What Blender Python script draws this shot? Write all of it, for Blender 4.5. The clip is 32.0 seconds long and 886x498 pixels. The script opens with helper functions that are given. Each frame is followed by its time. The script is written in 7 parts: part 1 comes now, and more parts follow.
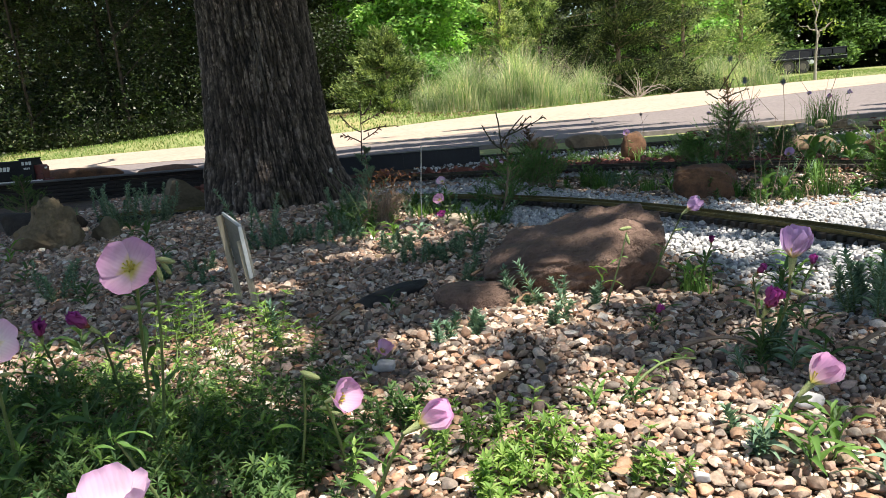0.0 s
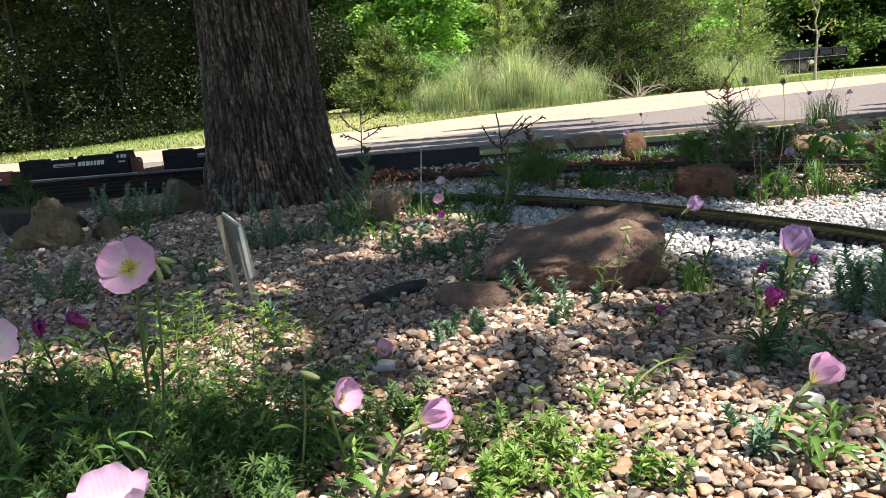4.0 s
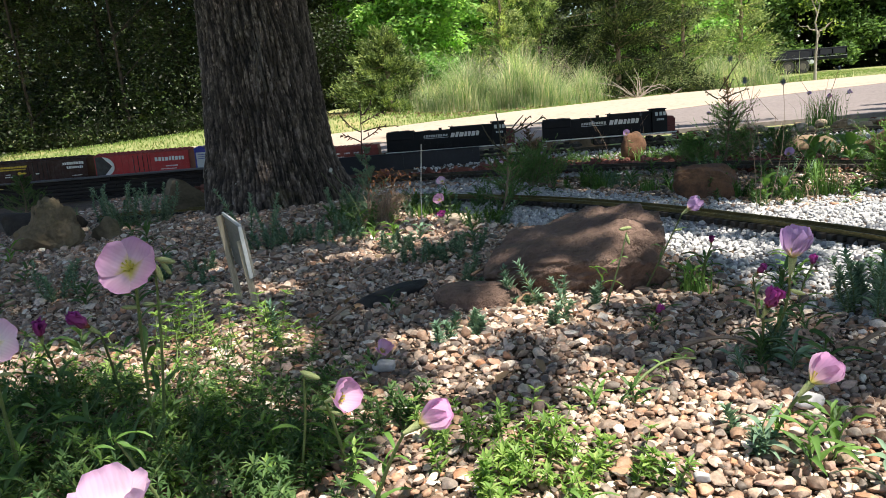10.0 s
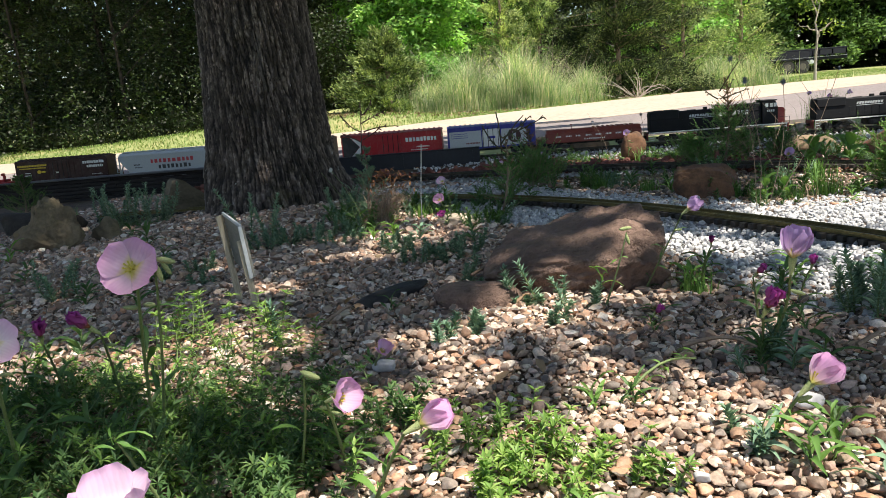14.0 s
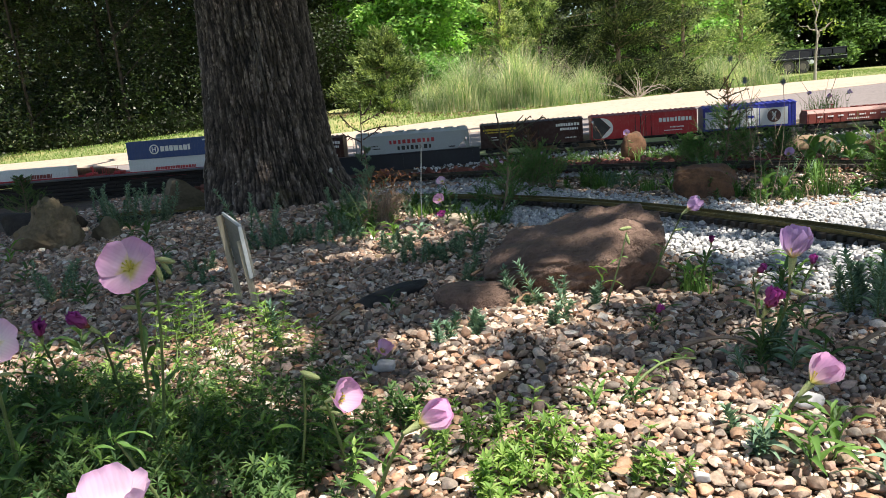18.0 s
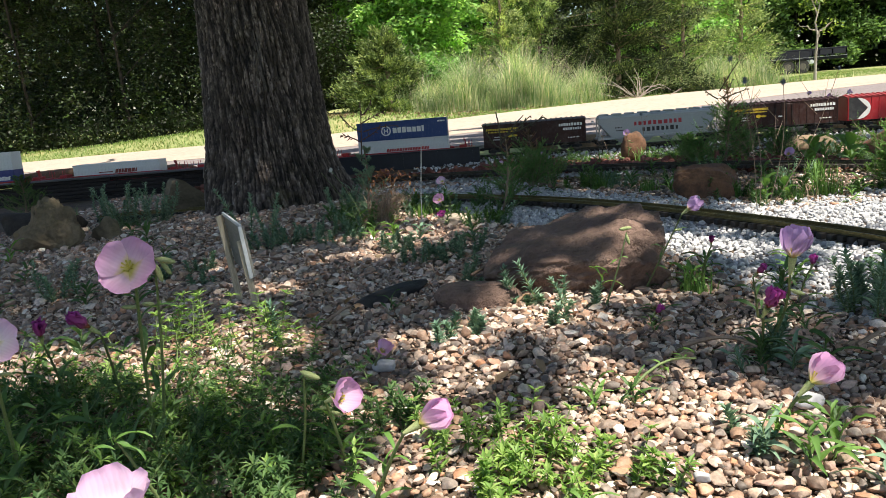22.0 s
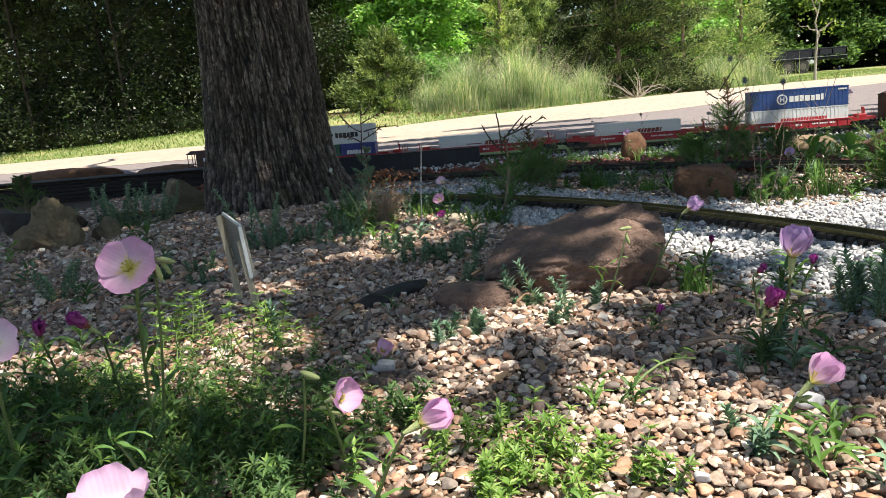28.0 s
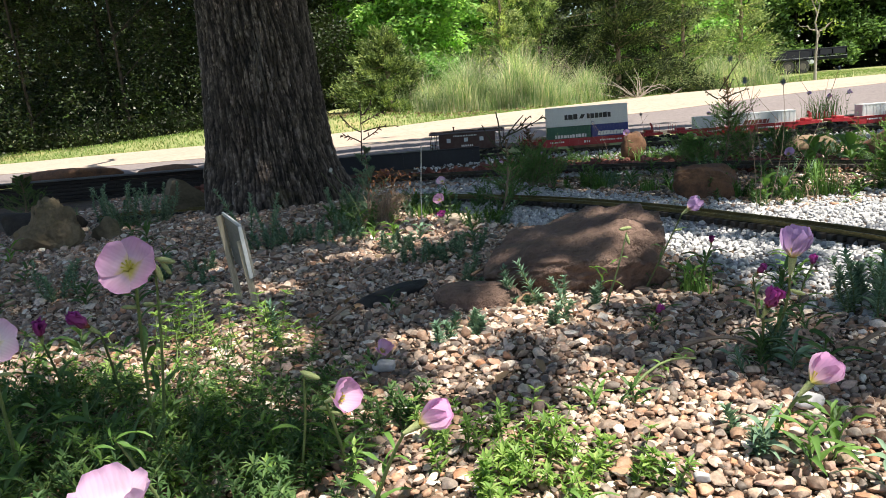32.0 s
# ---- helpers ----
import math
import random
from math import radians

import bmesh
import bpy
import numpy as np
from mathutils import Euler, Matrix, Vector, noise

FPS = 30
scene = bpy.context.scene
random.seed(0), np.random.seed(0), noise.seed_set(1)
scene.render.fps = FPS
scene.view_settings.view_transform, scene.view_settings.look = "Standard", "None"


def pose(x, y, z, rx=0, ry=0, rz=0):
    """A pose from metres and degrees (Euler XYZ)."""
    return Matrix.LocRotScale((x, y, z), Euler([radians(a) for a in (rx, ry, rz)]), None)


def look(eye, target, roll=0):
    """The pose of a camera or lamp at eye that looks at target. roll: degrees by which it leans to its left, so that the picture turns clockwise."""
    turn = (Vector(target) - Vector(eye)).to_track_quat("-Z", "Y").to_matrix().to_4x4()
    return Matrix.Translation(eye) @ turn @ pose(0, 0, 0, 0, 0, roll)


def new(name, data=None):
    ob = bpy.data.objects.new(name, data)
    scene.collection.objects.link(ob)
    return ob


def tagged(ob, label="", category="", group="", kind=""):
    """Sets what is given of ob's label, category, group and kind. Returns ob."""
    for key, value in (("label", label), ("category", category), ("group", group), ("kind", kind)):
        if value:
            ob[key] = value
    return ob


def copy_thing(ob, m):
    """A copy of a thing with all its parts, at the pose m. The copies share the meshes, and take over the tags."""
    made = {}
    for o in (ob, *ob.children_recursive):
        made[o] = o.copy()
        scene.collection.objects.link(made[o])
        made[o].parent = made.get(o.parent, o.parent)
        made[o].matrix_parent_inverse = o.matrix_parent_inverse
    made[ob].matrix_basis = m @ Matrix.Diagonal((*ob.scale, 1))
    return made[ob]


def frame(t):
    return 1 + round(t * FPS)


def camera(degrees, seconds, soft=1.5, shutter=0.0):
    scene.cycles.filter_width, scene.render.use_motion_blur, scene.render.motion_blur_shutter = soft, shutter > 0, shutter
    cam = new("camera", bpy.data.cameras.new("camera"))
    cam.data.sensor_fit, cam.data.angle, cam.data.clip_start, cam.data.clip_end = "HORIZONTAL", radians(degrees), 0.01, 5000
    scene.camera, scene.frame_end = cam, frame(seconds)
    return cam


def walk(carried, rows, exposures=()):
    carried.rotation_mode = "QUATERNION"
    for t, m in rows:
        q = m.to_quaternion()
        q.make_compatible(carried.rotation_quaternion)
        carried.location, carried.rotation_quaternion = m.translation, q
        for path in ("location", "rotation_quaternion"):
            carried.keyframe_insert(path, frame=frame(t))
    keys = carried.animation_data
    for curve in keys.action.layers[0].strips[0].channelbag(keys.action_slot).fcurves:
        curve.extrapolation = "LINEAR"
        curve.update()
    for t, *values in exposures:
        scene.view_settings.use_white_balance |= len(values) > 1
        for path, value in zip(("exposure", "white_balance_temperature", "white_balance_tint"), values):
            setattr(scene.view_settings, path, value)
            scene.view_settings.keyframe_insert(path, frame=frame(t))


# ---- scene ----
# ================= camera: low among the flowers, standing still =================
EYE, TILT, LEAN = (0.0, 0.0, 0.36), 11.0, 4.7
cam = camera(60, 32.0, soft=0.7)
STAND = look(EYE, (0.0, 1.0, EYE[2] - math.tan(radians(TILT))), -LEAN)
walk(cam, [(0.0, STAND), (32.0, STAND)], exposures=[(0.0, 0.88, 6780, 10), (32.0, 0.88, 6780, 10)])

# ================= world, sun =================
SUN = Vector((0.30, -0.30, 0.905)).normalized()
world = bpy.data.worlds.new("sky")
scene.world = world
world.use_nodes = True
wn = world.node_tree
sky = wn.nodes.new("ShaderNodeTexSky")
sky.sky_type, sky.sun_disc = "NISHITA", False
sky.sun_elevation = math.asin(SUN.z)
sky.sun_rotation = math.atan2(SUN.x, SUN.y)
wn.links.new(sky.outputs[0], wn.nodes["Background"].inputs[0])
wn.nodes["Background"].inputs[1].default_value = 0.09
sun_data = bpy.data.lights.new("sun", "SUN")
sun_data.energy, sun_data.angle, sun_data.color = 5.0, radians(0.55), (1.0, 0.95, 0.86)
sun = new("sun", sun_data)
sun.matrix_world = look(SUN * 30, (0, 0, 0))

rng = np.random.default_rng(7)

# ================= mesh helpers =================
def mesh_np(name, verts, faces, material=None, smooth=False):
    """A mesh from an (n, 3) array and an (m, k) array."""
    me = bpy.data.meshes.new(name)
    verts, faces = np.asarray(verts, dtype=np.float32), np.asarray(faces, dtype=np.int32)
    n, k = faces.shape
    me.vertices.add(len(verts))
    me.vertices.foreach_set("co", verts.ravel())
    me.loops.add(n * k)
    me.loops.foreach_set("vertex_index", faces.ravel())
    me.polygons.add(n)
    me.polygons.foreach_set("loop_start", np.arange(0, n * k, k, dtype=np.int32))
    me.polygons.foreach_set("loop_total", np.full(n, k, dtype=np.int32))
    me.polygons.foreach_set("use_smooth", np.full(n, smooth))
    me.update(calc_edges=True)
    if material:
        me.materials.append(material)
    return me


def piece(name, verts, faces, material, parent=None, label="", smooth=False):
    ob = new(name, mesh_np(name, verts, faces, material, smooth))
    if parent:
        ob.parent = parent
    if label:
        ob["label"] = label
    return ob


def part(name, bm, material, parent=None, label="", smooth=False):
    me = bpy.data.meshes.new(name)
    if smooth:
        for f in bm.faces:
            f.smooth = True
    bm.to_mesh(me)
    bm.free()
    me.materials.append(material)
    ob = new(name, me)
    if parent:
        ob.parent = parent
    if label:
        ob["label"] = label
    return ob


def share(ob, parent, m):
    """Another object on the same mesh."""
    o = new(ob.name.split(".")[0], ob.data)
    o.parent = parent
    o.matrix_local = m
    if "label" in ob:
        o["label"] = ob["label"]
    return o


def empty(name, m=None):
    e = new(name)
    e.empty_display_size = 0.02
    if m is not None:
        e.matrix_world = m
    return e


def box(bm, x0, x1, y0, y1, z0, z1, bevel=0.0):
    out = bmesh.ops.create_cube(bm, size=1.0)
    vs = out["verts"]
    for v in vs:
        v.co = Vector((x0 + (v.co.x + 0.5) * (x1 - x0), y0 + (v.co.y + 0.5) * (y1 - y0), z0 + (v.co.z + 0.5) * (z1 - z0)))
    if bevel > 0:
        es = list({e for v in vs for e in v.link_edges})
        bmesh.ops.bevel(bm, geom=es, offset=bevel, segments=1, affect="EDGES")
    return bm


def boxes(*rows, bevel=0.0):
    bm = bmesh.new()
    for r in rows:
        box(bm, *r, bevel=bevel)
    return bm


def prism(bm, outline, y0, y1):
    """An outline in x and z, pushed from y0 to y1."""
    a = [bm.verts.new((x, y0, z)) for x, z in outline]
    b = [bm.verts.new((x, y1, z)) for x, z in outline]
    n = len(a)
    bm.faces.new(a)
    bm.faces.new(b[::-1])
    for i in range(n):
        bm.faces.new((a[i], b[i], b[(i + 1) % n], a[(i + 1) % n]))
    bmesh.ops.recalc_face_normals(bm, faces=bm.faces[:])
    return bm


def section(bm, outline, x0, x1):
    """An outline in y and z, pushed from x0 to x1."""
    a = [bm.verts.new((x0, y, z)) for y, z in outline]
    b = [bm.verts.new((x1, y, z)) for y, z in outline]
    n = len(a)
    bm.faces.new(a)
    bm.faces.new(b[::-1])
    for i in range(n):
        bm.faces.new((a[i], b[i], b[(i + 1) % n], a[(i + 1) % n]))
    bmesh.ops.recalc_face_normals(bm, faces=bm.faces[:])
    return bm


def disc(bm, x, y0, y1, z, r, n=14):
    return prism(bm, [(x + r * math.cos(i * 6.28319 / n), z + r * math.sin(i * 6.28319 / n)) for i in range(n)], y0, y1)


def tube_np(points, radii, n=6):
    """Verts and quads of a tube along points."""
    pts = np.asarray(points, dtype=float)
    tang = np.gradient(pts, axis=0)
    tang /= np.linalg.norm(tang, axis=1)[:, None] + 1e-9
    up = np.where(np.abs(tang[:, 2:3]) > 0.9, np.array([[1.0, 0, 0]]), np.array([[0, 0, 1.0]]))
    a = np.cross(tang, up)
    a /= np.linalg.norm(a, axis=1)[:, None] + 1e-9
    b = np.cross(tang, a)
    ang = np.arange(n) * 2 * np.pi / n
    radii = np.broadcast_to(np.asarray(radii, dtype=float), (len(pts),))
    v = pts[:, None, :] + radii[:, None, None] * (np.cos(ang)[None, :, None] * a[:, None, :] + np.sin(ang)[None, :, None] * b[:, None, :])
    i, j = np.meshgrid(np.arange(len(pts) - 1), np.arange(n), indexing="ij")
    q = np.stack([i * n + j, i * n + (j + 1) % n, (i + 1) * n + (j + 1) % n, (i + 1) * n + j], -1).reshape(-1, 4)
    return v.reshape(-1, 3), q


def merge(chunks):
    vs, fs, at = [], [], 0
    for v, f in chunks:
        vs.append(v)
        fs.append(f + at)
        at += len(v)
    return np.concatenate(vs), np.concatenate(fs)


def unit(a):
    return a / (np.linalg.norm(a, axis=-1, keepdims=True) + 1e-9)


def leaf_np(base, way, length, width, fold=0.25, spin=None):
    """Folded leaves: five verts and four triangles each."""
    base, way = np.asarray(base, float), unit(np.asarray(way, float))
    n = len(base)
    length, width = np.broadcast_to(length, (n,))[:, None], np.broadcast_to(width, (n,))[:, None]
    side = unit(np.cross(way, np.array([[0.03, 0.05, 1.0]])) + 1e-6)
    nor = unit(np.cross(side, way))
    if spin is not None:
        c, s = np.cos(spin)[:, None], np.sin(spin)[:, None]
        side, nor = side * c + nor * s, nor * c - side * s
    mid = base + way * length * 0.45
    v = np.stack([base, mid + side * width * 0.5 + nor * width * fold, mid - side * width * 0.5 + nor * width * fold, mid, base + way * length - nor * length * 0.08], 1)
    f = np.array([[0, 3, 1], [0, 2, 3], [1, 3, 4], [3, 2, 4]])
    return v.reshape(-1, 3), (f[None] + 5 * np.arange(n)[:, None, None]).reshape(-1, 3)


def flake_np(base, way, length, width, spin):
    """Flat diamond leaves: four verts each, as one quad."""
    base, way = np.asarray(base, float), unit(np.asarray(way, float))
    n = len(base)
    length, width = np.broadcast_to(length, (n,))[:, None], np.broadcast_to(width, (n,))[:, None]
    side = unit(np.cross(way, np.array([[0.03, 0.05, 1.0]])) + 1e-6)
    nor = unit(np.cross(side, way))
    c, s = np.cos(spin)[:, None], np.sin(spin)[:, None]
    side = side * c + nor * s
    v = np.stack([base, base + way * length * 0.5 + side * width * 0.5, base + way * length, base + way * length * 0.5 - side * width * 0.5], 1)
    return v.reshape(-1, 3), np.array([[0, 1, 2, 3]]) + 4 * np.arange(n)[:, None]


def sphere_dirs(n):
    return unit(rng.normal(size=(n, 3)))


def clamp01(v):
    return np.clip(v, 0.0, 1.0)


def step(a, b, v):
    t = clamp01((np.asarray(v, float) - a) / (b - a))
    return t * t * (3 - 2 * t)


def wave(x, y, k, seed=0):
    """Smooth cheap noise in -1..1 from summed sines."""
    r = np.random.default_rng(seed)
    out = 0
    for i in range(7):
        a, p, s = r.uniform(0, 6.28), r.uniform(0, 6.28), k * r.uniform(0.6, 1.8)
        out = out + np.sin(s * (x * math.cos(a) + y * math.sin(a)) + p)
    return out / 3.6


# ================= materials =================
def start(name):
    m = bpy.data.materials.new(name)
    m.use_nodes = True
    nt = m.node_tree
    return m, nt, nt.nodes["Principled BSDF"]


def add(nt, kind, **vals):
    n = nt.nodes.new(kind)
    for k, v in vals.items():
        n.inputs[k].default_value = v
    return n


def ramp(nt, fac, stops, hard=False):
    r = nt.nodes.new("ShaderNodeValToRGB")
    e = r.color_ramp.elements
    while len(e) < len(stops):
        e.new(0.5)
    for el, (p, c) in zip(e, stops):
        el.position, el.color = p, (*c, 1)
    if hard:
        r.color_ramp.interpolation = "CONSTANT"
    nt.links.new(fac, r.inputs[0])
    return r.outputs[0]


def grain(nt, scale, detail=5.0, rough=0.6, stretch=None):
    tc = nt.nodes.new("ShaderNodeTexCoord")
    src = tc.outputs["Object"]
    if stretch:
        mp = nt.nodes.new("ShaderNodeMapping")
        mp.inputs["Scale"].default_value = stretch
        nt.links.new(src, mp.inputs[0])
        src = mp.outputs[0]
    n = add(nt, "ShaderNodeTexNoise", Scale=scale, Detail=detail, Roughness=rough)
    nt.links.new(src, n.inputs["Vector"])
    return n.outputs["Fac"]


def blend(nt, a, b, fac, mode="MIX"):
    m = nt.nodes.new("ShaderNodeMix")
    m.data_type, m.blend_type = "RGBA", mode
    for sock, v in ((m.inputs[6], a), (m.inputs[7], b), (m.inputs[0], fac)):
        if hasattr(v, "is_output"):
            nt.links.new(v, sock)
        elif isinstance(v, tuple):
            sock.default_value = (*v, 1)
        else:
            sock.default_value = v
    return m.outputs[2]


def bump(nt, b, height, strength, distance):
    n = add(nt, "ShaderNodeBump", Strength=strength, Distance=distance)
    nt.links.new(height, n.inputs["Height"])
    nt.links.new(n.outputs[0], b.inputs["Normal"])


def surface(name, c0, c1, scale, rough=0.8, c2=None, fine=None, bump_d=0.002, metal=0.0, stretch=None, strength=0.5):
    """Two colours by noise, a finer noise over it, and relief."""
    m, nt, b = start(name)
    big = grain(nt, scale, stretch=stretch)
    small = grain(nt, fine or scale * 9, stretch=stretch)
    stops = [(0.3, c0), (0.7, c1)] if c2 is None else [(0.25, c0), (0.5, c1), (0.75, c2)]
    col = ramp(nt, big, stops)
    col = blend(nt, col, ramp(nt, small, [(0.3, (0.62, 0.62, 0.62)), (0.7, (1.2, 1.2, 1.2))]), 0.75, "MULTIPLY")
    nt.links.new(col, b.inputs["Base Color"])
    b.inputs["Roughness"].default_value, b.inputs["Metallic"].default_value = rough, metal
    bump(nt, b, small, strength, bump_d)
    return m


def island(name, stops, rough=0.7, scale=120.0, bump_d=0.002, spread=0.5):
    """A colour for every separate piece of one mesh."""
    m, nt, b = start(name)
    g = nt.nodes.new("ShaderNodeNewGeometry")
    col = ramp(nt, g.outputs["Random Per Island"], stops)
    small = grain(nt, scale)
    col = blend(nt, col, ramp(nt, small, [(0.3, (0.55, 0.55, 0.55)), (0.7, (1.25, 1.22, 1.2))]), spread, "MULTIPLY")
    nt.links.new(col, b.inputs["Base Color"])
    b.inputs["Roughness"].default_value = rough
    bump(nt, b, small, 0.5, bump_d)
    return m


def leafy(name, stops, through_it=0.35, rough=0.5, tint=(1.14, 1.18, 0.68), patch=0.0):
    """Leaves: a colour for each, gloss, and light that passes through."""
    m, nt, b = start(name)
    g = nt.nodes.new("ShaderNodeNewGeometry")
    col = ramp(nt, g.outputs["Random Per Island"], stops)
    oi = nt.nodes.new("ShaderNodeObjectInfo")
    col = blend(nt, col, ramp(nt, oi.outputs["Random"], [(0.0, (0.8, 0.85, 0.8)), (1.0, (1.15, 1.1, 1.0))]), 1.0, "MULTIPLY")
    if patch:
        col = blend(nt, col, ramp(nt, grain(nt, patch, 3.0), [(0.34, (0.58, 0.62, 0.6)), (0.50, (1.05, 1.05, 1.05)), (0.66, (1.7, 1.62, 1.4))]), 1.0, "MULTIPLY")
    nt.links.new(col, b.inputs["Base Color"])
    b.inputs["Roughness"].default_value = rough
    b.inputs["Specular IOR Level"].default_value = 0.35
    t = nt.nodes.new("ShaderNodeBsdfTranslucent")
    nt.links.new(blend(nt, col, tint, 1.0, "MULTIPLY"), t.inputs[0])
    mx = nt.nodes.new("ShaderNodeMixShader")
    mx.inputs[0].default_value = through_it
    nt.links.new(b.outputs[0], mx.inputs[1])
    nt.links.new(t.outputs[0], mx.inputs[2])
    nt.links.new(mx.outputs[0], nt.nodes["Material Output"].inputs[0])
    return m


def paint(name, c, rough=0.45, dirt=0.25, metal=0.0):
    """Model paint with light dust and scuffs."""
    m, nt, b = start(name)
    g = grain(nt, 30.0)
    g2 = grain(nt, 260.0)
    dusty = tuple(0.75 * v + 0.25 * 0.3 for v in c)
    col = blend(nt, c, dusty, ramp(nt, g, [(0.45, (0, 0, 0)), (0.75, (dirt * 2, dirt * 2, dirt * 2))]))
    nt.links.new(blend(nt, col, ramp(nt, g2, [(0.3, (0.85, 0.85, 0.85)), (0.7, (1.08, 1.08, 1.08))]), 0.8, "MULTIPLY"), b.inputs["Base Color"])
    b.inputs["Roughness"].default_value, b.inputs["Metallic"].default_value = rough, metal
    bump(nt, b, g2, 0.15, 0.0006)
    return m


M_PEBBLE = island("river_gravel", [(0.0, (0.117, 0.075, 0.056)), (0.10, (0.414, 0.257, 0.172)), (0.20, (0.197, 0.147, 0.115)), (0.30, (0.635, 0.477, 0.366)), (0.38, (0.135, 0.111, 0.095)), (0.47, (0.306, 0.257, 0.224)),
                                   (0.56, (0.523, 0.269, 0.154)), (0.65, (0.786, 0.655, 0.539)), (0.73, (0.171, 0.138, 0.115)), (0.82, (0.585, 0.398, 0.318)), (0.91, (0.860, 0.795, 0.702)), (1.0, (0.360, 0.221, 0.137))], 0.62, 160.0, 0.0022, 0.95)
M_MARBLE = island("white_chips", [(0.0, (0.28, 0.29, 0.31)), (0.3, (0.48, 0.485, 0.50)), (0.6, (0.62, 0.615, 0.61)), (0.85, (0.40, 0.405, 0.425)), (1.0, (0.72, 0.71, 0.69))], 0.7, 150.0, 0.001, 0.5)
M_LAVA = island("red_lava_rock", [(0.0, (0.10, 0.035, 0.025)), (0.4, (0.20, 0.07, 0.05)), (0.7, (0.13, 0.05, 0.04)), (1.0, (0.34, 0.14, 0.10))], 0.95, 90.0, 0.004, 0.8)
M_SOIL = surface("dark_soil", (0.05, 0.035, 0.025), (0.13, 0.09, 0.06), 14.0, 0.95, fine=160.0, bump_d=0.006)
M_LAWN = surface("mown_lawn", (0.17, 0.22, 0.06), (0.25, 0.28, 0.10), 0.7, 0.9, c2=(0.36, 0.30, 0.13), fine=14.0, bump_d=0.02)
M_BEIGE = surface("pale_concrete", (0.42, 0.335, 0.265), (0.49, 0.395, 0.315), 0.6, 0.85, fine=18.0, bump_d=0.003)
M_ASPHALT = surface("worn_drive", (0.20, 0.170, 0.165), (0.25, 0.213, 0.205), 0.5, 0.85, fine=30.0, bump_d=0.003)
M_ROCK = surface("brown_sandstone", (0.095, 0.06, 0.047), (0.19, 0.122, 0.095), 7.0, 0.88, c2=(0.27, 0.18, 0.135), fine=60.0, bump_d=0.014, strength=1.0)
M_TAN = surface("tan_sandstone", (0.12, 0.085, 0.055), (0.26, 0.19, 0.12), 9.0, 0.9, c2=(0.17, 0.115, 0.07), fine=90.0, bump_d=0.005)
M_ORANGE = surface("rusty_stone", (0.06, 0.032, 0.02), (0.17, 0.085, 0.045), 14.0, 0.9, c2=(0.045, 0.03, 0.024), fine=120.0, bump_d=0.004)
M_PALESTONE = surface("pale_border_stone", (0.34, 0.27, 0.20), (0.56, 0.47, 0.37), 14.0, 0.9, fine=90.0, bump_d=0.004)
M_LAVASTONE = surface("brick_red_stone", (0.09, 0.032, 0.024), (0.24, 0.09, 0.06), 14.0, 0.95, fine=70.0, bump_d=0.006)
M_MOSSY = surface("mossy_grey_stone", (0.06, 0.048, 0.032), (0.18, 0.14, 0.088), 10.0, 0.95, c2=(0.065, 0.06, 0.032), fine=90.0, bump_d=0.005)
M_WOOD = surface("weathered_stake", (0.38, 0.32, 0.23), (0.54, 0.47, 0.35), 6.0, 0.8, fine=60.0, bump_d=0.001, stretch=(14, 14, 1))
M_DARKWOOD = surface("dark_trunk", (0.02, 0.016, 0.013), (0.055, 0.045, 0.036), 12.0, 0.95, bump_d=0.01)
M_DARKRAIL = surface("tarnished_rail", (0.03, 0.028, 0.022), (0.08, 0.07, 0.05), 20.0, 0.5, fine=150.0, bump_d=0.0004, metal=0.5)
M_TWIG = surface("dry_twig", (0.20, 0.14, 0.10), (0.36, 0.27, 0.20), 30.0, 0.9)
# dark timber, darkened further to carry the shade along the bridge
M_PLANK = surface("dark_stained_timber", (0.010, 0.009, 0.009), (0.035, 0.028, 0.027), 5.0, 0.92, fine=55.0, bump_d=0.005, stretch=(1, 6, 14))
M_PLATE = surface("dark_blue_grey_plate", (0.008, 0.010, 0.016), (0.016, 0.02, 0.03), 6.0, 0.5, fine=70.0, bump_d=0.0006)
M_RAIL = surface("brass_rail", (0.16, 0.13, 0.055), (0.30, 0.25, 0.11), 20.0, 0.42, fine=150.0, bump_d=0.0004, metal=0.75)
M_TIE = surface("brown_black_tie", (0.016, 0.014, 0.012), (0.05, 0.042, 0.035), 40.0, 0.7, bump_d=0.0006)
M_WIRE = surface("pale_wire", (0.5, 0.5, 0.48), (0.7, 0.7, 0.66), 40.0, 0.4)


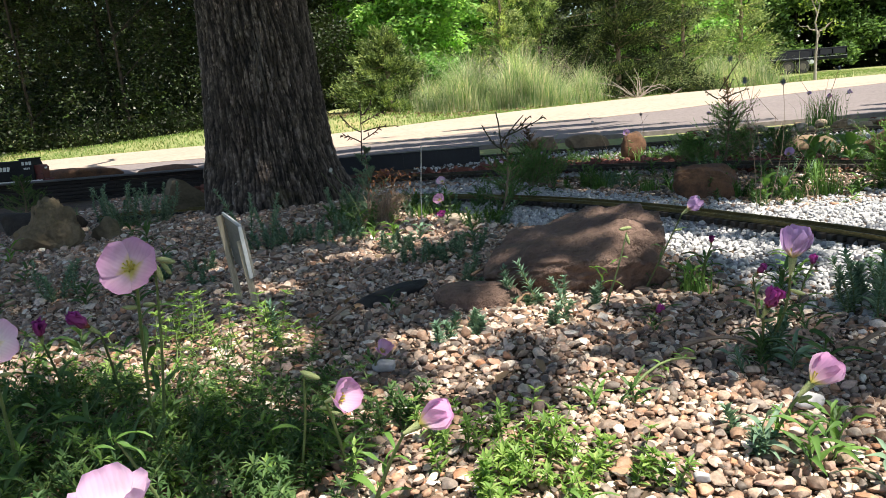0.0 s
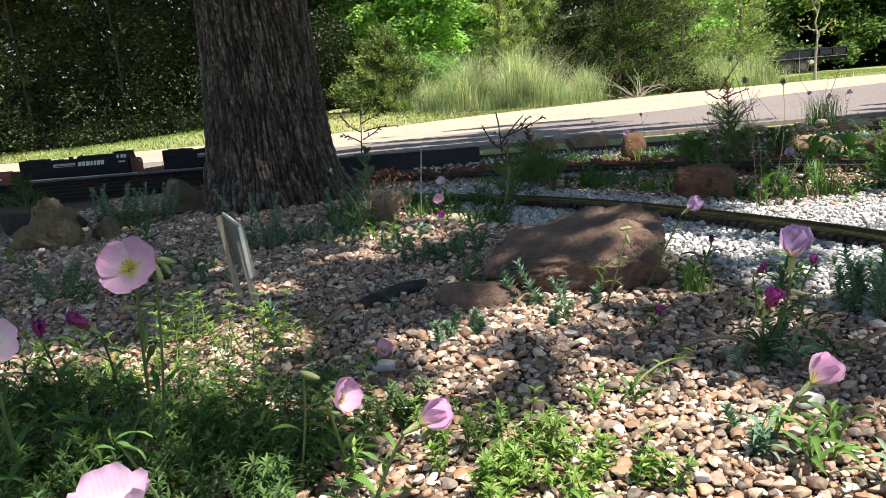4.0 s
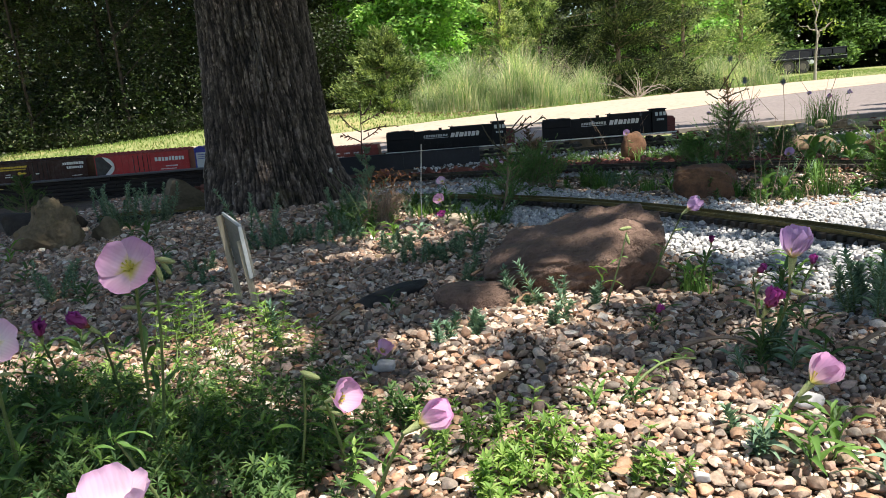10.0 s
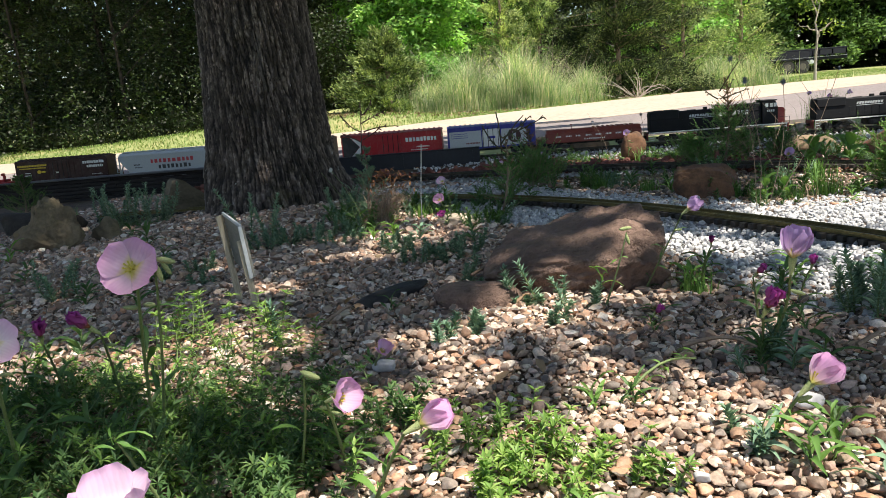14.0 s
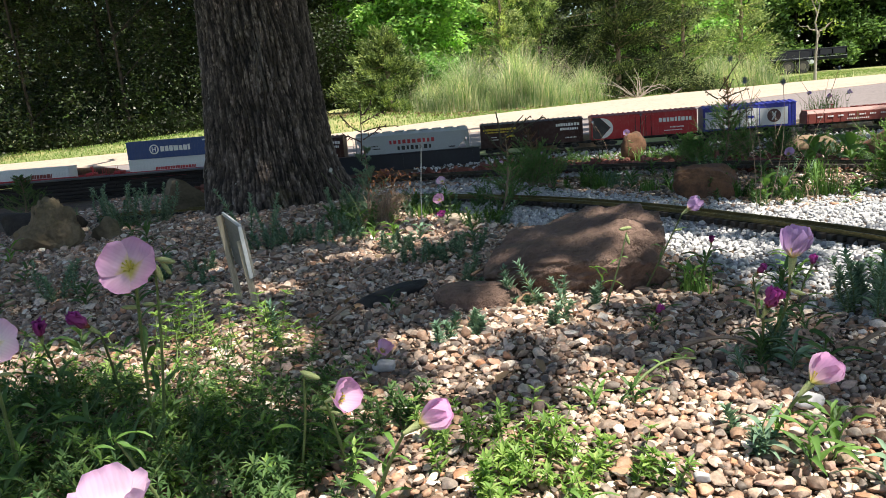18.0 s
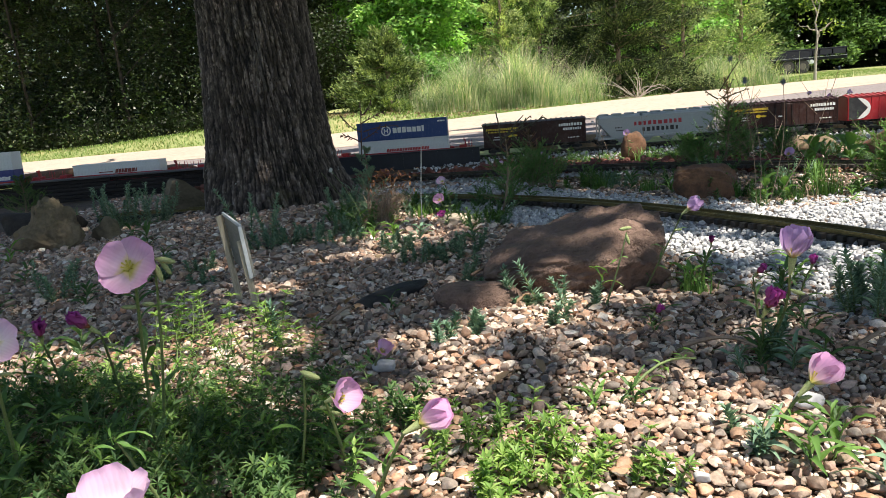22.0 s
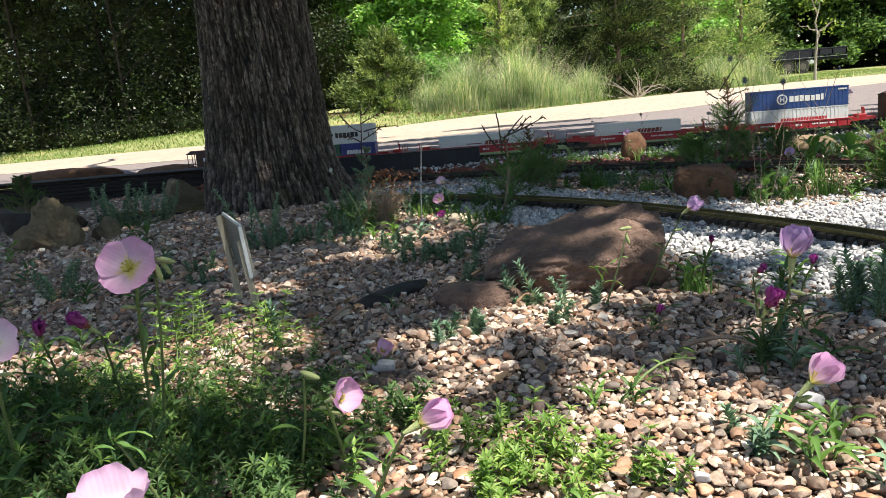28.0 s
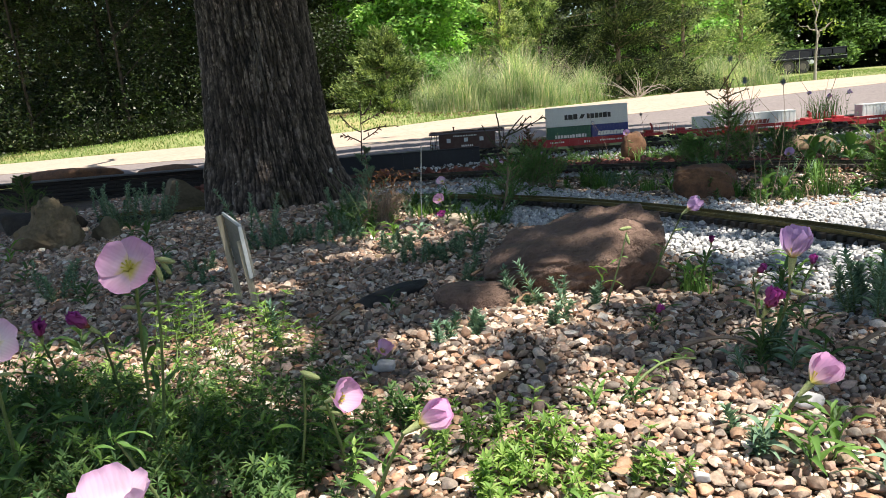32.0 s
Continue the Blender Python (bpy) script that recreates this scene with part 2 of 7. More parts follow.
def bark_material():
    m, nt, b = start("furrowed_bark")
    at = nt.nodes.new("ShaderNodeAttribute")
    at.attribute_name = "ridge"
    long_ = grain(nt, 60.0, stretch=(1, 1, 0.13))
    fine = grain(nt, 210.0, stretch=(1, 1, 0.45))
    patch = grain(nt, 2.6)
    # Furrow shade is put into the colour by height: near-black lows, paler ridge tops.
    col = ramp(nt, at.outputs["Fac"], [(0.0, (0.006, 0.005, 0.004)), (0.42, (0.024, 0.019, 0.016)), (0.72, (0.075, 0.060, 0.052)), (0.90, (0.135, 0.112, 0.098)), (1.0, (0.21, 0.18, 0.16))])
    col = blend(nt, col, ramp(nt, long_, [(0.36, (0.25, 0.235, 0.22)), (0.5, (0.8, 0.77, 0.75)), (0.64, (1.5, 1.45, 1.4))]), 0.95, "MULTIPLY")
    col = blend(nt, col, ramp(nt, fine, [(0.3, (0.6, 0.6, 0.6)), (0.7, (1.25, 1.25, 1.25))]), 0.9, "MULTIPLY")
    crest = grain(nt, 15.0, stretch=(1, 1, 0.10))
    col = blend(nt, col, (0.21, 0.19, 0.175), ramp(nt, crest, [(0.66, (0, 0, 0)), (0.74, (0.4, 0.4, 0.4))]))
    lich = grain(nt, 24.0)
    col = blend(nt, col, (0.50, 0.51, 0.48), ramp(nt, lich, [(0.68, (0, 0, 0)), (0.72, (0.7, 0.7, 0.7))]))
    moss = ramp(nt, patch, [(0.62, (0, 0, 0)), (0.74, (0.5, 0.5, 0.5))])
    col = blend(nt, col, (0.13, 0.11, 0.03), moss)
    nt.links.new(col, b.inputs["Base Color"])
    b.inputs["Roughness"].default_value = 0.95
    bump(nt, b, fine, 0.7, 0.004)
    return m


M_BARK = bark_material()
M_LEAF_OAK = leafy("oak_leaves", [(0.0, (0.05, 0.11, 0.02)), (1.0, (0.09, 0.16, 0.03))], 0.3)
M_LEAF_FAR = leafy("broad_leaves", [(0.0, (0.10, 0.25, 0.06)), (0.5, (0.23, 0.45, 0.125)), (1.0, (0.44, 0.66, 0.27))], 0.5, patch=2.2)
# Wood-edge shade is put into these near-black greens, lit specks into the palest.
M_LEAF_SHADED = leafy("dark_leaves", [(0.0, (0.020, 0.024, 0.012)), (0.45, (0.016, 0.029, 0.010)), (0.85, (0.028, 0.052, 0.015)), (0.96, (0.045, 0.08, 0.024)), (1.0, (0.10, 0.17, 0.065))], 0.25, patch=1.6)
# dark greens stand in for the shaded interior, pale ones for lit tips
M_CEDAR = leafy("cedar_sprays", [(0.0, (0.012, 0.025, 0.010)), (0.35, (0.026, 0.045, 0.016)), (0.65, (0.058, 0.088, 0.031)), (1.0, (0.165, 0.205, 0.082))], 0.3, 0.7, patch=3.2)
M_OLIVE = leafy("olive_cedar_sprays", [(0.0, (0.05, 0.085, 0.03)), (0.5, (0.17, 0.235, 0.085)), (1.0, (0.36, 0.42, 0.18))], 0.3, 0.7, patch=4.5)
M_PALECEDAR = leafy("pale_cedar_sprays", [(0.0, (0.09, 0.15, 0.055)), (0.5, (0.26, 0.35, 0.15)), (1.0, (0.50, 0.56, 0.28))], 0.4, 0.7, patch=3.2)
M_BROWNLEAF = leafy("dead_leaves", [(0.0, (0.14, 0.09, 0.06)), (0.5, (0.26, 0.18, 0.12)), (1.0, (0.36, 0.29, 0.22))], 0.15, 0.8)
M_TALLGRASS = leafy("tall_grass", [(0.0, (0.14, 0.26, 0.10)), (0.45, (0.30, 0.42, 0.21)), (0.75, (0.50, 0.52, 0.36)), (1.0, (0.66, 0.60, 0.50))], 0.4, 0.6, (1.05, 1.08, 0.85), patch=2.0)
M_LAWNBLADE = leafy("lawn_blades", [(0.0, (0.13, 0.22, 0.06)), (0.6, (0.22, 0.32, 0.10)), (1.0, (0.36, 0.38, 0.19))], 0.35, 0.6)
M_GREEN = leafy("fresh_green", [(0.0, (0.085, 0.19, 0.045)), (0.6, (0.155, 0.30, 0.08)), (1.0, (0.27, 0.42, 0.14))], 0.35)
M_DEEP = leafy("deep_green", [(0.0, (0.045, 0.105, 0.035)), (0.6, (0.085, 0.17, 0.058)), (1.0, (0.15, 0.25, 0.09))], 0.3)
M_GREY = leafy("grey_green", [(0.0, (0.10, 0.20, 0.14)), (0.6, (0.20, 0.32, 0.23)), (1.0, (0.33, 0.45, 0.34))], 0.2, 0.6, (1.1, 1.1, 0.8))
# lit copy of the bedstraw's green; M_DEEP serves as the shaded one
M_BEDSTRAW_LIT = leafy("bedstraw_green", [(0.0, (0.11, 0.22, 0.05)), (0.5, (0.20, 0.35, 0.085)), (1.0, (0.36, 0.50, 0.17))], 0.38)
M_STEM = surface("green_stem", (0.12, 0.18, 0.06), (0.20, 0.26, 0.10), 60.0, 0.6)
M_REDSTEM = surface("reddish_stem", (0.22, 0.07, 0.05), (0.32, 0.16, 0.09), 60.0, 0.6)

# ================= ground =================
def land(x, y):
    """Height of the ground."""
    x, y = np.asarray(x, float), np.asarray(y, float)
    far = np.interp(x, [-9, -5.6, -3, -1.2, 0.1, 2, 8, 20], [-0.06, -0.05, 0.0, 0.045, 0.085, 0.10, 0.13, 0.15])
    edge = verge(x)
    z = far * step(5.2, 10.0, y)
    bank = np.interp(x, [-9, -5, -3, -1, 0.3, 3, 9], [0.10, 0.12, 0.20, 0.18, 0.06, 0.04, 0.06])
    z = z + bank * step(0.0, 1.6, y - edge) + 0.008 * np.maximum(y - edge - 1.6, 0)
    mound = 0.035 * np.exp(-(((x + 0.55) / 0.55) ** 2 + ((y - 2.6) / 0.45) ** 2))
    near = 1 - step(3.0, 4.6, y)
    return z + mound + near * 0.008 * wave(x, y, 7.0, 3)


def verge(x):
    """Far edge of the drive."""
    return np.interp(x, [-12, -6.4, -4.5, -2.9, -1.9, -1.08, -0.44, 0.13, 1.9, 4.06, 6.5, 8.0, 20, 60], [11.0, 10.5, 10.2, 9.7, 9.1, 8.92, 9.08, 9.4, 11.15, 13.1, 13.95, 14.2, 17.5, 30])


def grid_sheet(name, xs, ys, material, lift=0.0, height=None):
    gx, gy = np.meshgrid(xs, ys, indexing="ij")
    z = (height or land)(gx, gy) + lift
    v = np.stack([gx, gy, z], -1).reshape(-1, 3)
    n = len(ys)
    i, j = np.meshgrid(np.arange(len(xs) - 1), np.arange(n - 1), indexing="ij")
    q = np.stack([i * n + j, (i + 1) * n + j, (i + 1) * n + j + 1, i * n + j + 1], -1).reshape(-1, 4)
    return mesh_np(name, v, q, material, True)


ground_x = np.concatenate([[-900, -200, -60, -25], np.linspace(-12, -3.2, 24), np.linspace(-3, 3, 101), np.linspace(3.2, 14, 30), [25, 60, 200, 900]])
ground_y = np.concatenate([[-900, -100, -20, -6, -3], np.linspace(-2, 0.1, 16), np.linspace(0.2, 4.6, 80), np.linspace(4.75, 20, 70), [30, 60, 200, 900]])
ground = tagged(new("ground", grid_sheet("ground", ground_x, ground_y, M_SOIL)), "bare brown garden soil that turns into lawn", "ground", kind="structure")
ground.data.materials.append(M_LAWN)
gm = ground.data
centres = np.zeros(len(gm.polygons) * 3, dtype=np.float32)
gm.polygons.foreach_get("center", centres)
centres = centres.reshape(-1, 3)
bed = (centres[:, 1] < 4.75) & (((centres[:, 0] - 0.1) / 3.4) ** 2 + ((centres[:, 1] - 2.0) / 3.1) ** 2 < 1 + 0.1 * wave(centres[:, 0], centres[:, 1], 2.0, 4))
gm.polygons.foreach_set("material_index", (~bed).astype(np.int32))


def ribbon(name, xs, near, far, material, lift, rows=14):
    """A slab of paving that follows the land between two edges."""
    top = []
    for x in xs:
        a, b = near(x), far(x)
        for k in range(rows):
            y = a + (b - a) * k / (rows - 1)
            top.append((x, y, float(land(x, y)) + lift))
    n = rows
    v = np.array(top)
    low = v - np.array([0, 0, 0.08])
    quads = []
    for i in range(len(xs) - 1):
        for j in range(n - 1):
            quads.append((i * n + j, (i + 1) * n + j, (i + 1) * n + j + 1, i * n + j + 1))
        for j in (0, n - 1):
            a, b = i * n + j, (i + 1) * n + j
            q = (a, a + len(v), b + len(v), b)
            quads.append(q if j == 0 else q[::-1])
    return mesh_np(name, np.concatenate([v, low]), quads, material, False)


drive_x = np.concatenate([np.linspace(-40, -10, 8), np.linspace(-9, 14, 70), np.linspace(15, 60, 14)])
seam = lambda x: float(np.interp(x, [-12, -5.6, -2.7, -0.78, 0.08, 1.23, 2.39, 3.75, 4.6, 6.0, 8.2, 20, 60], [6.9, 7.0, 6.6, 6.35, 6.72, 7.2, 7.6, 8.4, 8.75, 9.3, 10.4, 14.0, 26]))
tagged(new("road", ribbon("road", drive_x, lambda x: 5.3, seam, M_ASPHALT, 0.03)), "worn pinkish grey asphalt driveway", "driveway", kind="structure")
tagged(new("pavement", ribbon("pavement", drive_x, lambda x: seam(x) + 0.004, lambda x: float(verge(x)), M_BEIGE, 0.034)), "sunlit pale beige concrete edge of the driveway", "driveway", kind="structure")


# ================= loose stones =================
def ico(level):
    bm = bmesh.new()
    bmesh.ops.create_icosphere(bm, subdivisions=level, radius=1.0)
    v = np.array([p.co[:] for p in bm.verts])
    f = np.array([[q.index for q in t.verts] for t in bm.faces])
    bm.free()
    return v, f


def stone_shapes(level, count, rough, seed, cut=(0.45, 0.8)):
    v, f = ico(level)
    out = []
    for k in range(count):
        r = np.random.default_rng(seed + k)
        w = v.copy()
        for _ in range(8):
            d = unit(r.normal(size=3))
            w -= np.maximum(w @ d - r.uniform(*cut), 0)[:, None] * d * 0.9
        w *= 1 + rough * r.normal(size=(len(w), 1))
        out.append(w)
    return out, f


def scatter(places, sizes, shapes, flat=(1.0, 0.8, 0.55), sink=0.3, tumble=0.45):
    """Copies of the shapes as one pair of arrays; sizes are full widths."""
    models, f = shapes
    n = len(places)
    pick = rng.integers(0, len(models), n)
    turn = rng.uniform(0, 2 * np.pi, n)
    lean = rng.normal(0, tumble, n)
    swing = rng.uniform(0, 2 * np.pi, n)
    base = np.stack(models)[pick] * (np.array(flat) * rng.uniform(0.75, 1.25, (n, 3)))[:, None, :] * (sizes / 2)[:, None, None]
    c, s = np.cos(turn)[:, None], np.sin(turn)[:, None]
    x, y, z = base[..., 0] * c - base[..., 1] * s, base[..., 0] * s + base[..., 1] * c, base[..., 2]
    c, s = np.cos(lean)[:, None], np.sin(lean)[:, None]
    y, z = y * c - z * s, y * s + z * c
    c, s = np.cos(swing)[:, None], np.sin(swing)[:, None]
    x, y = x * c - y * s, x * s + y * c
    v = np.stack([x, y, z], -1) + (places + np.array([0, 0, 1.0]) * (sizes * (0.28 - sink * 0.3))[:, None])[:, None, :]
    k = models[0].shape[0]
    return v.reshape(-1, 3), (f[None] + k * np.arange(n)[:, None, None]).reshape(-1, 3)


def jitter_grid(x0, x1, y0, y1, pitch):
    xs, ys = np.arange(x0, x1, pitch), np.arange(y0, y1, pitch)
    gx, gy = np.meshgrid(xs, ys, indexing="ij")
    p = np.stack([gx.ravel(), gy.ravel()], -1)
    return p + rng.uniform(-0.5, 0.5, p.shape) * pitch


def in_view(p, spare=0.25):
    return np.abs(p[:, 0] + 0.03) < 0.66 * p[:, 1] + spare


def white_edge(y):
    """Where river gravel gives way to white chips, as x for each y."""
    return np.interp(y, [0.6, 1.02, 1.35, 1.57, 1.9, 2.2, 2.45, 2.9, 3.2], [0.95, 0.61, 0.50, 0.44, 0.36, 0.05, -0.12, -0.22, -0.3])


pebbles = []
for y0, y1, pitch, level in ((0.54, 0.78, 0.0078, 2), (0.78, 1.02, 0.0083, 2), (1.02, 1.7, 0.0095, 1), (1.7, 2.8, 0.0118, 1)):
    for layer in range(2):
        p = jitter_grid(-2.3, 1.4, y0, y1, pitch * (1.0 if layer == 0 else 1.9))
        e = white_edge(p[:, 1]) + 0.04 * rng.normal(size=len(p))
        p = p[in_view(p, 0.12) & (p[:, 0] < e)]
        size = pitch * (1.16 if layer == 0 else 1.55) * np.exp(np.clip(rng.normal(0, 0.36, len(p)), -0.65, 0.65))
        pebbles.append((np.concatenate([p, (land(p[:, 0], p[:, 1]) + layer * pitch * 0.42)[:, None]], 1), size, level))
p = jitter_grid(-2.9, 2.4, -0.75, 3.2, 0.03)
p = p[~in_view(p, 0.10) & (p[:, 0] < white_edge(p[:, 1])) & (((p[:, 0] - 0.1) / 3.1) ** 2 + ((p[:, 1] - 1.9) / 2.8) ** 2 < 1) | ((p[:, 1] < 0.55) & (np.abs(p[:, 0]) < 1.6))]
pebbles.append((np.concatenate([p, land(p[:, 0], p[:, 1])[:, None]], 1), np.full(len(p), 0.034) * np.exp(rng.normal(0, 0.2, len(p))), 1))
shapes_fine, shapes_rough = stone_shapes(2, 24, 0.04, 11, (0.42, 0.80)), stone_shapes(1, 16, 0.06, 31, (0.6, 0.95))
M1 = merge([scatter(p, s, shapes_fine if lv == 2 else shapes_rough, (1.0, 0.76, 0.56)) for p, s, lv in pebbles])
gravel = tagged(piece("gravel", *M1, M_PEBBLE, None, smooth=True), "brown, tan and grey rounded river gravel", "gravel", kind="stuff")
gravel.data.set_sharp_from_angle(angle=radians(38))

shapes_chip = stone_shapes(1, 14, 0.10, 71)
p = jitter_grid(-0.6, 2.2, 0.7, 3.15, 0.0125)
p = p[in_view(p) & (p[:, 0] > white_edge(p[:, 1]) + 0.03 * rng.normal(size=len(p)))]
keep = ~((p[:, 1] > 2.55) & (wave(p[:, 0], p[:, 1], 5.0, 9) > 0.55))
p = p[keep]
def chips_end(q):
    back = np.interp(q[:, 0], [-0.7, 0.25, 0.45, 0.70, 0.9, 1.2, 2.2], [3.2, 3.1, 2.72, 2.30, 2.16, 2.14, 2.2])
    return q[q[:, 1] < back + 0.05 * rng.normal(size=len(q))]


p = chips_end(p)
top = jitter_grid(-0.6, 2.2, 0.7, 3.15, 0.024)
top = chips_end(top[in_view(top) & (top[:, 0] > white_edge(top[:, 1]) + 0.05)])
p3 = np.concatenate([np.concatenate([p, land(p[:, 0], p[:, 1])[:, None]], 1), np.concatenate([top, land(top[:, 0], top[:, 1])[:, None] + 0.006], 1)])
tagged(piece("white_gravel", *scatter(p3, 0.0150 * np.exp(rng.normal(0, 0.25, len(p3))), shapes_chip, (1.0, 0.8, 0.65), tumble=0.8), M_MARBLE), "white and pale grey crushed marble chips", "gravel", kind="stuff")


# ================= tracks =================
def smooth_path(points, n):
    """Catmull-Rom through points."""
    p = np.asarray(points, float)
    p = np.concatenate([[2 * p[0] - p[1]], p, [2 * p[-1] - p[-2]]])
    out = []
    for i in range(1, len(p) - 2):
        for t in np.linspace(0, 1, n, endpoint=False):
            a, b, c, d = p[i - 1:i + 3]
            out.append(0.5 * (2 * b + (c - a) * t + (2 * a - 5 * b + 4 * c - d) * t * t + (3 * b - a - 3 * c + d) * t ** 3))
    out.append(p[-2])
    return np.array(out)


def lay_track(name, path, label, pitch=0.026, gauge=0.045, tie=(0.014, 0.092, 0.007), lift=0.012, near=300, rail_mat=None):
    """Two brass rails with foot, web and head on separate ties."""
    track = tagged(empty(name), label, "railway track")
    tang = unit(np.gradient(path, axis=0))
    side = np.stack([-tang[:, 1], tang[:, 0], 0 * tang[:, 0]], -1)
    profile = [(-0.004, 0), (0.004, 0), (0.004, 0.0012), (0.0012, 0.002), (0.0012, 0.0062), (0.0022, 0.0068), (0.0022, 0.0088), (-0.0022, 0.0088), (-0.0022, 0.0068), (-0.0012, 0.0062), (-0.0012, 0.002), (-0.004, 0.0012)]
    for sgn in (-1, 1):
        c = path + side * sgn * gauge / 2 + np.array([0, 0, lift])
        v = np.stack([c + side * a + np.array([0, 0, b]) for a, b in profile], 1).reshape(-1, 3)
        k = len(profile)
        i, j = np.meshgrid(np.arange(len(path) - 1), np.arange(k), indexing="ij")
        q = np.stack([i * k + j, i * k + (j + 1) % k, (i + 1) * k + (j + 1) % k, (i + 1) * k + j], -1).reshape(-1, 4)
        piece("rail", v, q, rail_mat or M_RAIL, track)
    run = np.concatenate([[0], np.cumsum(np.linalg.norm(np.diff(path, axis=0), axis=1))])
    at = np.arange(pitch / 2, run[-1], pitch)
    first = part("tie", boxes((-tie[0] / 2, tie[0] / 2, -tie[1] / 2, tie[1] / 2, -0.006, tie[2] - 0.001), bevel=0.001), M_TIE, track)
    count = 0
    for s in at:
        x, y, z = (float(np.interp(s, run, path[:, k])) for k in range(3))
        tx, ty = float(np.interp(s, run, tang[:, 0])), float(np.interp(s, run, tang[:, 1]))
        m = Matrix.LocRotScale((x, y, z + lift - tie[2] + 0.0005), Euler((0, 0, math.atan2(ty, tx) + rng.normal(0, 0.01))), None)
        if count == 0:
            first.matrix_local = m
        elif count < near:
            share(first, track, m)
        count += 1
    return track


near_path = smooth_path([(-1.3, 2.93, 0.012), (-0.6, 2.90, 0.012), (-0.12, 2.77, 0.012), (0.16, 2.57, 0.012), (0.39, 2.34, 0.012), (0.575, 2.085, 0.012), (0.71, 1.83, 0.012), (0.812, 1.618, 0.012), (0.87, 1.47, 0.012), (0.93, 1.25, 0.012), (0.96, 0.9, 0.012)], 14)
lay_track("garden_track", near_path, "curved brass garden railway track on white chips", tie=(0.014, 0.086, 0.008), lift=0.011, near=200)
mid_path = smooth_path([(-0.75, 3.42, 0.02), (-0.46, 3.40, 0.02), (0.18, 3.25, 0.02), (0.55, 3.15, 0.02), (0.95, 2.93, 0.02), (1.27, 2.66, 0.02), (1.49, 2.45, 0.02), (1.8, 2.1, 0.02)], 12)
lay_track("garden_track", mid_path, "second garden railway track between red lava rocks", lift=0.022, near=190, rail_mat=M_DARKRAIL)

# the line of the train
T0, TD = np.array([-2.0, 4.2238]), np.array([0.99611, -0.08807])
RAIL_Z = 0.057


def line_at(s):
    return T0 + TD * s


train_path = np.array([[*line_at(s), RAIL_Z - 0.0258] for s in np.linspace(-9.5, 16, 90)])
main_track = lay_track("garden_track", train_path[(train_path[:, 0] > -11)], "straight main line of the garden railway", lift=0.017, near=0, rail_mat=M_DARKRAIL)
tie_rows = []
for s in np.arange(-9.4, 15.9, 0.026):
    if s < 1.9 or s > 5.6:
        tie_rows.append(s)
    else:
        m = Matrix.LocRotScale((*line_at(s), RAIL_Z - 0.0155), Euler((0, 0, math.atan2(TD[1], TD[0]))), None)
        share(main_track.children[2], main_track, m)
tb = np.array([(a, b, c) for a in (-0.007, 0.007) for b in (-0.046, 0.046) for c in (-0.006, 0.0065)])
tf = np.array([(0, 1, 3, 2), (4, 6, 7, 5), (0, 4, 5, 1), (2, 3, 7, 6), (1, 5, 7, 3), (0, 2, 6, 4)])
chunks = [(tb + np.array([*line_at(s), RAIL_Z - 0.0155]), tf) for s in tie_rows]
far_ties = piece("ties", *merge(chunks), M_TIE, main_track)
far_ties["kind"] = "stuff"

# raised bed of pale ballast under the main line, on a bank of soil
bank_v, bank_f = merge([((lambda prof: (np.array([[*(line_at(s) + np.array([-TD[1], TD[0]]) * o), z] for s in np.linspace(-9.4, 15.9, 60) for o, z in prof]),
                                       np.array([(i * 6 + j, (i + 1) * 6 + j, (i + 1) * 6 + j + 1, i * 6 + j + 1) for i in range(59) for j in range(5)])))(
    [(-0.42, -0.02), (-0.17, 0.026), (-0.10, 0.034), (0.10, 0.034), (0.17, 0.026), (0.5, -0.02)]))])
tagged(piece("embankment", bank_v, bank_f, M_SOIL, smooth=True), "low soil embankment under the main line", "embankment", kind="structure")
s = rng.uniform(1.9, 6.2, 5200)
o = rng.uniform(-0.26, 0.22, 5200)
bx = T0[0] + TD[0] * s - TD[1] * o
by = T0[1] + TD[1] * s + TD[0] * o
bz = np.interp(np.abs(o), [0, 0.1, 0.17, 0.3], [0.034, 0.034, 0.026, 0.004])
tagged(piece("ballast", *scatter(np.stack([bx, by, bz], -1), 0.016 * np.exp(rng.normal(0, 0.25, 5200)), shapes_chip, (1, 0.8, 0.7), tumble=0.8), M_MARBLE), "pale grey crushed stone ballast beside the rails", "ballast", kind="stuff")
p = jitter_grid(-0.9, 2.3, 2.95, 3.75, 0.016)
mid_y = np.interp(p[:, 0], mid_path[:, 0], mid_path[:, 1])
p = p[np.abs(p[:, 1] - mid_y) < 0.06 + 0.02 * rng.normal(size=len(p))]
tagged(piece("ballast", *scatter(np.concatenate([p, np.full((len(p), 1), 0.012)], 1), 0.017 * np.exp(rng.normal(0, 0.25, len(p))), shapes_chip, (1, 0.8, 0.7), tumble=0.8), M_MARBLE), "pale grey crushed stone between the ties", "ballast", kind="stuff")
p = jitter_grid(-1.2, 2.6, 2.6, 3.95, 0.034)
mid_y = np.interp(p[:, 0], mid_path[:, 0], mid_path[:, 1])
p = p[(p[:, 1] > mid_y + 0.11) & (p[:, 1] < mid_y + 0.42 + 0.06 * rng.normal(size=len(p))) & (p[:, 1] < 3.68)]
tagged(piece("lava_rock", *scatter(np.concatenate([p, np.full((len(p), 1), 0.012)], 1), 0.042 * np.exp(rng.normal(0, 0.3, len(p))), stone_shapes(2, 10, 0.09, 131), (1, 0.85, 0.75), tumble=0.9), M_LAVA), "dark red porous lava rock between the tracks", "rock", kind="stuff")


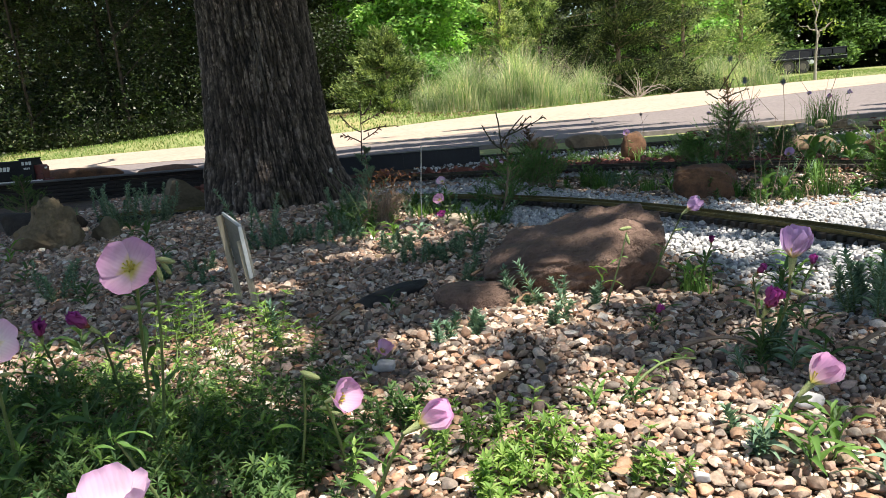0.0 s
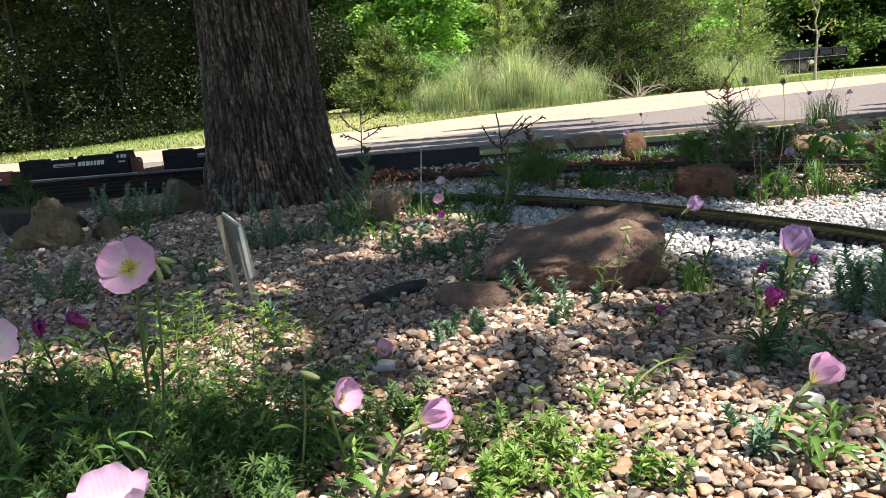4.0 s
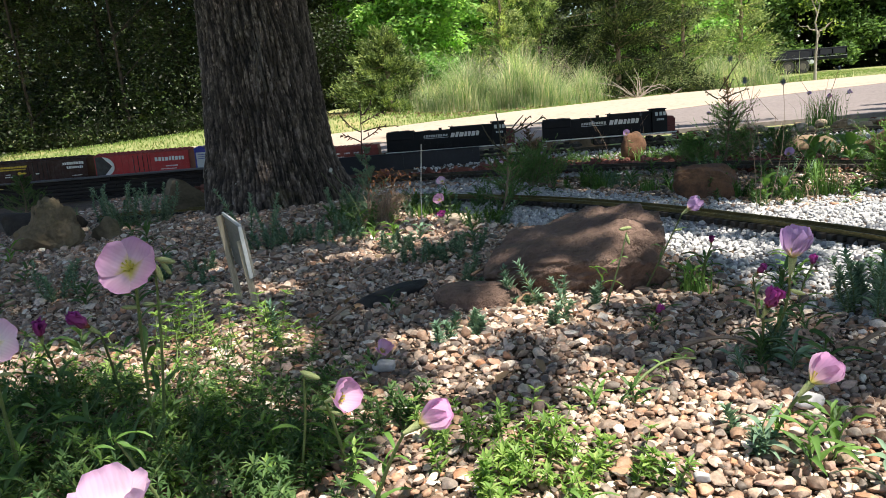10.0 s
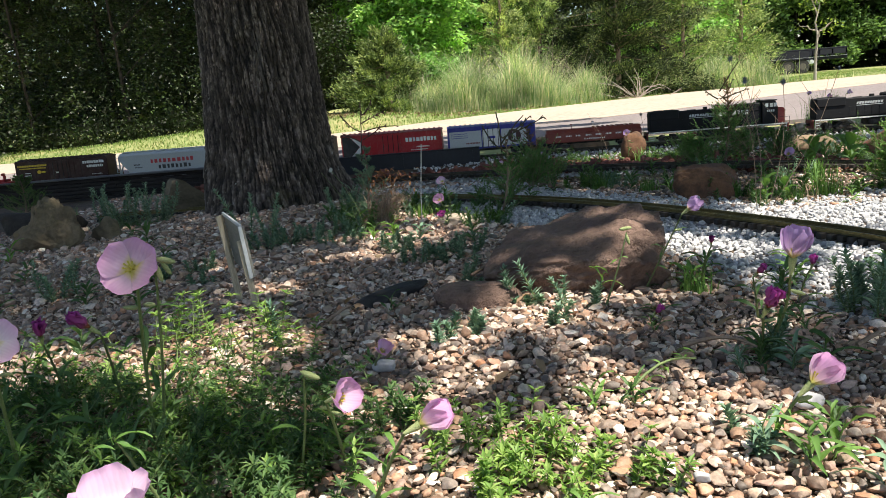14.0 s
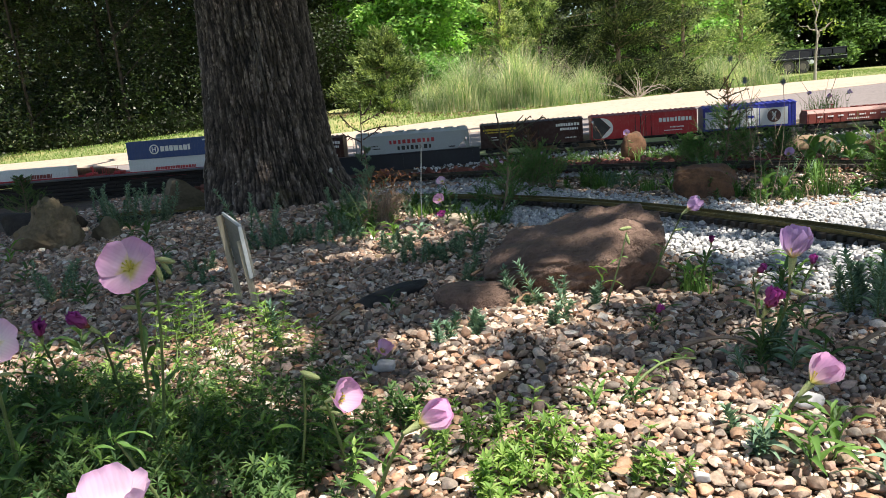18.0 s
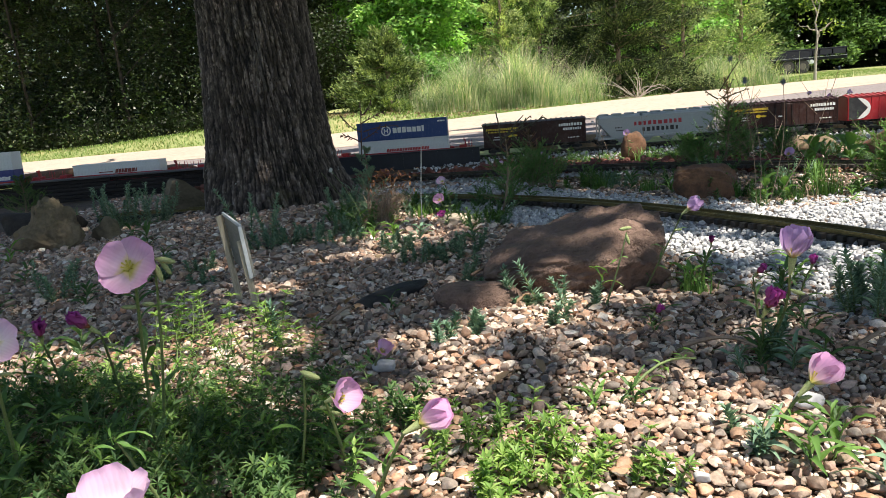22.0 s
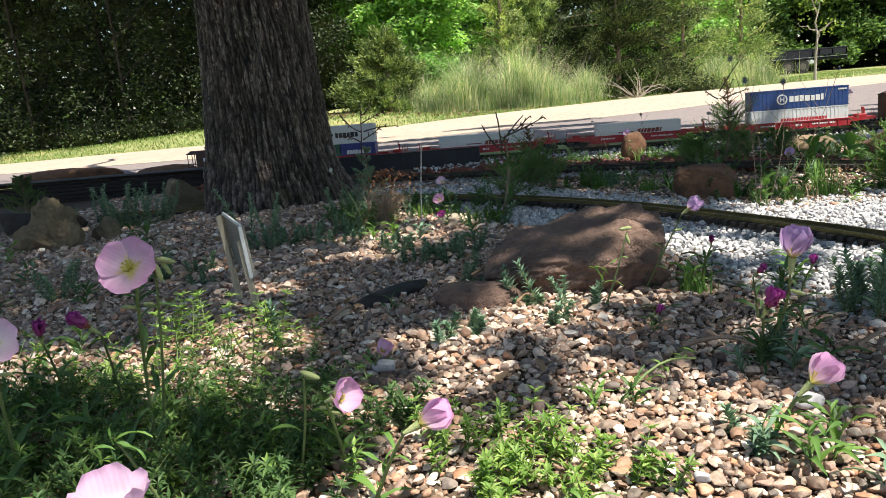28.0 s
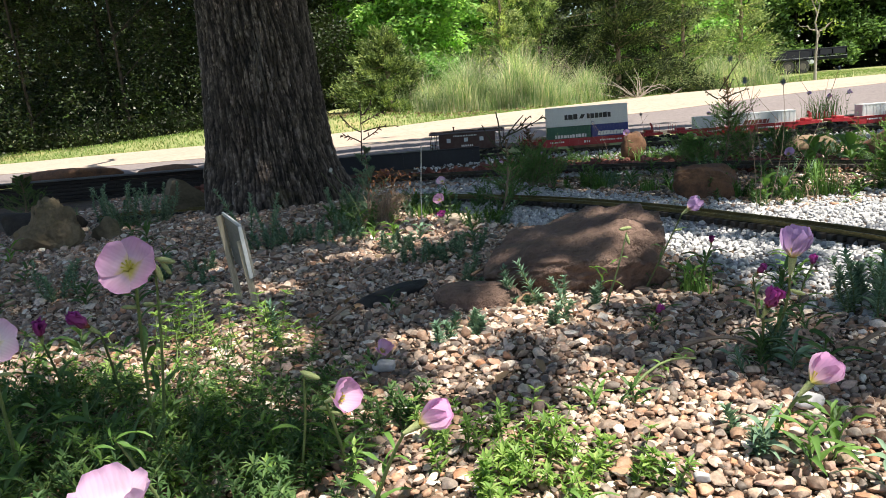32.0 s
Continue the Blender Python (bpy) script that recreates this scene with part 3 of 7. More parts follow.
# fine brown gravel and litter under the growth between the tracks
p = jitter_grid(-1.6, 2.4, 2.0, 3.85, 0.0172)
back = np.interp(p[:, 0], [-1.6, -0.3, 0.25, 0.45, 0.70, 0.9, 1.2, 2.2], [2.9, 2.9, 3.0, 2.68, 2.18, 1.95, 1.92, 2.0])
p = p[(p[:, 1] > back) & in_view(p)]
tagged(piece("fine_gravel", *scatter(np.concatenate([p, land(p[:, 0], p[:, 1])[:, None]], 1), 0.0160 * np.exp(rng.normal(0, 0.3, len(p))), shapes_rough, (1, 0.75, 0.5)), M_PEBBLE, smooth=True), "brown gravel and litter between the tracks", "gravel", kind="stuff")


# ================= timber side of the railway bridge =================
bridge = tagged(empty("bridge"), "dark timber side of a low garden railway bridge", "bridge")
for k in range(6):
    z0 = k * 0.0185
    x = -2.9 - 0.1 * (k % 3)
    while x < -0.6:
        x1 = min(-0.56, x + random.uniform(0.22, 0.55))
        out = random.uniform(-0.006, 0.006)
        part("plank", boxes((x, x1 - 0.002, 3.908 + out, 3.94 + out, z0 + random.uniform(0, 0.0015), z0 + 0.0172), bevel=0.002), M_PLANK, bridge)
        x = x1
# the capping's grey is lowered for the same shade
part("capping", boxes((-2.9, -0.56, 3.885, 3.96, 0.111, 0.119), bevel=0.002), surface("grey_capping", (0.045, 0.045, 0.05), (0.10, 0.10, 0.11), 8.0, 0.45, fine=50.0, bump_d=0.001, stretch=(1, 8, 8)), bridge, "weathered grey capping board")
part("side_plate", boxes((-0.555, 0.225, 3.9, 3.915, 0.0, 0.108), bevel=0.002), M_PLATE, bridge, "dark blue-grey girder plate")
for k in range(5):
    part("stiffener", boxes((-0.53 + 0.18 * k, -0.522 + 0.18 * k, 3.893, 3.9, 0.004, 0.104)), M_PLATE, bridge)
part("flange", boxes((-0.555, 0.225, 3.89, 3.922, 0.1085, 0.1125)), M_PLATE, bridge)


# ================= rocks =================
def rock(name, centre, size, material, label, seed, level=5, rough=0.10, cuts=7, turn=0.0, sharp=0.95, boxy=0.7, tip=0.0, taper=0.0, rise=0.0):
    """A boulder: a blunt block, split along flat faces, then weathered."""
    v, f = ico(level)
    v = np.sign(v) * np.abs(v) ** boxy
    r = np.random.default_rng(seed)
    for _ in range(cuts):
        d = unit(r.normal(size=3) * np.array([1, 1, 0.8]))
        v = v - np.maximum(v @ d - r.uniform(0.55, 0.9), 0)[:, None] * d * sharp
    offs = r.uniform(-50, 50, 3)
    disp = np.array([noise.fractal(Vector(p * 1.6 + offs), 0.8, 2.1, 6) for p in v])
    fine = np.array([abs(noise.noise(Vector(p * 3.5 + offs))) for p in v])
    v = v * (1 + rough * disp - rough * 0.5 * np.maximum(0.25 - fine, 0))[:, None]
    v[:, :2] *= (1 - taper * (v[:, 2:3] + 0.4))
    v[:, 2] *= 1 + rise * v[:, 0]
    v = v * np.array(size) / 2
    c, s = math.cos(radians(tip)), math.sin(radians(tip))
    v = v @ np.array([[c, 0, -s], [0, 1, 0], [s, 0, c]])
    c, s = math.cos(radians(turn)), math.sin(radians(turn))
    v = v @ np.array([[c, s, 0], [-s, c, 0], [0, 0, 1]]) + np.array(centre)
    return tagged(piece(name, v, f, material, smooth=True), label, "rock")


rock("boulder", (0.236, 1.462, -0.016), (0.40, 0.43, 0.238), M_ROCK, "large flat-topped brown sandstone boulder on the gravel", 5, 6, 0.17, 8, 4, boxy=0.7, tip=-5, rise=0.30)
rock("rock", (0.052, 1.31, 0.004), (0.165, 0.11, 0.075), M_ROCK, "small low brown sandstone rock half sunk in gravel", 8, 4, 0.07, 6, -6)
rock("rock", (-1.19, 2.32, 0.04), (0.24, 0.17, 0.22), M_MOSSY, "pointed pale mossy rock", 21, 6, 0.30, 12, boxy=0.85, taper=0.25, sharp=0.9)
rock("rock", (-1.05, 2.42, 0.02), (0.13, 0.12, 0.12), M_MOSSY, "rough brown stone beside the mossy rock", 23, 4, 0.2, 9, boxy=0.9, taper=0.3)
rock("rock", (-1.0, 3.02, 0.05), (0.25, 0.2, 0.185), M_MOSSY, "dark mossy rock against the trunk", 83, 4, 0.13, 10, boxy=0.75, taper=0.2, sharp=1.0)
# dark brown, with the shade by the bridge put into the colour too
rock("rock", (-1.42, 2.7, 0.03), (0.3, 0.2, 0.14), M_DARKWOOD, "dark brown stone in front of the bridge, with its shade in the colour", 29, 4, 0.14, 6)
rock("rock", (0.835, 2.36, 0.024), (0.225, 0.17, 0.14), M_ORANGE, "rusty brown rock beside the near track", 135, 5, 0.14, 7, boxy=0.42, sharp=0.9)
rock("rock", (0.93, 3.62, 0.055), (0.115, 0.10, 0.165), M_ORANGE, "upright rusty orange stone below the main line", 37, 4, 0.10, 8)
rock("rock", (-2.2, 4.62, 0.06), (0.66, 0.2, 0.15), M_ORANGE, "long flat brown stone behind the rails", 41, 4, 0.08, 7)
rock("rock", (-1.62, 4.66, 0.04), (0.40, 0.2, 0.13), M_ORANGE, "long flat brown stone behind the rails", 43, 4, 0.08, 7)
rock("rock", (0.62, 4.35, 0.045), (0.2, 0.14, 0.13), M_TAN, "tan stone behind the main line", 47, 4, 0.09, 7)
rock("rock", (0.86, 4.4, 0.04), (0.26, 0.14, 0.12), M_TAN, "tan stone behind the main line", 48, 4, 0.09, 7)
rock("rock", (0.045, 2.17, 0.010), (0.13, 0.09, 0.05), M_PALESTONE, "pale angular stone beside the wire stake", 51, 4, 0.16, 11, 12, sharp=1.0)
rock("rock", (1.86, 3.05, 0.05), (0.28, 0.2, 0.14), M_LAVA, "brick red rock below the main line", 53, 4, 0.10, 7)
rock("rock", (1.66, 3.42, 0.03), (0.26, 0.16, 0.10), M_TAN, "flat tan ledge stone below the main line", 57, 4, 0.08, 8)
for k, (x, y, s, lab) in enumerate(((-0.092, 1.0, 0.036, "bluish grey flat stone"), (0.378, 0.775, 0.034, "white rounded stone"), (-0.30, 0.69, 0.035, "large reddish brown pebble"), (0.215, 0.63, 0.017, "large white pebble"), (0.30, 0.68, 0.028, "large cream pebble"), (-0.155, 1.75, 0.03, "ochre stone"), (-0.176, 1.278, 0.026, "pale grey flat stone"))):
    rock("stone", (x, y, 0.012), (s, s * 0.75, s * 0.5), (M_MARBLE, M_MARBLE, M_ORANGE, M_MARBLE, M_TAN, M_TAN, M_PALESTONE)[k], lab + " among the gravel", 60 + k, 3, 0.05, 6)


for k in range(64):
    x, y = random.uniform(1.55, 3.0), random.uniform(4.38, 4.85)
    w = random.uniform(0.03, 0.085)
    rock("stone", (x, y, 0.03), (w, w * 0.8, w * 0.6), random.choice((M_PALESTONE, M_PALESTONE, M_PALESTONE, M_TAN, M_LAVASTONE)), "pale sunlit stone of the border behind the rails", 300 + k, 2, 0.08, 7)
for k in range(9):
    x, y = random.uniform(1.5, 2.3), random.uniform(3.0, 3.62)
    w = random.uniform(0.05, 0.11)
    rock("rock", (x, y, 0.025), (w, w * 0.8, w * 0.6), M_LAVASTONE, "brick red rough rock below the main line", 400 + k, 3, 0.14, 8)


# ================= the oak =================
TRUNK = np.array([-0.599, 2.83])
oak = tagged(empty("oak_tree", pose(*TRUNK, 0)), "old oak with dark furrowed bark and a broad leafy crown", "tree")


def trunk_radius(z):
    return np.interp(z, [-0.1, 0.0, 0.06, 0.1, 0.15, 0.24, 0.5, 0.71, 0.9, 2.2, 3.6], [0.32, 0.282, 0.258, 0.246, 0.230, 0.208, 0.186, 0.175, 0.170, 0.155, 0.125])


# bark: ridges parted by furrows that wind slowly round the bole, finest on the side towards the garden
angles = np.concatenate([np.linspace(-3.5, 0.36, 440, endpoint=False), np.linspace(0.36, 2 * math.pi - 3.5, 70, endpoint=False)])
around, rows = len(angles), 420
zs = np.concatenate([np.linspace(-0.06, 0.92, rows - 20), np.linspace(0.95, 3.6, 20)])
tv, ridge = [], []
for z in zs:
    r0 = float(trunk_radius(z))
    lean_x, lean_y = -0.010 * z, 0.01 * z
    for a in angles:
        flare = 1 + max(0.0, 0.16 - z) * 0.9 * math.sin(3 * a + 0.6) + 0.02 * math.sin(2 * a + z * 2) + 0.015 * math.sin(5 * a + 1.7 * z)
        ca, sa = math.cos(a + 0.5 * z) * 0.2, math.sin(a + 0.5 * z) * 0.2
        warp = noise.noise(Vector((ca * 14, sa * 14, z * 7))) * 0.012
        fine_warp = noise.noise(Vector((ca * 60, sa * 60, z * 24))) * 0.004
        one = min(1.0, abs(noise.noise(Vector(((ca + warp) / 0.0125, (sa + warp) / 0.0125, z / 0.19)))) / 0.24)
        two = min(1.0, abs(noise.noise(Vector(((ca - warp + fine_warp) / 0.0075 + 7, (sa + warp) / 0.0075, z / 0.060)))) / 0.22)
        crack = min(1.0, abs(noise.noise(Vector((ca / 0.014 + 3, sa / 0.014, (z + 2 * fine_warp) / 0.013)))) / 0.10)
        rough = noise.fractal(Vector((ca * 90, sa * 90, z * 60)), 0.6, 2.1, 4)
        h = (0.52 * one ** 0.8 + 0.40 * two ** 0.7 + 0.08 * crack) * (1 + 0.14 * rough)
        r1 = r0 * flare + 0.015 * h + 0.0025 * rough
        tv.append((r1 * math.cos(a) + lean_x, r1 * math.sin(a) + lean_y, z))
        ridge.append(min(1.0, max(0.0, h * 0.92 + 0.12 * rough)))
i, j = np.meshgrid(np.arange(rows - 1), np.arange(around), indexing="ij")
tq = np.stack([i * around + j, i * around + (j + 1) % around, (i + 1) * around + (j + 1) % around, (i + 1) * around + j], -1).reshape(-1, 4)
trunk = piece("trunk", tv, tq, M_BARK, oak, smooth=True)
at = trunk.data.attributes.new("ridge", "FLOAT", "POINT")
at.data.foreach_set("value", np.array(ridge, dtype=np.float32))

# limbs
ends = []
for k in range(9):
    a = 2 * math.pi * k / 9 + rng.uniform(-0.2, 0.2)
    reach = rng.uniform(2.6, 5.0)
    b = np.array([0.0, 0.0, rng.uniform(1.9, 3.2)])
    e = np.array([math.cos(a) * reach, math.sin(a) * reach, rng.uniform(2.9, 4.2)])
    pts = [b + (e - b) * t + np.array([0, 0, 0.5 * math.sin(t * 3.0)]) + rng.normal(0, 0.07, 3) * (0 < t < 1) for t in np.linspace(0, 1, 8)]
    piece("limb", *tube_np(pts, np.linspace(0.09, 0.025, 8), 8), M_BARK, oak, smooth=True)
    ends.append(pts)

# crown, out of view: foliage between 3.2 and 5.2 m, thinner where the light falls through
# gaps as x, y and radii on the ground, placed to shape the sunlit patches
GAPS = [(-0.39, 1.10, 0.13, 0.13), (-0.70, 1.14, 0.10, 0.07), (-0.19, 1.77, 0.06, 0.05), (-0.12, 2.0, 0.12, 0.07), (0.08, 1.14, 0.18, 0.05), (-0.36, 1.52, 0.05, 0.03),
        (0.22, 1.24, 0.22, 0.07), (0.13, 0.85, 0.26, 0.07), (0.24, 0.62, 0.48, 0.16), (0.03, 0.70, 0.10, 0.12), (0.56, 1.66, 0.13, 0.08), (0.66, 1.52, 0.10, 0.05), (1.15, 1.95, 0.55, 0.22),
        (0.80, 1.33, 0.22, 0.13), (-0.27, 0.52, 0.15, 0.12), (0.10, 1.70, 0.04, 0.0), (0.34, 1.49, -0.012, 0.01), (0.235, 1.56, -0.01, -0.02), (0.12, 1.49, 0.0, -0.012), (0.325, 1.37, 0.0, -0.022), (-0.35, 0.73, 0.02, 0.02), (1.45, 2.45, 0.40, 0.22), (2.0, 3.3, 0.5, 0.3), (2.3, 4.0, 0.9, 0.22), (0.85, 3.6, 0.30, 0.18), 
        (0.0, 1.03, 0.0, -0.025), (0.06, 0.945, 0.0, -0.025), (0.22, 0.975, 0.01, -0.028), (1.02, 1.76, 0.25, 0.07), (-0.67, 1.21, 0.0, -0.02), (0.73, 2.29, 0.0, -0.01),
        (0.0, 0.62, 0.08, 0.08), (-1.4, 2.25, 0.14, 0.08), (0.50, 1.12, 0.08, 0.05), (-0.12, 2.32, 0.07, 0.05), (0.06, 2.18, 0.05, 0.04), (-0.32, 1.16, 0.10, 0.06), (-0.33, 1.0, 0.07, 0.06), (1.12, 3.35, 0.08, 0.06)]
n = 250000
sx, sy = rng.uniform(-4.9, 6.6, n), rng.uniform(-1.6, 8.8, n)
seen = np.abs(sx - 0.2) < 0.70 * np.maximum(sy, 0) + 1.1
round_ = ((sx - 0.7) / 5.2) ** 2 + ((sy - 3.6) / 5.2) ** 2 < 1 + 0.18 * wave(sx, sy, 1.4, 8)
inside = seen | (round_ & (rng.random(n) < 0.30))
sx, sy = sx[inside], sy[inside]
n = len(sx)
open_ = np.zeros(n)
for cx, cy, rx, ry in GAPS:
    d = np.sqrt(((sx - cx) / (rx + 0.055)) ** 2 + ((sy - cy) / (ry + 0.055)) ** 2) + 0.22 * wave(sx, sy, 30.0, int(100 * (cx + 9)))
    open_ = np.maximum(open_, 1 - step(0.85, 1.1, d))
open_ = open_ * np.where((sx > 0.0) & (sx < 0.85) & (sy < 2.2), step(-0.88 - 0.3 * step(0.86, 0.72, sy), -0.45 - 0.3 * step(0.86, 0.72, sy), wave(sx, sy * 1.6, 22.0, 5)), 1.0)
open_ = np.maximum(open_, step(-0.1, 0.25, wave(sx * 0.8, sy * 3.6, 3.0, 77) - 0.8 * (6.25 - 0.75 * np.clip(sx - 0.5, 0, 1.6) - 1.3 * step(-0.5, -1.2, sx) + np.minimum(sx + 1.5, 0) * 0.3 - sy + 0.05 * sx)) * (sy > 4.7))
ok = rng.random(n) > open_
sx, sy = sx[ok], sy[ok]
h = rng.uniform(3.2, 5.2, len(sx))
pos = np.stack([sx + h * SUN.x / SUN.z, sy + h * SUN.y / SUN.z, h], -1)
lv, lf = flake_np(pos - np.array([*TRUNK, 0]), sphere_dirs(len(pos)) * np.array([1, 1, 0.35]), rng.uniform(0.07, 0.12, len(pos)), rng.uniform(0.04, 0.065, len(pos)), rng.normal(0, 0.5, len(pos)))
piece("crown", lv, lf, M_LEAF_OAK, oak)

M_PALEBARK = surface("pale_bark", (0.30, 0.27, 0.23), (0.46, 0.42, 0.36), 20.0, 0.9)


# ================= growth beyond the drive =================
def clumps(centres, radii, per, squash=0.8):
    """Points that fill soft clumps, denser towards their rims."""
    out = []
    for c, r, k in zip(centres, radii, per):
        d = sphere_dirs(k) * (rng.random((k, 1)) ** 0.45) * r
        d[:, 2] *= squash
        out.append(np.asarray(c) + d)
    return np.concatenate(out)


def leafy_tree(name, foot, height, spread, material, label, leaf=0.10, count=9000, low=0.3, seed=1, lean=(0, 0), trunk_r=0.06, category="tree", clump=0.45, limbs=7):
    """A tapered trunk with limbs and a ragged crown of many leaves in clumps."""
    r = np.random.default_rng(seed)
    x, y = foot
    z = float(land(x, y))
    tree = tagged(empty(name, pose(x, y, z)), label, category)
    pts = [np.array([lean[0] * t, lean[1] * t, height * 0.85 * t]) + r.normal(0, 0.03, 3) * t for t in np.linspace(0, 1, 7)]
    pts[0][2] = -0.1
    wood_mat = M_DARKWOOD if height > 2 else M_PALEBARK
    piece("trunk", *tube_np(pts, np.linspace(trunk_r, trunk_r * 0.25, 7), 7), wood_mat, tree, smooth=True)
    limb_v = []
    cs = []
    for k in range(limbs):
        t = r.uniform(low, 0.95)
        a = r.uniform(0, 6.28)
        b = np.array([lean[0] * t, lean[1] * t, height * 0.85 * t])
        wide = spread * (0.55 + 0.45 * math.sin(math.pi * min(1, t * 0.9 + 0.1)))
        e = b + np.array([math.cos(a) * wide, math.sin(a) * wide * 0.8, r.uniform(0.05, 0.25) * height])
        limb_v.append(tube_np([b + (e - b) * q + r.normal(0, 0.03, 3) for q in np.linspace(0, 1, 5)], np.linspace(trunk_r * 0.45, trunk_r * 0.1, 5), 5))
        for q in (0.35, 0.7, 1.0):
            cs.append(b + (e - b) * q + r.normal(0, 0.12 * spread, 3))
    for lv_ in limb_v:
        piece("limb", *lv_, wood_mat, tree, smooth=True)
    extra = max(4, int(spread * height * 5))
    for _ in range(extra):
        t = r.uniform(low, 1.0)
        a = r.uniform(0, 6.28)
        w = spread * math.sqrt(r.random()) * (1.1 - 0.5 * t)
        cs.append(np.array([lean[0] * t + math.cos(a) * w, lean[1] * t + math.sin(a) * w, height * t]))
    rad = r.uniform(0.5, 1.2, len(cs)) * clump
    p = clumps(cs, rad, np.maximum(6, (count * rad ** 2 / (rad ** 2).sum()).astype(int)))
    p[:, 2] = np.maximum(p[:, 2], 0.02)
    k = len(p)
    v, f = flake_np(p, sphere_dirs(k) * np.array([1, 1, 0.5]) + np.array([0, 0, -0.25]), leaf * rng.uniform(0.6, 1.3, k), leaf * rng.uniform(0.35, 0.65, k), rng.normal(0, 0.9, k))
    piece("crown", v, f, material, tree)
    return tree


def cedar(name, foot, height, spread, label, count=9000, seed=1, material=None):
    """A juniper-like shrub: many upswept sprays of short scaly twigs."""
    r = np.random.default_rng(seed)
    x, y = foot
    z = float(land(x, y))
    tree = tagged(empty(name, pose(x, y, z)), label, "shrub")
    piece("trunk", *tube_np([(0, 0, -0.1), (0.02, 0, height * 0.5), (0, 0, height * 0.95)], [0.05, 0.035, 0.01], 7), M_TWIG, tree, smooth=True)
    sprays, limb_v = [], []
    for k in range(int(70 + 45 * spread)):
        t = r.uniform(0.0, 1.0) ** 1.3
        a = r.uniform(0, 6.28)
        w = spread * (1.0 - t ** 1.6) ** 0.6 * r.uniform(0.6, 1.1) + 0.05
        b = np.array([0, 0, height * t * 0.85])
        e = b + np.array([math.cos(a) * w, math.sin(a) * w, height * r.uniform(-0.12, 0.2)])
        e[2] = max(e[2], 0.04)
        sprays.append((b, e))
        if k % 3 == 0:
            limb_v.append(tube_np([b, (b + e) / 2, e], [0.012, 0.008, 0.003], 4))
    for lv_ in limb_v:
        piece("branch", *lv_, M_TWIG, tree)
    per = count // len(sprays)
    ps, ws = [], []
    for b, e in sprays:
        q = rng.random(per) ** 0.6
        p = b + (e - b) * q[:, None] + rng.normal(0, 0.046 * spread ** 0.5, (per, 3)) * (0.35 + 0.65 * q[:, None])
        ps.append(p)
        ws.append(np.broadcast_to(unit(e - b), (per, 3)) + sphere_dirs(per) * 0.8 + np.array([0, 0, 0.35]))
    p, w = np.concatenate(ps), np.concatenate(ws)
    k = len(p)
    p[:, 2] = np.maximum(p[:, 2], 0.01)
    v, f = flake_np(p, w, rng.uniform(0.035, 0.085, k), rng.uniform(0.013, 0.026, k), rng.uniform(-1.5, 1.5, k))
    piece("foliage", v, f, material or M_CEDAR, tree)
    return tree


def blades(name, x, y, height, width, material, label, category, bend=0.35):
    n = len(x)
    z = land(x, y)
    a = rng.uniform(0, 6.28, n)
    base = np.stack([x, y, z - 0.01], -1)
    d = np.stack([np.cos(a), np.sin(a), 0 * a], -1) * (bend * rng.uniform(0.2, 1.2, n) * height)[:, None]
    side = np.stack([-np.sin(a), np.cos(a), 0 * a], -1) * (width / 2)[:, None]
    up = np.array([0, 0, 1.0])
    mid, tip = base + d * 0.3 + up * (height * 0.6)[:, None], base + d + up * (height * 0.97)[:, None]
    v = np.stack([base - side, base + side, mid + side * 0.7, mid - side * 0.7, tip], 1).reshape(-1, 3)
    q = np.array([[0, 1, 2], [0, 2, 3], [3, 2, 4]])
    f = (q[None] + 5 * np.arange(n)[:, None, None]).reshape(-1, 3)
    return tagged(piece(name, v, f, material), label, category, kind="stuff")


# lawn strip and tall grass
n = 30000
x = rng.uniform(-8.5, 12.0, n)
y = verge(x) + rng.uniform(-0.02, 1.0, n) ** 1.0 * np.interp(x, [-8.5, -3, -1, 0, 1.5, 3, 6, 12], [1.7, 2.0, 2.6, 1.5, 0.6, 0.4, 1.2, 8.0])
blades("lawn", x, y, rng.uniform(0.02, 0.06, n), rng.uniform(0.008, 0.014, n), M_LAWNBLADE, "short sunlit yellow-green lawn beside the drive", "grass", 0.8)
n = 24000
x = np.concatenate([rng.uniform(-0.1, 2.6, n // 2), rng.uniform(-0.5, 2.9, n // 4), rng.normal(5.4, 0.65, n // 4)])
n = len(x)
y = verge(x) + np.interp(x, [-1.2, 0.2, 1.2, 2.5], [2.7, 1.5, 0.8, 0.45]) + np.abs(rng.normal(0, 0.9, n))
blades("tall_grass", x, y, rng.uniform(0.08, 0.85, n) * (0.75 + 0.45 * wave(x, y, 6.0, 21)) * np.interp(x, [-0.6, 0.3, 1.2, 2.4, 5, 6.3, 8], [0.6, 1.0, 1.2, 0.85, 0.95, 1.0, 0.3]), rng.uniform(0.004, 0.010, n), M_TALLGRASS, "tall pale green grass gone to seed at the wood's edge", "grass", 0.75)
n = 1700
x = np.concatenate([rng.uniform(-1.9, 3.6, n - 300), rng.uniform(-2.2, -1.0, 300)])
y = verge(x) + np.interp(x, [-2.2, -1.0, 0.2, 1.5], [2.2, 2.4, 1.4, 0.8]) * rng.uniform(0.55, 1.5, n)
v, f = flake_np(np.stack([x, y, land(x, y) + rng.uniform(0.005, 0.025, n)], -1), sphere_dirs(n) * np.array([1, 1, 0.3]), rng.uniform(0.035, 0.08, n), rng.uniform(0.018, 0.04, n), rng.normal(0, 1.0, n))
tagged(piece("leaf_litter", v, f, M_BROWNLEAF), "dry brown fallen leaves along the lawn's edge", "leaves", kind="stuff")

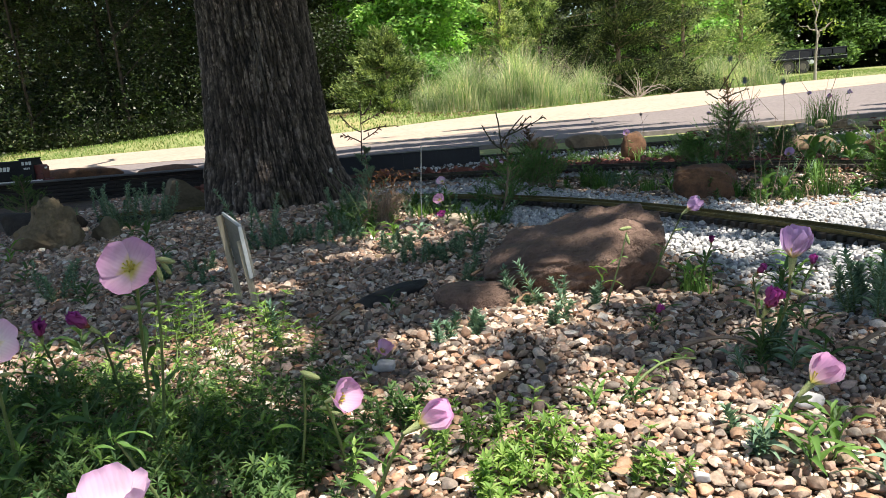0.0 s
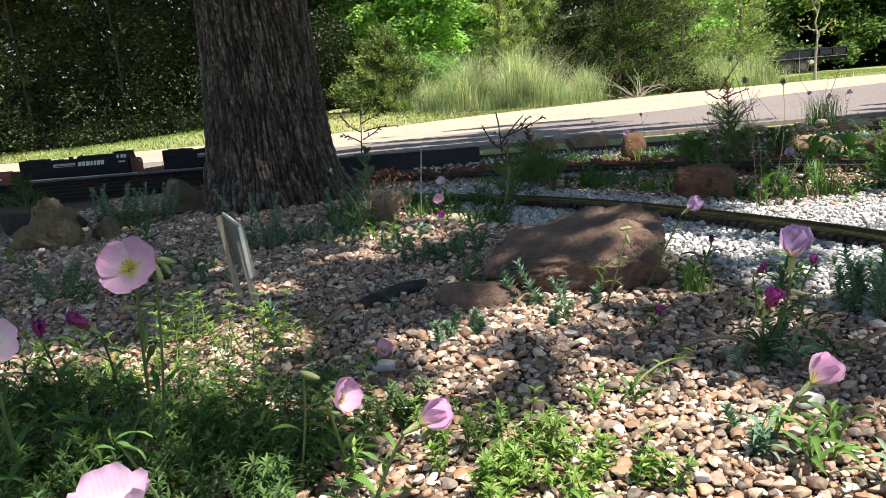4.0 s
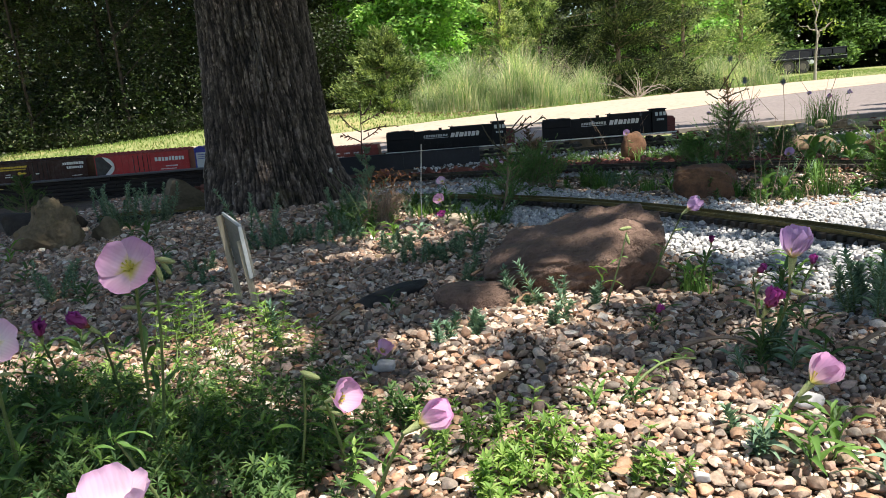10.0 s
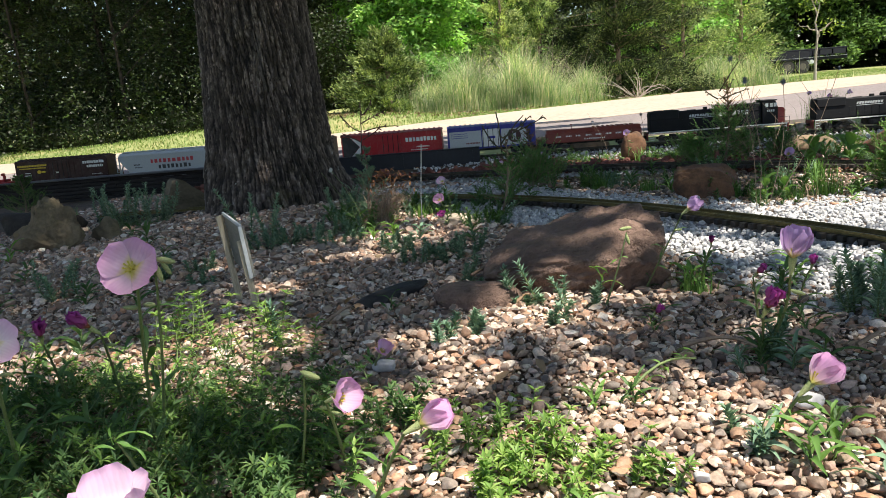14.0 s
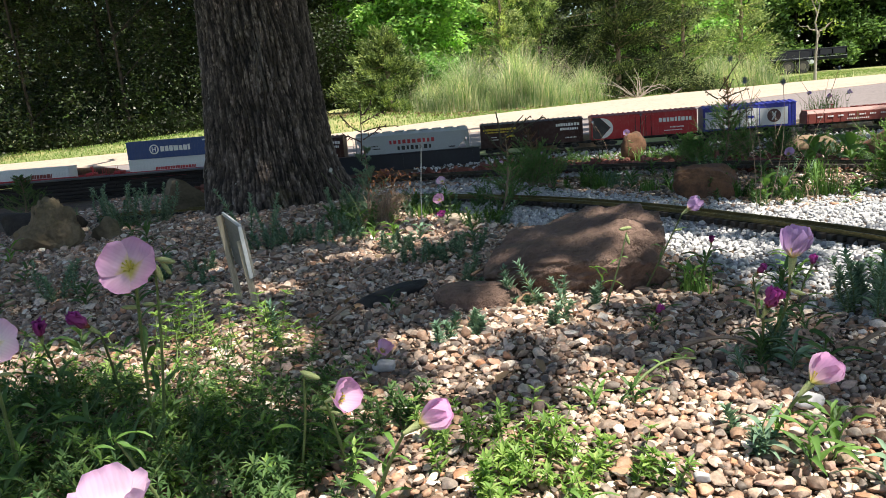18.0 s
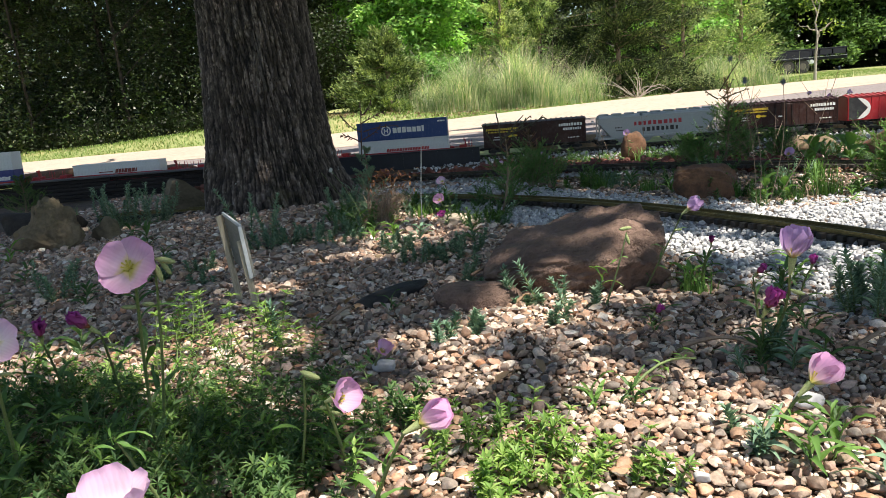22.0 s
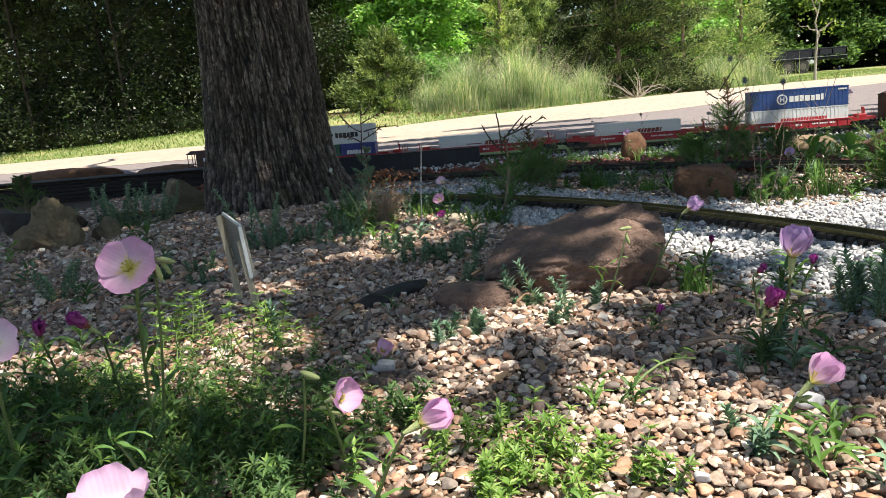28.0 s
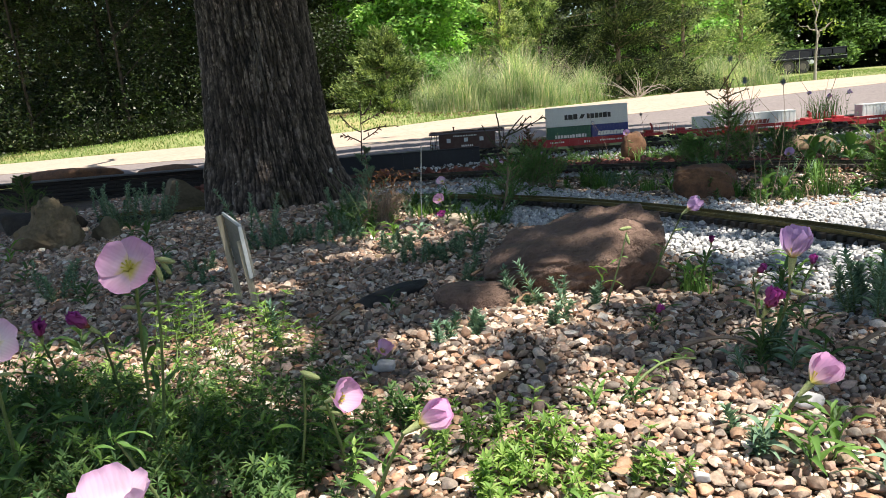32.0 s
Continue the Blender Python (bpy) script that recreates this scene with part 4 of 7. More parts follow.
# shrubs
cedar("cedar_bush", (-0.62, 11.65), 1.2, 0.78, "young olive green cedar bush at the edge of the drive", 25000, 3, M_OLIVE)
cedar("cedar_tree", (3.35, 13.9), 3.2, 1.55, "broad dark olive cedar hung with creeper", 64000, 5)
cedar("cedar_tree", (4.85, 15.0), 2.9, 1.0, "pale green cedar beside the broad one", 20000, 6, M_PALECEDAR)
cedar("cedar_tree", (2.1, 14.8), 2.6, 0.8, "pale green cedar in the thicket", 15000, 8, M_PALECEDAR)
cedar("cedar_tree", (6.2, 15.6), 2.6, 0.8, "pale green cedar in the thicket", 14000, 9, M_PALECEDAR)
cedar("cedar_tree", (1.35, 14.3), 2.4, 0.70, "pale yellow-green cedar behind the tall grass", 14000, 10, M_PALECEDAR)
leafy_tree("shrub", (0.15, 12.6), 0.9, 0.35, M_LEAF_FAR, "bright green broad-leaved shrub behind the tall grass", 0.07, 2500, 0.2, 4, category="shrub", clump=0.2)
leafy_tree("young_tree", (7.2, 14.6), 1.9, 0.42, leafy("pale_leaves", [(0.0, (0.16, 0.25, 0.05)), (1.0, (0.28, 0.36, 0.08))], 0.45), "thin young tree with pale bark and sparse yellow-green leaves", 0.075, 260, 0.5, 12, (0.05, 0), 0.032, clump=0.17, limbs=9)

# tangle of dry brush behind the tall grass
brush = []
for k in range(240):
    x = random.uniform(-0.5, 2.6)
    y = max(float(verge(x)) + 1.2, 12.3) + random.uniform(0, 1.1)
    z = float(land(x, y))
    a, h = random.uniform(0, 6.28), random.uniform(0.35, 1.05)
    e = np.array([x + math.cos(a) * h * 0.5, y + math.sin(a) * h * 0.3, z + h])
    m = (np.array([x, y, z]) + e) / 2 + rng.normal(0, 0.06, 3)
    brush.append(tube_np([(x, y, z), m, e], [0.006, 0.004, 0.0015], 4))
tagged(piece("dry_brush", *merge(brush), surface("grey_brush", (0.22, 0.18, 0.15), (0.36, 0.31, 0.27), 9.0, 0.9)), "tangle of grey dry brush behind the tall grass", "brush", kind="stuff")

# wood; the last number picks the lit, shaded or middle leaf colour
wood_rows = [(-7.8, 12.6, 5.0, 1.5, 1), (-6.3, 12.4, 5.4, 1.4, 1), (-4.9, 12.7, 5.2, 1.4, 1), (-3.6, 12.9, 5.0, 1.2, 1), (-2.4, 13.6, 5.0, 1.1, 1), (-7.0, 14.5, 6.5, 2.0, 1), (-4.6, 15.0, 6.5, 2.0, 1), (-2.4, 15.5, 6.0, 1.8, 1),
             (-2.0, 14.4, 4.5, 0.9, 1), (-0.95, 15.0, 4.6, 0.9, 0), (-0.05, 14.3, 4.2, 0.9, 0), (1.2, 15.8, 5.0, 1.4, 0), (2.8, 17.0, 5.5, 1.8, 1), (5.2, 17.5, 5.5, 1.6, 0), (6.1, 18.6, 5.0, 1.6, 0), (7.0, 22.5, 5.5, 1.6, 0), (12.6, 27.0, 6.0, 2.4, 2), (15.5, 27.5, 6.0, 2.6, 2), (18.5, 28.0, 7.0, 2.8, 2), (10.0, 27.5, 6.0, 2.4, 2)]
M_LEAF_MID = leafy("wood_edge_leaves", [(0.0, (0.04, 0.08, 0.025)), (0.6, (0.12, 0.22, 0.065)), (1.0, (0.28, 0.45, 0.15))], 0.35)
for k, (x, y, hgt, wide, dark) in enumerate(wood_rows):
    leafy_tree("tree", (x, y), hgt, wide, (M_LEAF_FAR, M_LEAF_SHADED, M_LEAF_MID)[dark], "leafy tree at the shaded edge of the wood" if dark else "sunlit bright green broad-leaved tree", 0.17 if dark == 2 else 0.11 if y > 16 else (0.062 if dark else 0.10), 22000 if y < 16 or dark == 2 else 10000, 0.04, 40 + k, (0, -0.3), 0.03 if dark else 0.07, clump=0.55 if dark else 0.42)
# unseen high boughs, added to lean out and shade the edge of the wood
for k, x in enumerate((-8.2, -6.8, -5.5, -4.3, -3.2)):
    leafy_tree("tree", (x, 13.9), 7.5, 2.0, M_LEAF_SHADED, "tall tree of the wood, its high boughs added to shade the edge", 0.17, 9000, 0.55, 90 + k, (0.1, -1.7), 0.045, clump=0.75)
n = 17000
x = rng.uniform(-8.5, -2.2, n)
y = verge(x) + np.interp(x, [-8.5, -5, -3, -2.2], [1.6, 1.7, 2.2, 2.6]) + np.abs(rng.normal(0, 0.3, n))
p = np.stack([x, y, land(x, y) + np.abs(rng.normal(0, 0.16, n))], -1)
v, f = flake_np(p, sphere_dirs(n) + np.array([0, -0.3, 0.2]), rng.uniform(0.035, 0.08, n), rng.uniform(0.016, 0.035, n), rng.normal(0, 0.8, n))
tagged(piece("undergrowth", v, f, M_LEAF_SHADED), "low undergrowth along the edge of the wood, in the shaded leaf colour", "undergrowth", kind="stuff")
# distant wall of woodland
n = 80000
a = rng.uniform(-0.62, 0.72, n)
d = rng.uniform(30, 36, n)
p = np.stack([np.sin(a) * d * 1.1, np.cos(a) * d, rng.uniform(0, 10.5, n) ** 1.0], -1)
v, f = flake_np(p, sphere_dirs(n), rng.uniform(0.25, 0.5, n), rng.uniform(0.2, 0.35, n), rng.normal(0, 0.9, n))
tagged(piece("woodland", v, f, M_LEAF_SHADED), "dense woodland closing the distance, in the shaded leaf colour", "woodland", kind="stuff")

# ================= the train =================
P_BLACK = paint("loco_dark_grey", (0.010, 0.011, 0.014), 0.7, 0.03)
P_UNDER = paint("underframe_black", (0.015, 0.014, 0.013), 0.6, 0.5)
P_SCARLET = paint("scarlet_nose", (0.11, 0.008, 0.01), 0.45)
P_WHITE = paint("white_marking", (0.75, 0.75, 0.73), 0.5)
P_YELLOW = paint("yellow_marking", (0.65, 0.45, 0.03), 0.5)
P_BROWN = paint("boxcar_brown", (0.040, 0.015, 0.012), 0.45)
P_RED = paint("boxcar_red", (0.42, 0.012, 0.02), 0.4)
P_OXIDE = paint("oxide_red", (0.20, 0.035, 0.025), 0.5)
P_WELL = paint("well_car_red", (0.36, 0.014, 0.022), 0.42)
P_BLUE = paint("boxcar_blue", (0.022, 0.03, 0.30), 0.4)
P_SILVER = paint("pale_grey_panel", (0.50, 0.53, 0.55), 0.45)
P_GREY = paint("hopper_grey", (0.40, 0.43, 0.44), 0.5)
P_REDMARK = paint("red_marking", (0.45, 0.03, 0.04), 0.5)
P_NAVY = paint("container_blue", (0.016, 0.055, 0.20), 0.42)
P_CWHITE = paint("container_white", (0.66, 0.68, 0.68), 0.5)
P_GREEN = paint("container_green", (0.02, 0.10, 0.06), 0.45)
P_INDIGO = paint("container_indigo", (0.025, 0.04, 0.20), 0.45)
P_INK = paint("black_marking", (0.02, 0.02, 0.022), 0.5)
P_CABOOSE = paint("caboose_brown", (0.060, 0.022, 0.018), 0.5)
for dull in (P_BLACK, P_UNDER, P_BROWN):
    dull.node_tree.nodes["Principled BSDF"].inputs["Specular IOR Level"].default_value = 0.25
P_GLASS = surface("window_glass", (0.55, 0.60, 0.62), (0.70, 0.74, 0.76), 20.0, 0.15)
P_STEEL = surface("wheel_steel", (0.10, 0.09, 0.08), (0.2, 0.18, 0.16), 60.0, 0.45, metal=0.8)


def bars(car, x0, x1, z0, h, material, y, seed, gap=0.28, slant=0.0, name="lettering"):
    """A row of plain bars in the size and colour of a word."""
    r = random.Random(seed)
    bm = bmesh.new()
    x = x0
    while x < x1 - h * 0.3:
        w = min(h * r.uniform(0.5, 0.85), x1 - x)
        prism(bm, [(x, z0), (x + w, z0), (x + w + slant * h, z0 + h * r.uniform(0.8, 1.0)), (x + slant * h, z0 + h * r.uniform(0.85, 1.0))], y - 0.0008, y + 0.0004)
        x += w + h * gap
    return part(name, bm, material, car)


def truck(car, x, axles=2, pitch=0.062, r=0.0155):
    t = part("truck", boxes((x - pitch * (axles - 1) / 2 - 0.024, x + pitch * (axles - 1) / 2 + 0.024, -0.040, -0.031, 0.012, 0.024),
                            (x - pitch * (axles - 1) / 2 - 0.024, x + pitch * (axles - 1) / 2 + 0.024, 0.031, 0.040, 0.012, 0.024),
                            (x - 0.012, x + 0.012, -0.034, 0.034, 0.014, 0.036), *[(x + pitch * (k - (axles - 1) / 2) - 0.008, x + pitch * (k - (axles - 1) / 2) + 0.008, -0.043, -0.030, 0.010, 0.026) for k in range(axles)], bevel=0.001), P_UNDER, car)
    for k in range(axles):
        cx = x + pitch * (k - (axles - 1) / 2)
        bm = bmesh.new()
        for side in (-1, 1):
            a, b = sorted((side * 0.0235, side * 0.028))
            disc(bm, cx, a, b, r, r, 16)
            a, b = sorted((side * 0.0205, side * 0.0235))
            disc(bm, cx, a, b, r, r + 0.002, 16)
        disc(bm, cx, -0.022, 0.022, r, 0.003, 8)
        part("wheelset", bm, P_STEEL, t)
    return t


def coupler(car, x, way):
    a, b = sorted((x, x + way * 0.026))
    part("coupler", boxes((a, b, -0.006, 0.006, 0.024, 0.034), (min(b, max(a, x + way * 0.016)), b + 0.0001, -0.010, 0.010, 0.022, 0.037), bevel=0.001), P_UNDER, car)


def ladder(car, x, y, z0, z1, material, wide=0.018):
    bm = bmesh.new()
    for s in (0, wide):
        box(bm, x + s - 0.0009, x + s + 0.0009, y - 0.0018, y, z0, z1)
    k = z0 + 0.006
    while k < z1:
        box(bm, x, x + wide, y - 0.0018, y - 0.0004, k, k + 0.0016)
        k += 0.0125
    return part("ladder", bm, material, car)


def boxcar(name, length, body, label, roof=None):
    car = tagged(empty(name), label, "boxcar", "freight cars of the train")
    L, W = length / 2, 0.052
    part("underframe", boxes((-L, L, -0.018, 0.018, 0.026, 0.036), (-L, L, -W, W, 0.034, 0.039), bevel=0.001), P_UNDER, car)
    part("body", boxes((-L, L, -W, W, 0.036, 0.150), bevel=0.0015), body, car)
    bm = bmesh.new()
    section(bm, [(-W - 0.002, 0.150), (W + 0.002, 0.150), (W + 0.002, 0.153), (0, 0.162), (-W - 0.002, 0.153)], -L - 0.002, L + 0.002)
    part("roof", bm, roof or body, car)
    n = int(length / 0.026)
    first = None
    for k in range(n):
        x = -L + (k + 0.5) * length / n
        if first is None:
            bm = bmesh.new()
            section(bm, [(-W - 0.003, 0.1535), (0, 0.1635), (W + 0.003, 0.1535), (W + 0.003, 0.156), (0, 0.166), (-W - 0.003, 0.156)], -0.0035, 0.0035)
            first = part("roof_rib", bm, roof or body, car)
            first.matrix_local = pose(x, 0, 0)
        else:
            share(first, car, pose(x, 0, 0))
    # side posts
    n = 14
    for side in (-1, 1):
        first = None
        for k in range(n + 1):
            x = -L + 0.004 + k * (length - 0.008) / n
            if abs(x) > 0.055:
                a, b = sorted((side * W, side * (W + 0.0018)))
                if first is None:
                    first = part("side_post", boxes((-0.0016, 0.0016, a, b, 0.04, 0.148)), body, car)
                    first.matrix_local = pose(x, 0, 0)
                else:
                    share(first, car, pose(x, 0, 0))
        a, b = sorted((side * W, side * (W + 0.004)))
        door = part("door", boxes((-0.048, 0.048, a, b, 0.041, 0.146), bevel=0.001), body, car)
        a, b = sorted((side * (W + 0.004), side * (W + 0.006)))
        part("door_bar", boxes(*[(-0.044 + 0.026 * k, -0.041 + 0.026 * k, a, b, 0.044, 0.143) for k in range(4)]), P_UNDER, door)
        a, b = sorted((side * W, side * (W + 0.005)))
        part("door_rail", boxes((-0.05, 0.15, a, b, 0.037, 0.0405)), P_UNDER, car)
    for x in (-L + 0.003, L - 0.021):
        ladder(car, x, -W - 0.0005, 0.04, 0.15, body)
    for x, w in ((-L, -1), (L, 1)):
        coupler(car, x, w)
    for x in (-L + 0.075, L - 0.075):
        truck(car, x)
    return car


def dark_boxcar(name, label):
    car = boxcar(name, 0.52, P_BROWN, label)
    y = -0.0545
    bars(car, -0.245, -0.075, 0.124, 0.011, P_YELLOW, y, 1, 0.18, 0.15)
    bars(car, -0.235, -0.085, 0.112, 0.007, P_YELLOW, y, 2, 0.3)
    bm = bmesh.new()
    for x, z, r, ry in ((-0.125, 0.094, 0.012, 0.009), (-0.10, 0.093, 0.014, 0.005)):
        prism(bm, [(x + r * math.cos(a * 0.5236), z + ry * math.sin(a * 0.5236)) for a in range(12)], y - 0.0008, y + 0.0004)
    part("emblem", bm, P_YELLOW, car, "yellow oval emblem")
    bars(car, 0.125, 0.245, 0.121, 0.015, P_WHITE, y, 4, 0.2)
    bars(car, 0.145, 0.235, 0.100, 0.013, P_WHITE, y, 5, 0.25)
    bars(car, -0.205, -0.175, 0.088, 0.005, P_WHITE, y, 6)
    bars(car, -0.21, -0.17, 0.075, 0.006, P_WHITE, y, 7)
    bars(car, -0.03, -0.012, 0.083, 0.007, P_WHITE, y - 0.0045, 8)
    bars(car, 0.17, 0.225, 0.06, 0.006, P_WHITE, y, 9, 0.5)
    return car


def red_boxcar():
    car = boxcar("boxcar", 0.525, P_RED, "bright red boxcar with a white half-disc and black wedge", paint("red_roof", (0.30, 0.03, 0.03), 0.5))
    y = -0.0545
    bm = bmesh.new()
    prism(bm, [(-0.215, 0.044)] + [(-0.215 + 0.062 * math.sin(a * 0.2618), 0.094 - 0.052 * math.cos(a * 0.2618)) for a in range(1, 12)] + [(-0.215, 0.146), (-0.165, 0.095)], y - 0.0008, y + 0.0004)
    part("emblem", bm, P_WHITE, car, "white half-disc emblem")
    bm = bmesh.new()
    prism(bm, [(-0.255, 0.042), (-0.217, 0.042), (-0.168, 0.095), (-0.217, 0.148), (-0.255, 0.148)], y - 0.0006, y + 0.0004)
    part("wedge", bm, P_INK, car, "black wedge emblem")
    bars(car, 0.075, 0.235, 0.103, 0.022, P_WHITE, y, 11, 0.22)
    bars(car, 0.13, 0.20, 0.072, 0.007, P_WHITE, y, 12)
    bars(car, 0.10, 0.19, 0.058, 0.005, P_WHITE, y, 13)
    return car


def blue_boxcar():
    car = boxcar("boxcar", 0.45, P_BLUE, "blue boxcar with pale grey side panels and a round emblem", P_BLUE)
    y = -0.0545
    for a, b, m in ((-0.215, -0.051, P_SILVER), (0.051, 0.185, P_SILVER)):
        part("side_panel", boxes((a, b, y - 0.0004, y + 0.0004, 0.048, 0.132)), m, car, "pale grey side panel")
    part("side_panel", boxes((-0.046, 0.046, -0.0567, -0.0560, 0.048, 0.136)), P_WHITE, car, "white door panel")
    part("emblem", disc(bmesh.new(), 0.118, y - 0.0014, y, 0.093, 0.033, 24), paint("emblem_brown", (0.06, 0.02, 0.02)), car, "dark round emblem")
    bm = bmesh.new()
    for s in (-1, 1):
        prism(bm, [(0.118 - 0.012, 0.093 - s * 0.02), (0.118 - 0.006, 0.093 - s * 0.022), (0.118 + 0.012, 0.093 + s * 0.02), (0.118 + 0.006, 0.093 + s * 0.022)], y - 0.0020, y - 0.0013)
    disc(bm, 0.118, y - 0.0021, y - 0.0012, 0.096, 0.009, 10)
    part("emblem_mark", bm, P_SILVER, car, "pale crossed mark on the emblem")
    for k in range(3):
        bars(car, -0.205, -0.12, 0.118 - 0.010 * k, 0.004, P_BLUE, y - 0.0004, 20 + k, 0.3)
    bars(car, -0.13, -0.06, 0.066, 0.008, P_OXIDE, y - 0.0004, 24, 0.3)
    part("door_sign", boxes((-0.02, 0.02, -0.058, -0.0566, 0.088, 0.10)), P_BLUE, car)
    return car


def hopper():
    car = tagged(empty("hopper_car"), "pale grey covered hopper car with red and dark lettering", "hopper car", "freight cars of the train")
    L, W = 0.30, 0.053
    bm = bmesh.new()
    prism(bm, [(-0.225, 0.040), (0.225, 0.040), (0.285, 0.112), (0.285, 0.142), (-0.285, 0.142), (-0.285, 0.112)], -W, W)
    part("body", bm, P_GREY, car)
    bm = bmesh.new()
    section(bm, [(-W - 0.001, 0.141), (W + 0.001, 0.141), (W - 0.010, 0.151), (0.02, 0.156), (-0.02, 0.156), (-W + 0.010, 0.151)], -0.29, 0.29)
    part("roof", bm, P_GREY, car)
    for k in range(9):
        x = -0.26 + k * 0.065
        part("hatch", boxes((x - 0.022, x + 0.022, -0.030, 0.030, 0.1545, 0.162), bevel=0.002), P_GREY, car)
    part("side_sill", boxes((-L, L, -W - 0.002, -W + 0.006, 0.034, 0.046), (-L, L, W - 0.006, W + 0.002, 0.034, 0.046), bevel=0.001), P_GREY, car)
    part("top_chord", boxes((-0.288, 0.288, -W - 0.003, -W + 0.002, 0.134, 0.142), (-0.288, 0.288, W - 0.002, W + 0.003, 0.134, 0.142)), P_GREY, car)
    for side in (-1, 1):
        y0, y1 = sorted((side * (W - 0.006), side * (W - 0.001)))
        for e in (-1, 1):
            a, b = sorted((e * 0.288, e * 0.294))
            part("end_post", boxes((a, b, y0, y1, 0.04, 0.142)), P_GREY, car)
            bm = bmesh.new()
            prism(bm, [(e * 0.292, 0.045), (e * 0.286, 0.045), (e * 0.258, 0.125), (e * 0.264, 0.125)], y0, y1)
            part("end_brace", bm, P_GREY, car)
    for k in range(4):
        x = -0.165 + k * 0.11
        bm = bmesh.new()
        prism(bm, [(x - 0.045, 0.042), (x + 0.045, 0.042), (x + 0.016, 0.014), (x - 0.016, 0.014)], -0.03, 0.03)
        part("hopper_bay", bm, P_GREY, car)
    part("platform", boxes((-0.31, -0.22, -W, W, 0.036, 0.040), (0.22, 0.31, -W, W, 0.036, 0.040)), P_UNDER, car)
    for x in (-0.305, 0.287):
        ladder(car, x, -W - 0.001, 0.04, 0.142, P_GREY)
    y = -W - 0.0002
    bars(car, -0.115, 0.125, 0.096, 0.022, P_REDMARK, y, 31, 0.42)
    bars(car, -0.075, 0.10, 0.064, 0.022, P_INK, y, 32, 0.42)
    bars(car, -0.21, -0.175, 0.088, 0.007, P_INK, y, 33)
    bars(car, -0.205, -0.165, 0.074, 0.006, P_INK, y, 34)
    bars(car, 0.19, 0.225, 0.06, 0.007, P_INK, y, 35, 0.1)
    for x, w in ((-L, -1), (L, 1)):
        coupler(car, x, w)
    for x in (-0.25, 0.25):
        truck(car, x)
    return car


def locomotive(label):
    car = tagged(empty("locomotive"), label, "locomotive", "locomotives of the train")
    part("frame", boxes((-0.345, 0.335, -0.050, 0.050, 0.046, 0.054), bevel=0.001), P_BLACK, car)
    part("sill_stripe", boxes((-0.343, 0.333, -0.0512, -0.0502, 0.0475, 0.0535), (-0.343, 0.333, 0.0502, 0.0512, 0.0475, 0.0535)), P_WHITE, car, "white sill stripe")
    part("hood", boxes((-0.335, 0.215, -0.036, 0.036, 0.054, 0.148), bevel=0.004), P_BLACK, car)
    part("radiator_section", boxes((-0.332, -0.19, -0.041, 0.041, 0.112, 0.156), bevel=0.004), P_BLACK, car)
    part("raised_hood", boxes((0.0, 0.215, -0.038, 0.038, 0.12, 0.160), bevel=0.004), P_BLACK, car)
    for k in range(10):
        x = -0.175 + 0.036 * k
        part("hood_door", boxes((x, x + 0.033, -0.0375, -0.0355, 0.06, 0.108), bevel=0.0006), P_BLACK, car)
    for x in (-0.29, -0.235, -0.12):
        part("fan", disc(bmesh.new(), 0, -0.001, 0.001, 0, 0.022, 18), P_UNDER, car).matrix_local = pose(x, 0, 0.158 if x < -0.2 else 0.150, 90)
    part("exhaust", boxes((-0.06, -0.045, -0.012, 0.012, 0.148, 0.160), bevel=0.001), P_UNDER, car)
    horn = boxes((-0.012, 0.010, -0.002, 0.002, 0.160, 0.163), (-0.003, 0.0, -0.002, 0.002, 0.148, 0.16), (0.006, 0.013, -0.004, 0.004, 0.159, 0.165))
    part("horn", horn, P_UNDER, car)
    bm = bmesh.new()
    prism(bm, [(0.215, 0.054), (0.288, 0.054), (0.288, 0.135), (0.278, 0.165), (0.215, 0.168)], -0.048, 0.048)
    cab = part("cab", bm, P_BLACK, car)
    for x in (0.228, 0.250, 0.268):
        part("cab_window", boxes((x, x + 0.014, -0.0488, -0.0478, 0.136, 0.154)), P_GLASS, cab)
        part("cab_window", boxes((x, x + 0.014, 0.0478, 0.0488, 0.136, 0.154)), P_GLASS, cab)
    part("cab_roof", boxes((0.208, 0.286, -0.05, 0.05, 0.166, 0.171), bevel=0.002), P_BLACK, car)
    bm = bmesh.new()
    prism(bm, [(0.288, 0.054), (0.328, 0.054), (0.330, 0.118), (0.318, 0.130), (0.288, 0.132)], -0.033, 0.033)
    part("nose", bm, P_SCARLET, car, "scarlet nose")
    part("headlight", boxes((0.329, 0.334, -0.010, 0.010, 0.108, 0.118), bevel=0.001), P_WHITE, car)
    part("pilot", boxes((0.33, 0.345, -0.045, 0.045, 0.012, 0.054), (-0.352, -0.345, -0.045, 0.045, 0.012, 0.054), bevel=0.002), P_SCARLET, car, "scarlet pilot plate")
    part("fuel_tank", boxes((-0.085, 0.075, -0.042, 0.042, 0.012, 0.044), bevel=0.006), P_UNDER, car)
    for x in (0.308, -0.340):
        part("steps", boxes(*[(x, x + 0.022, -0.052, -0.040, 0.012 + 0.012 * k, 0.014 + 0.012 * k) for k in range(4)], (x, x + 0.0015, -0.052, -0.05, 0.01, 0.056), (x + 0.0205, x + 0.022, -0.052, -0.05, 0.01, 0.056)), P_WHITE, car, "white edged steps")
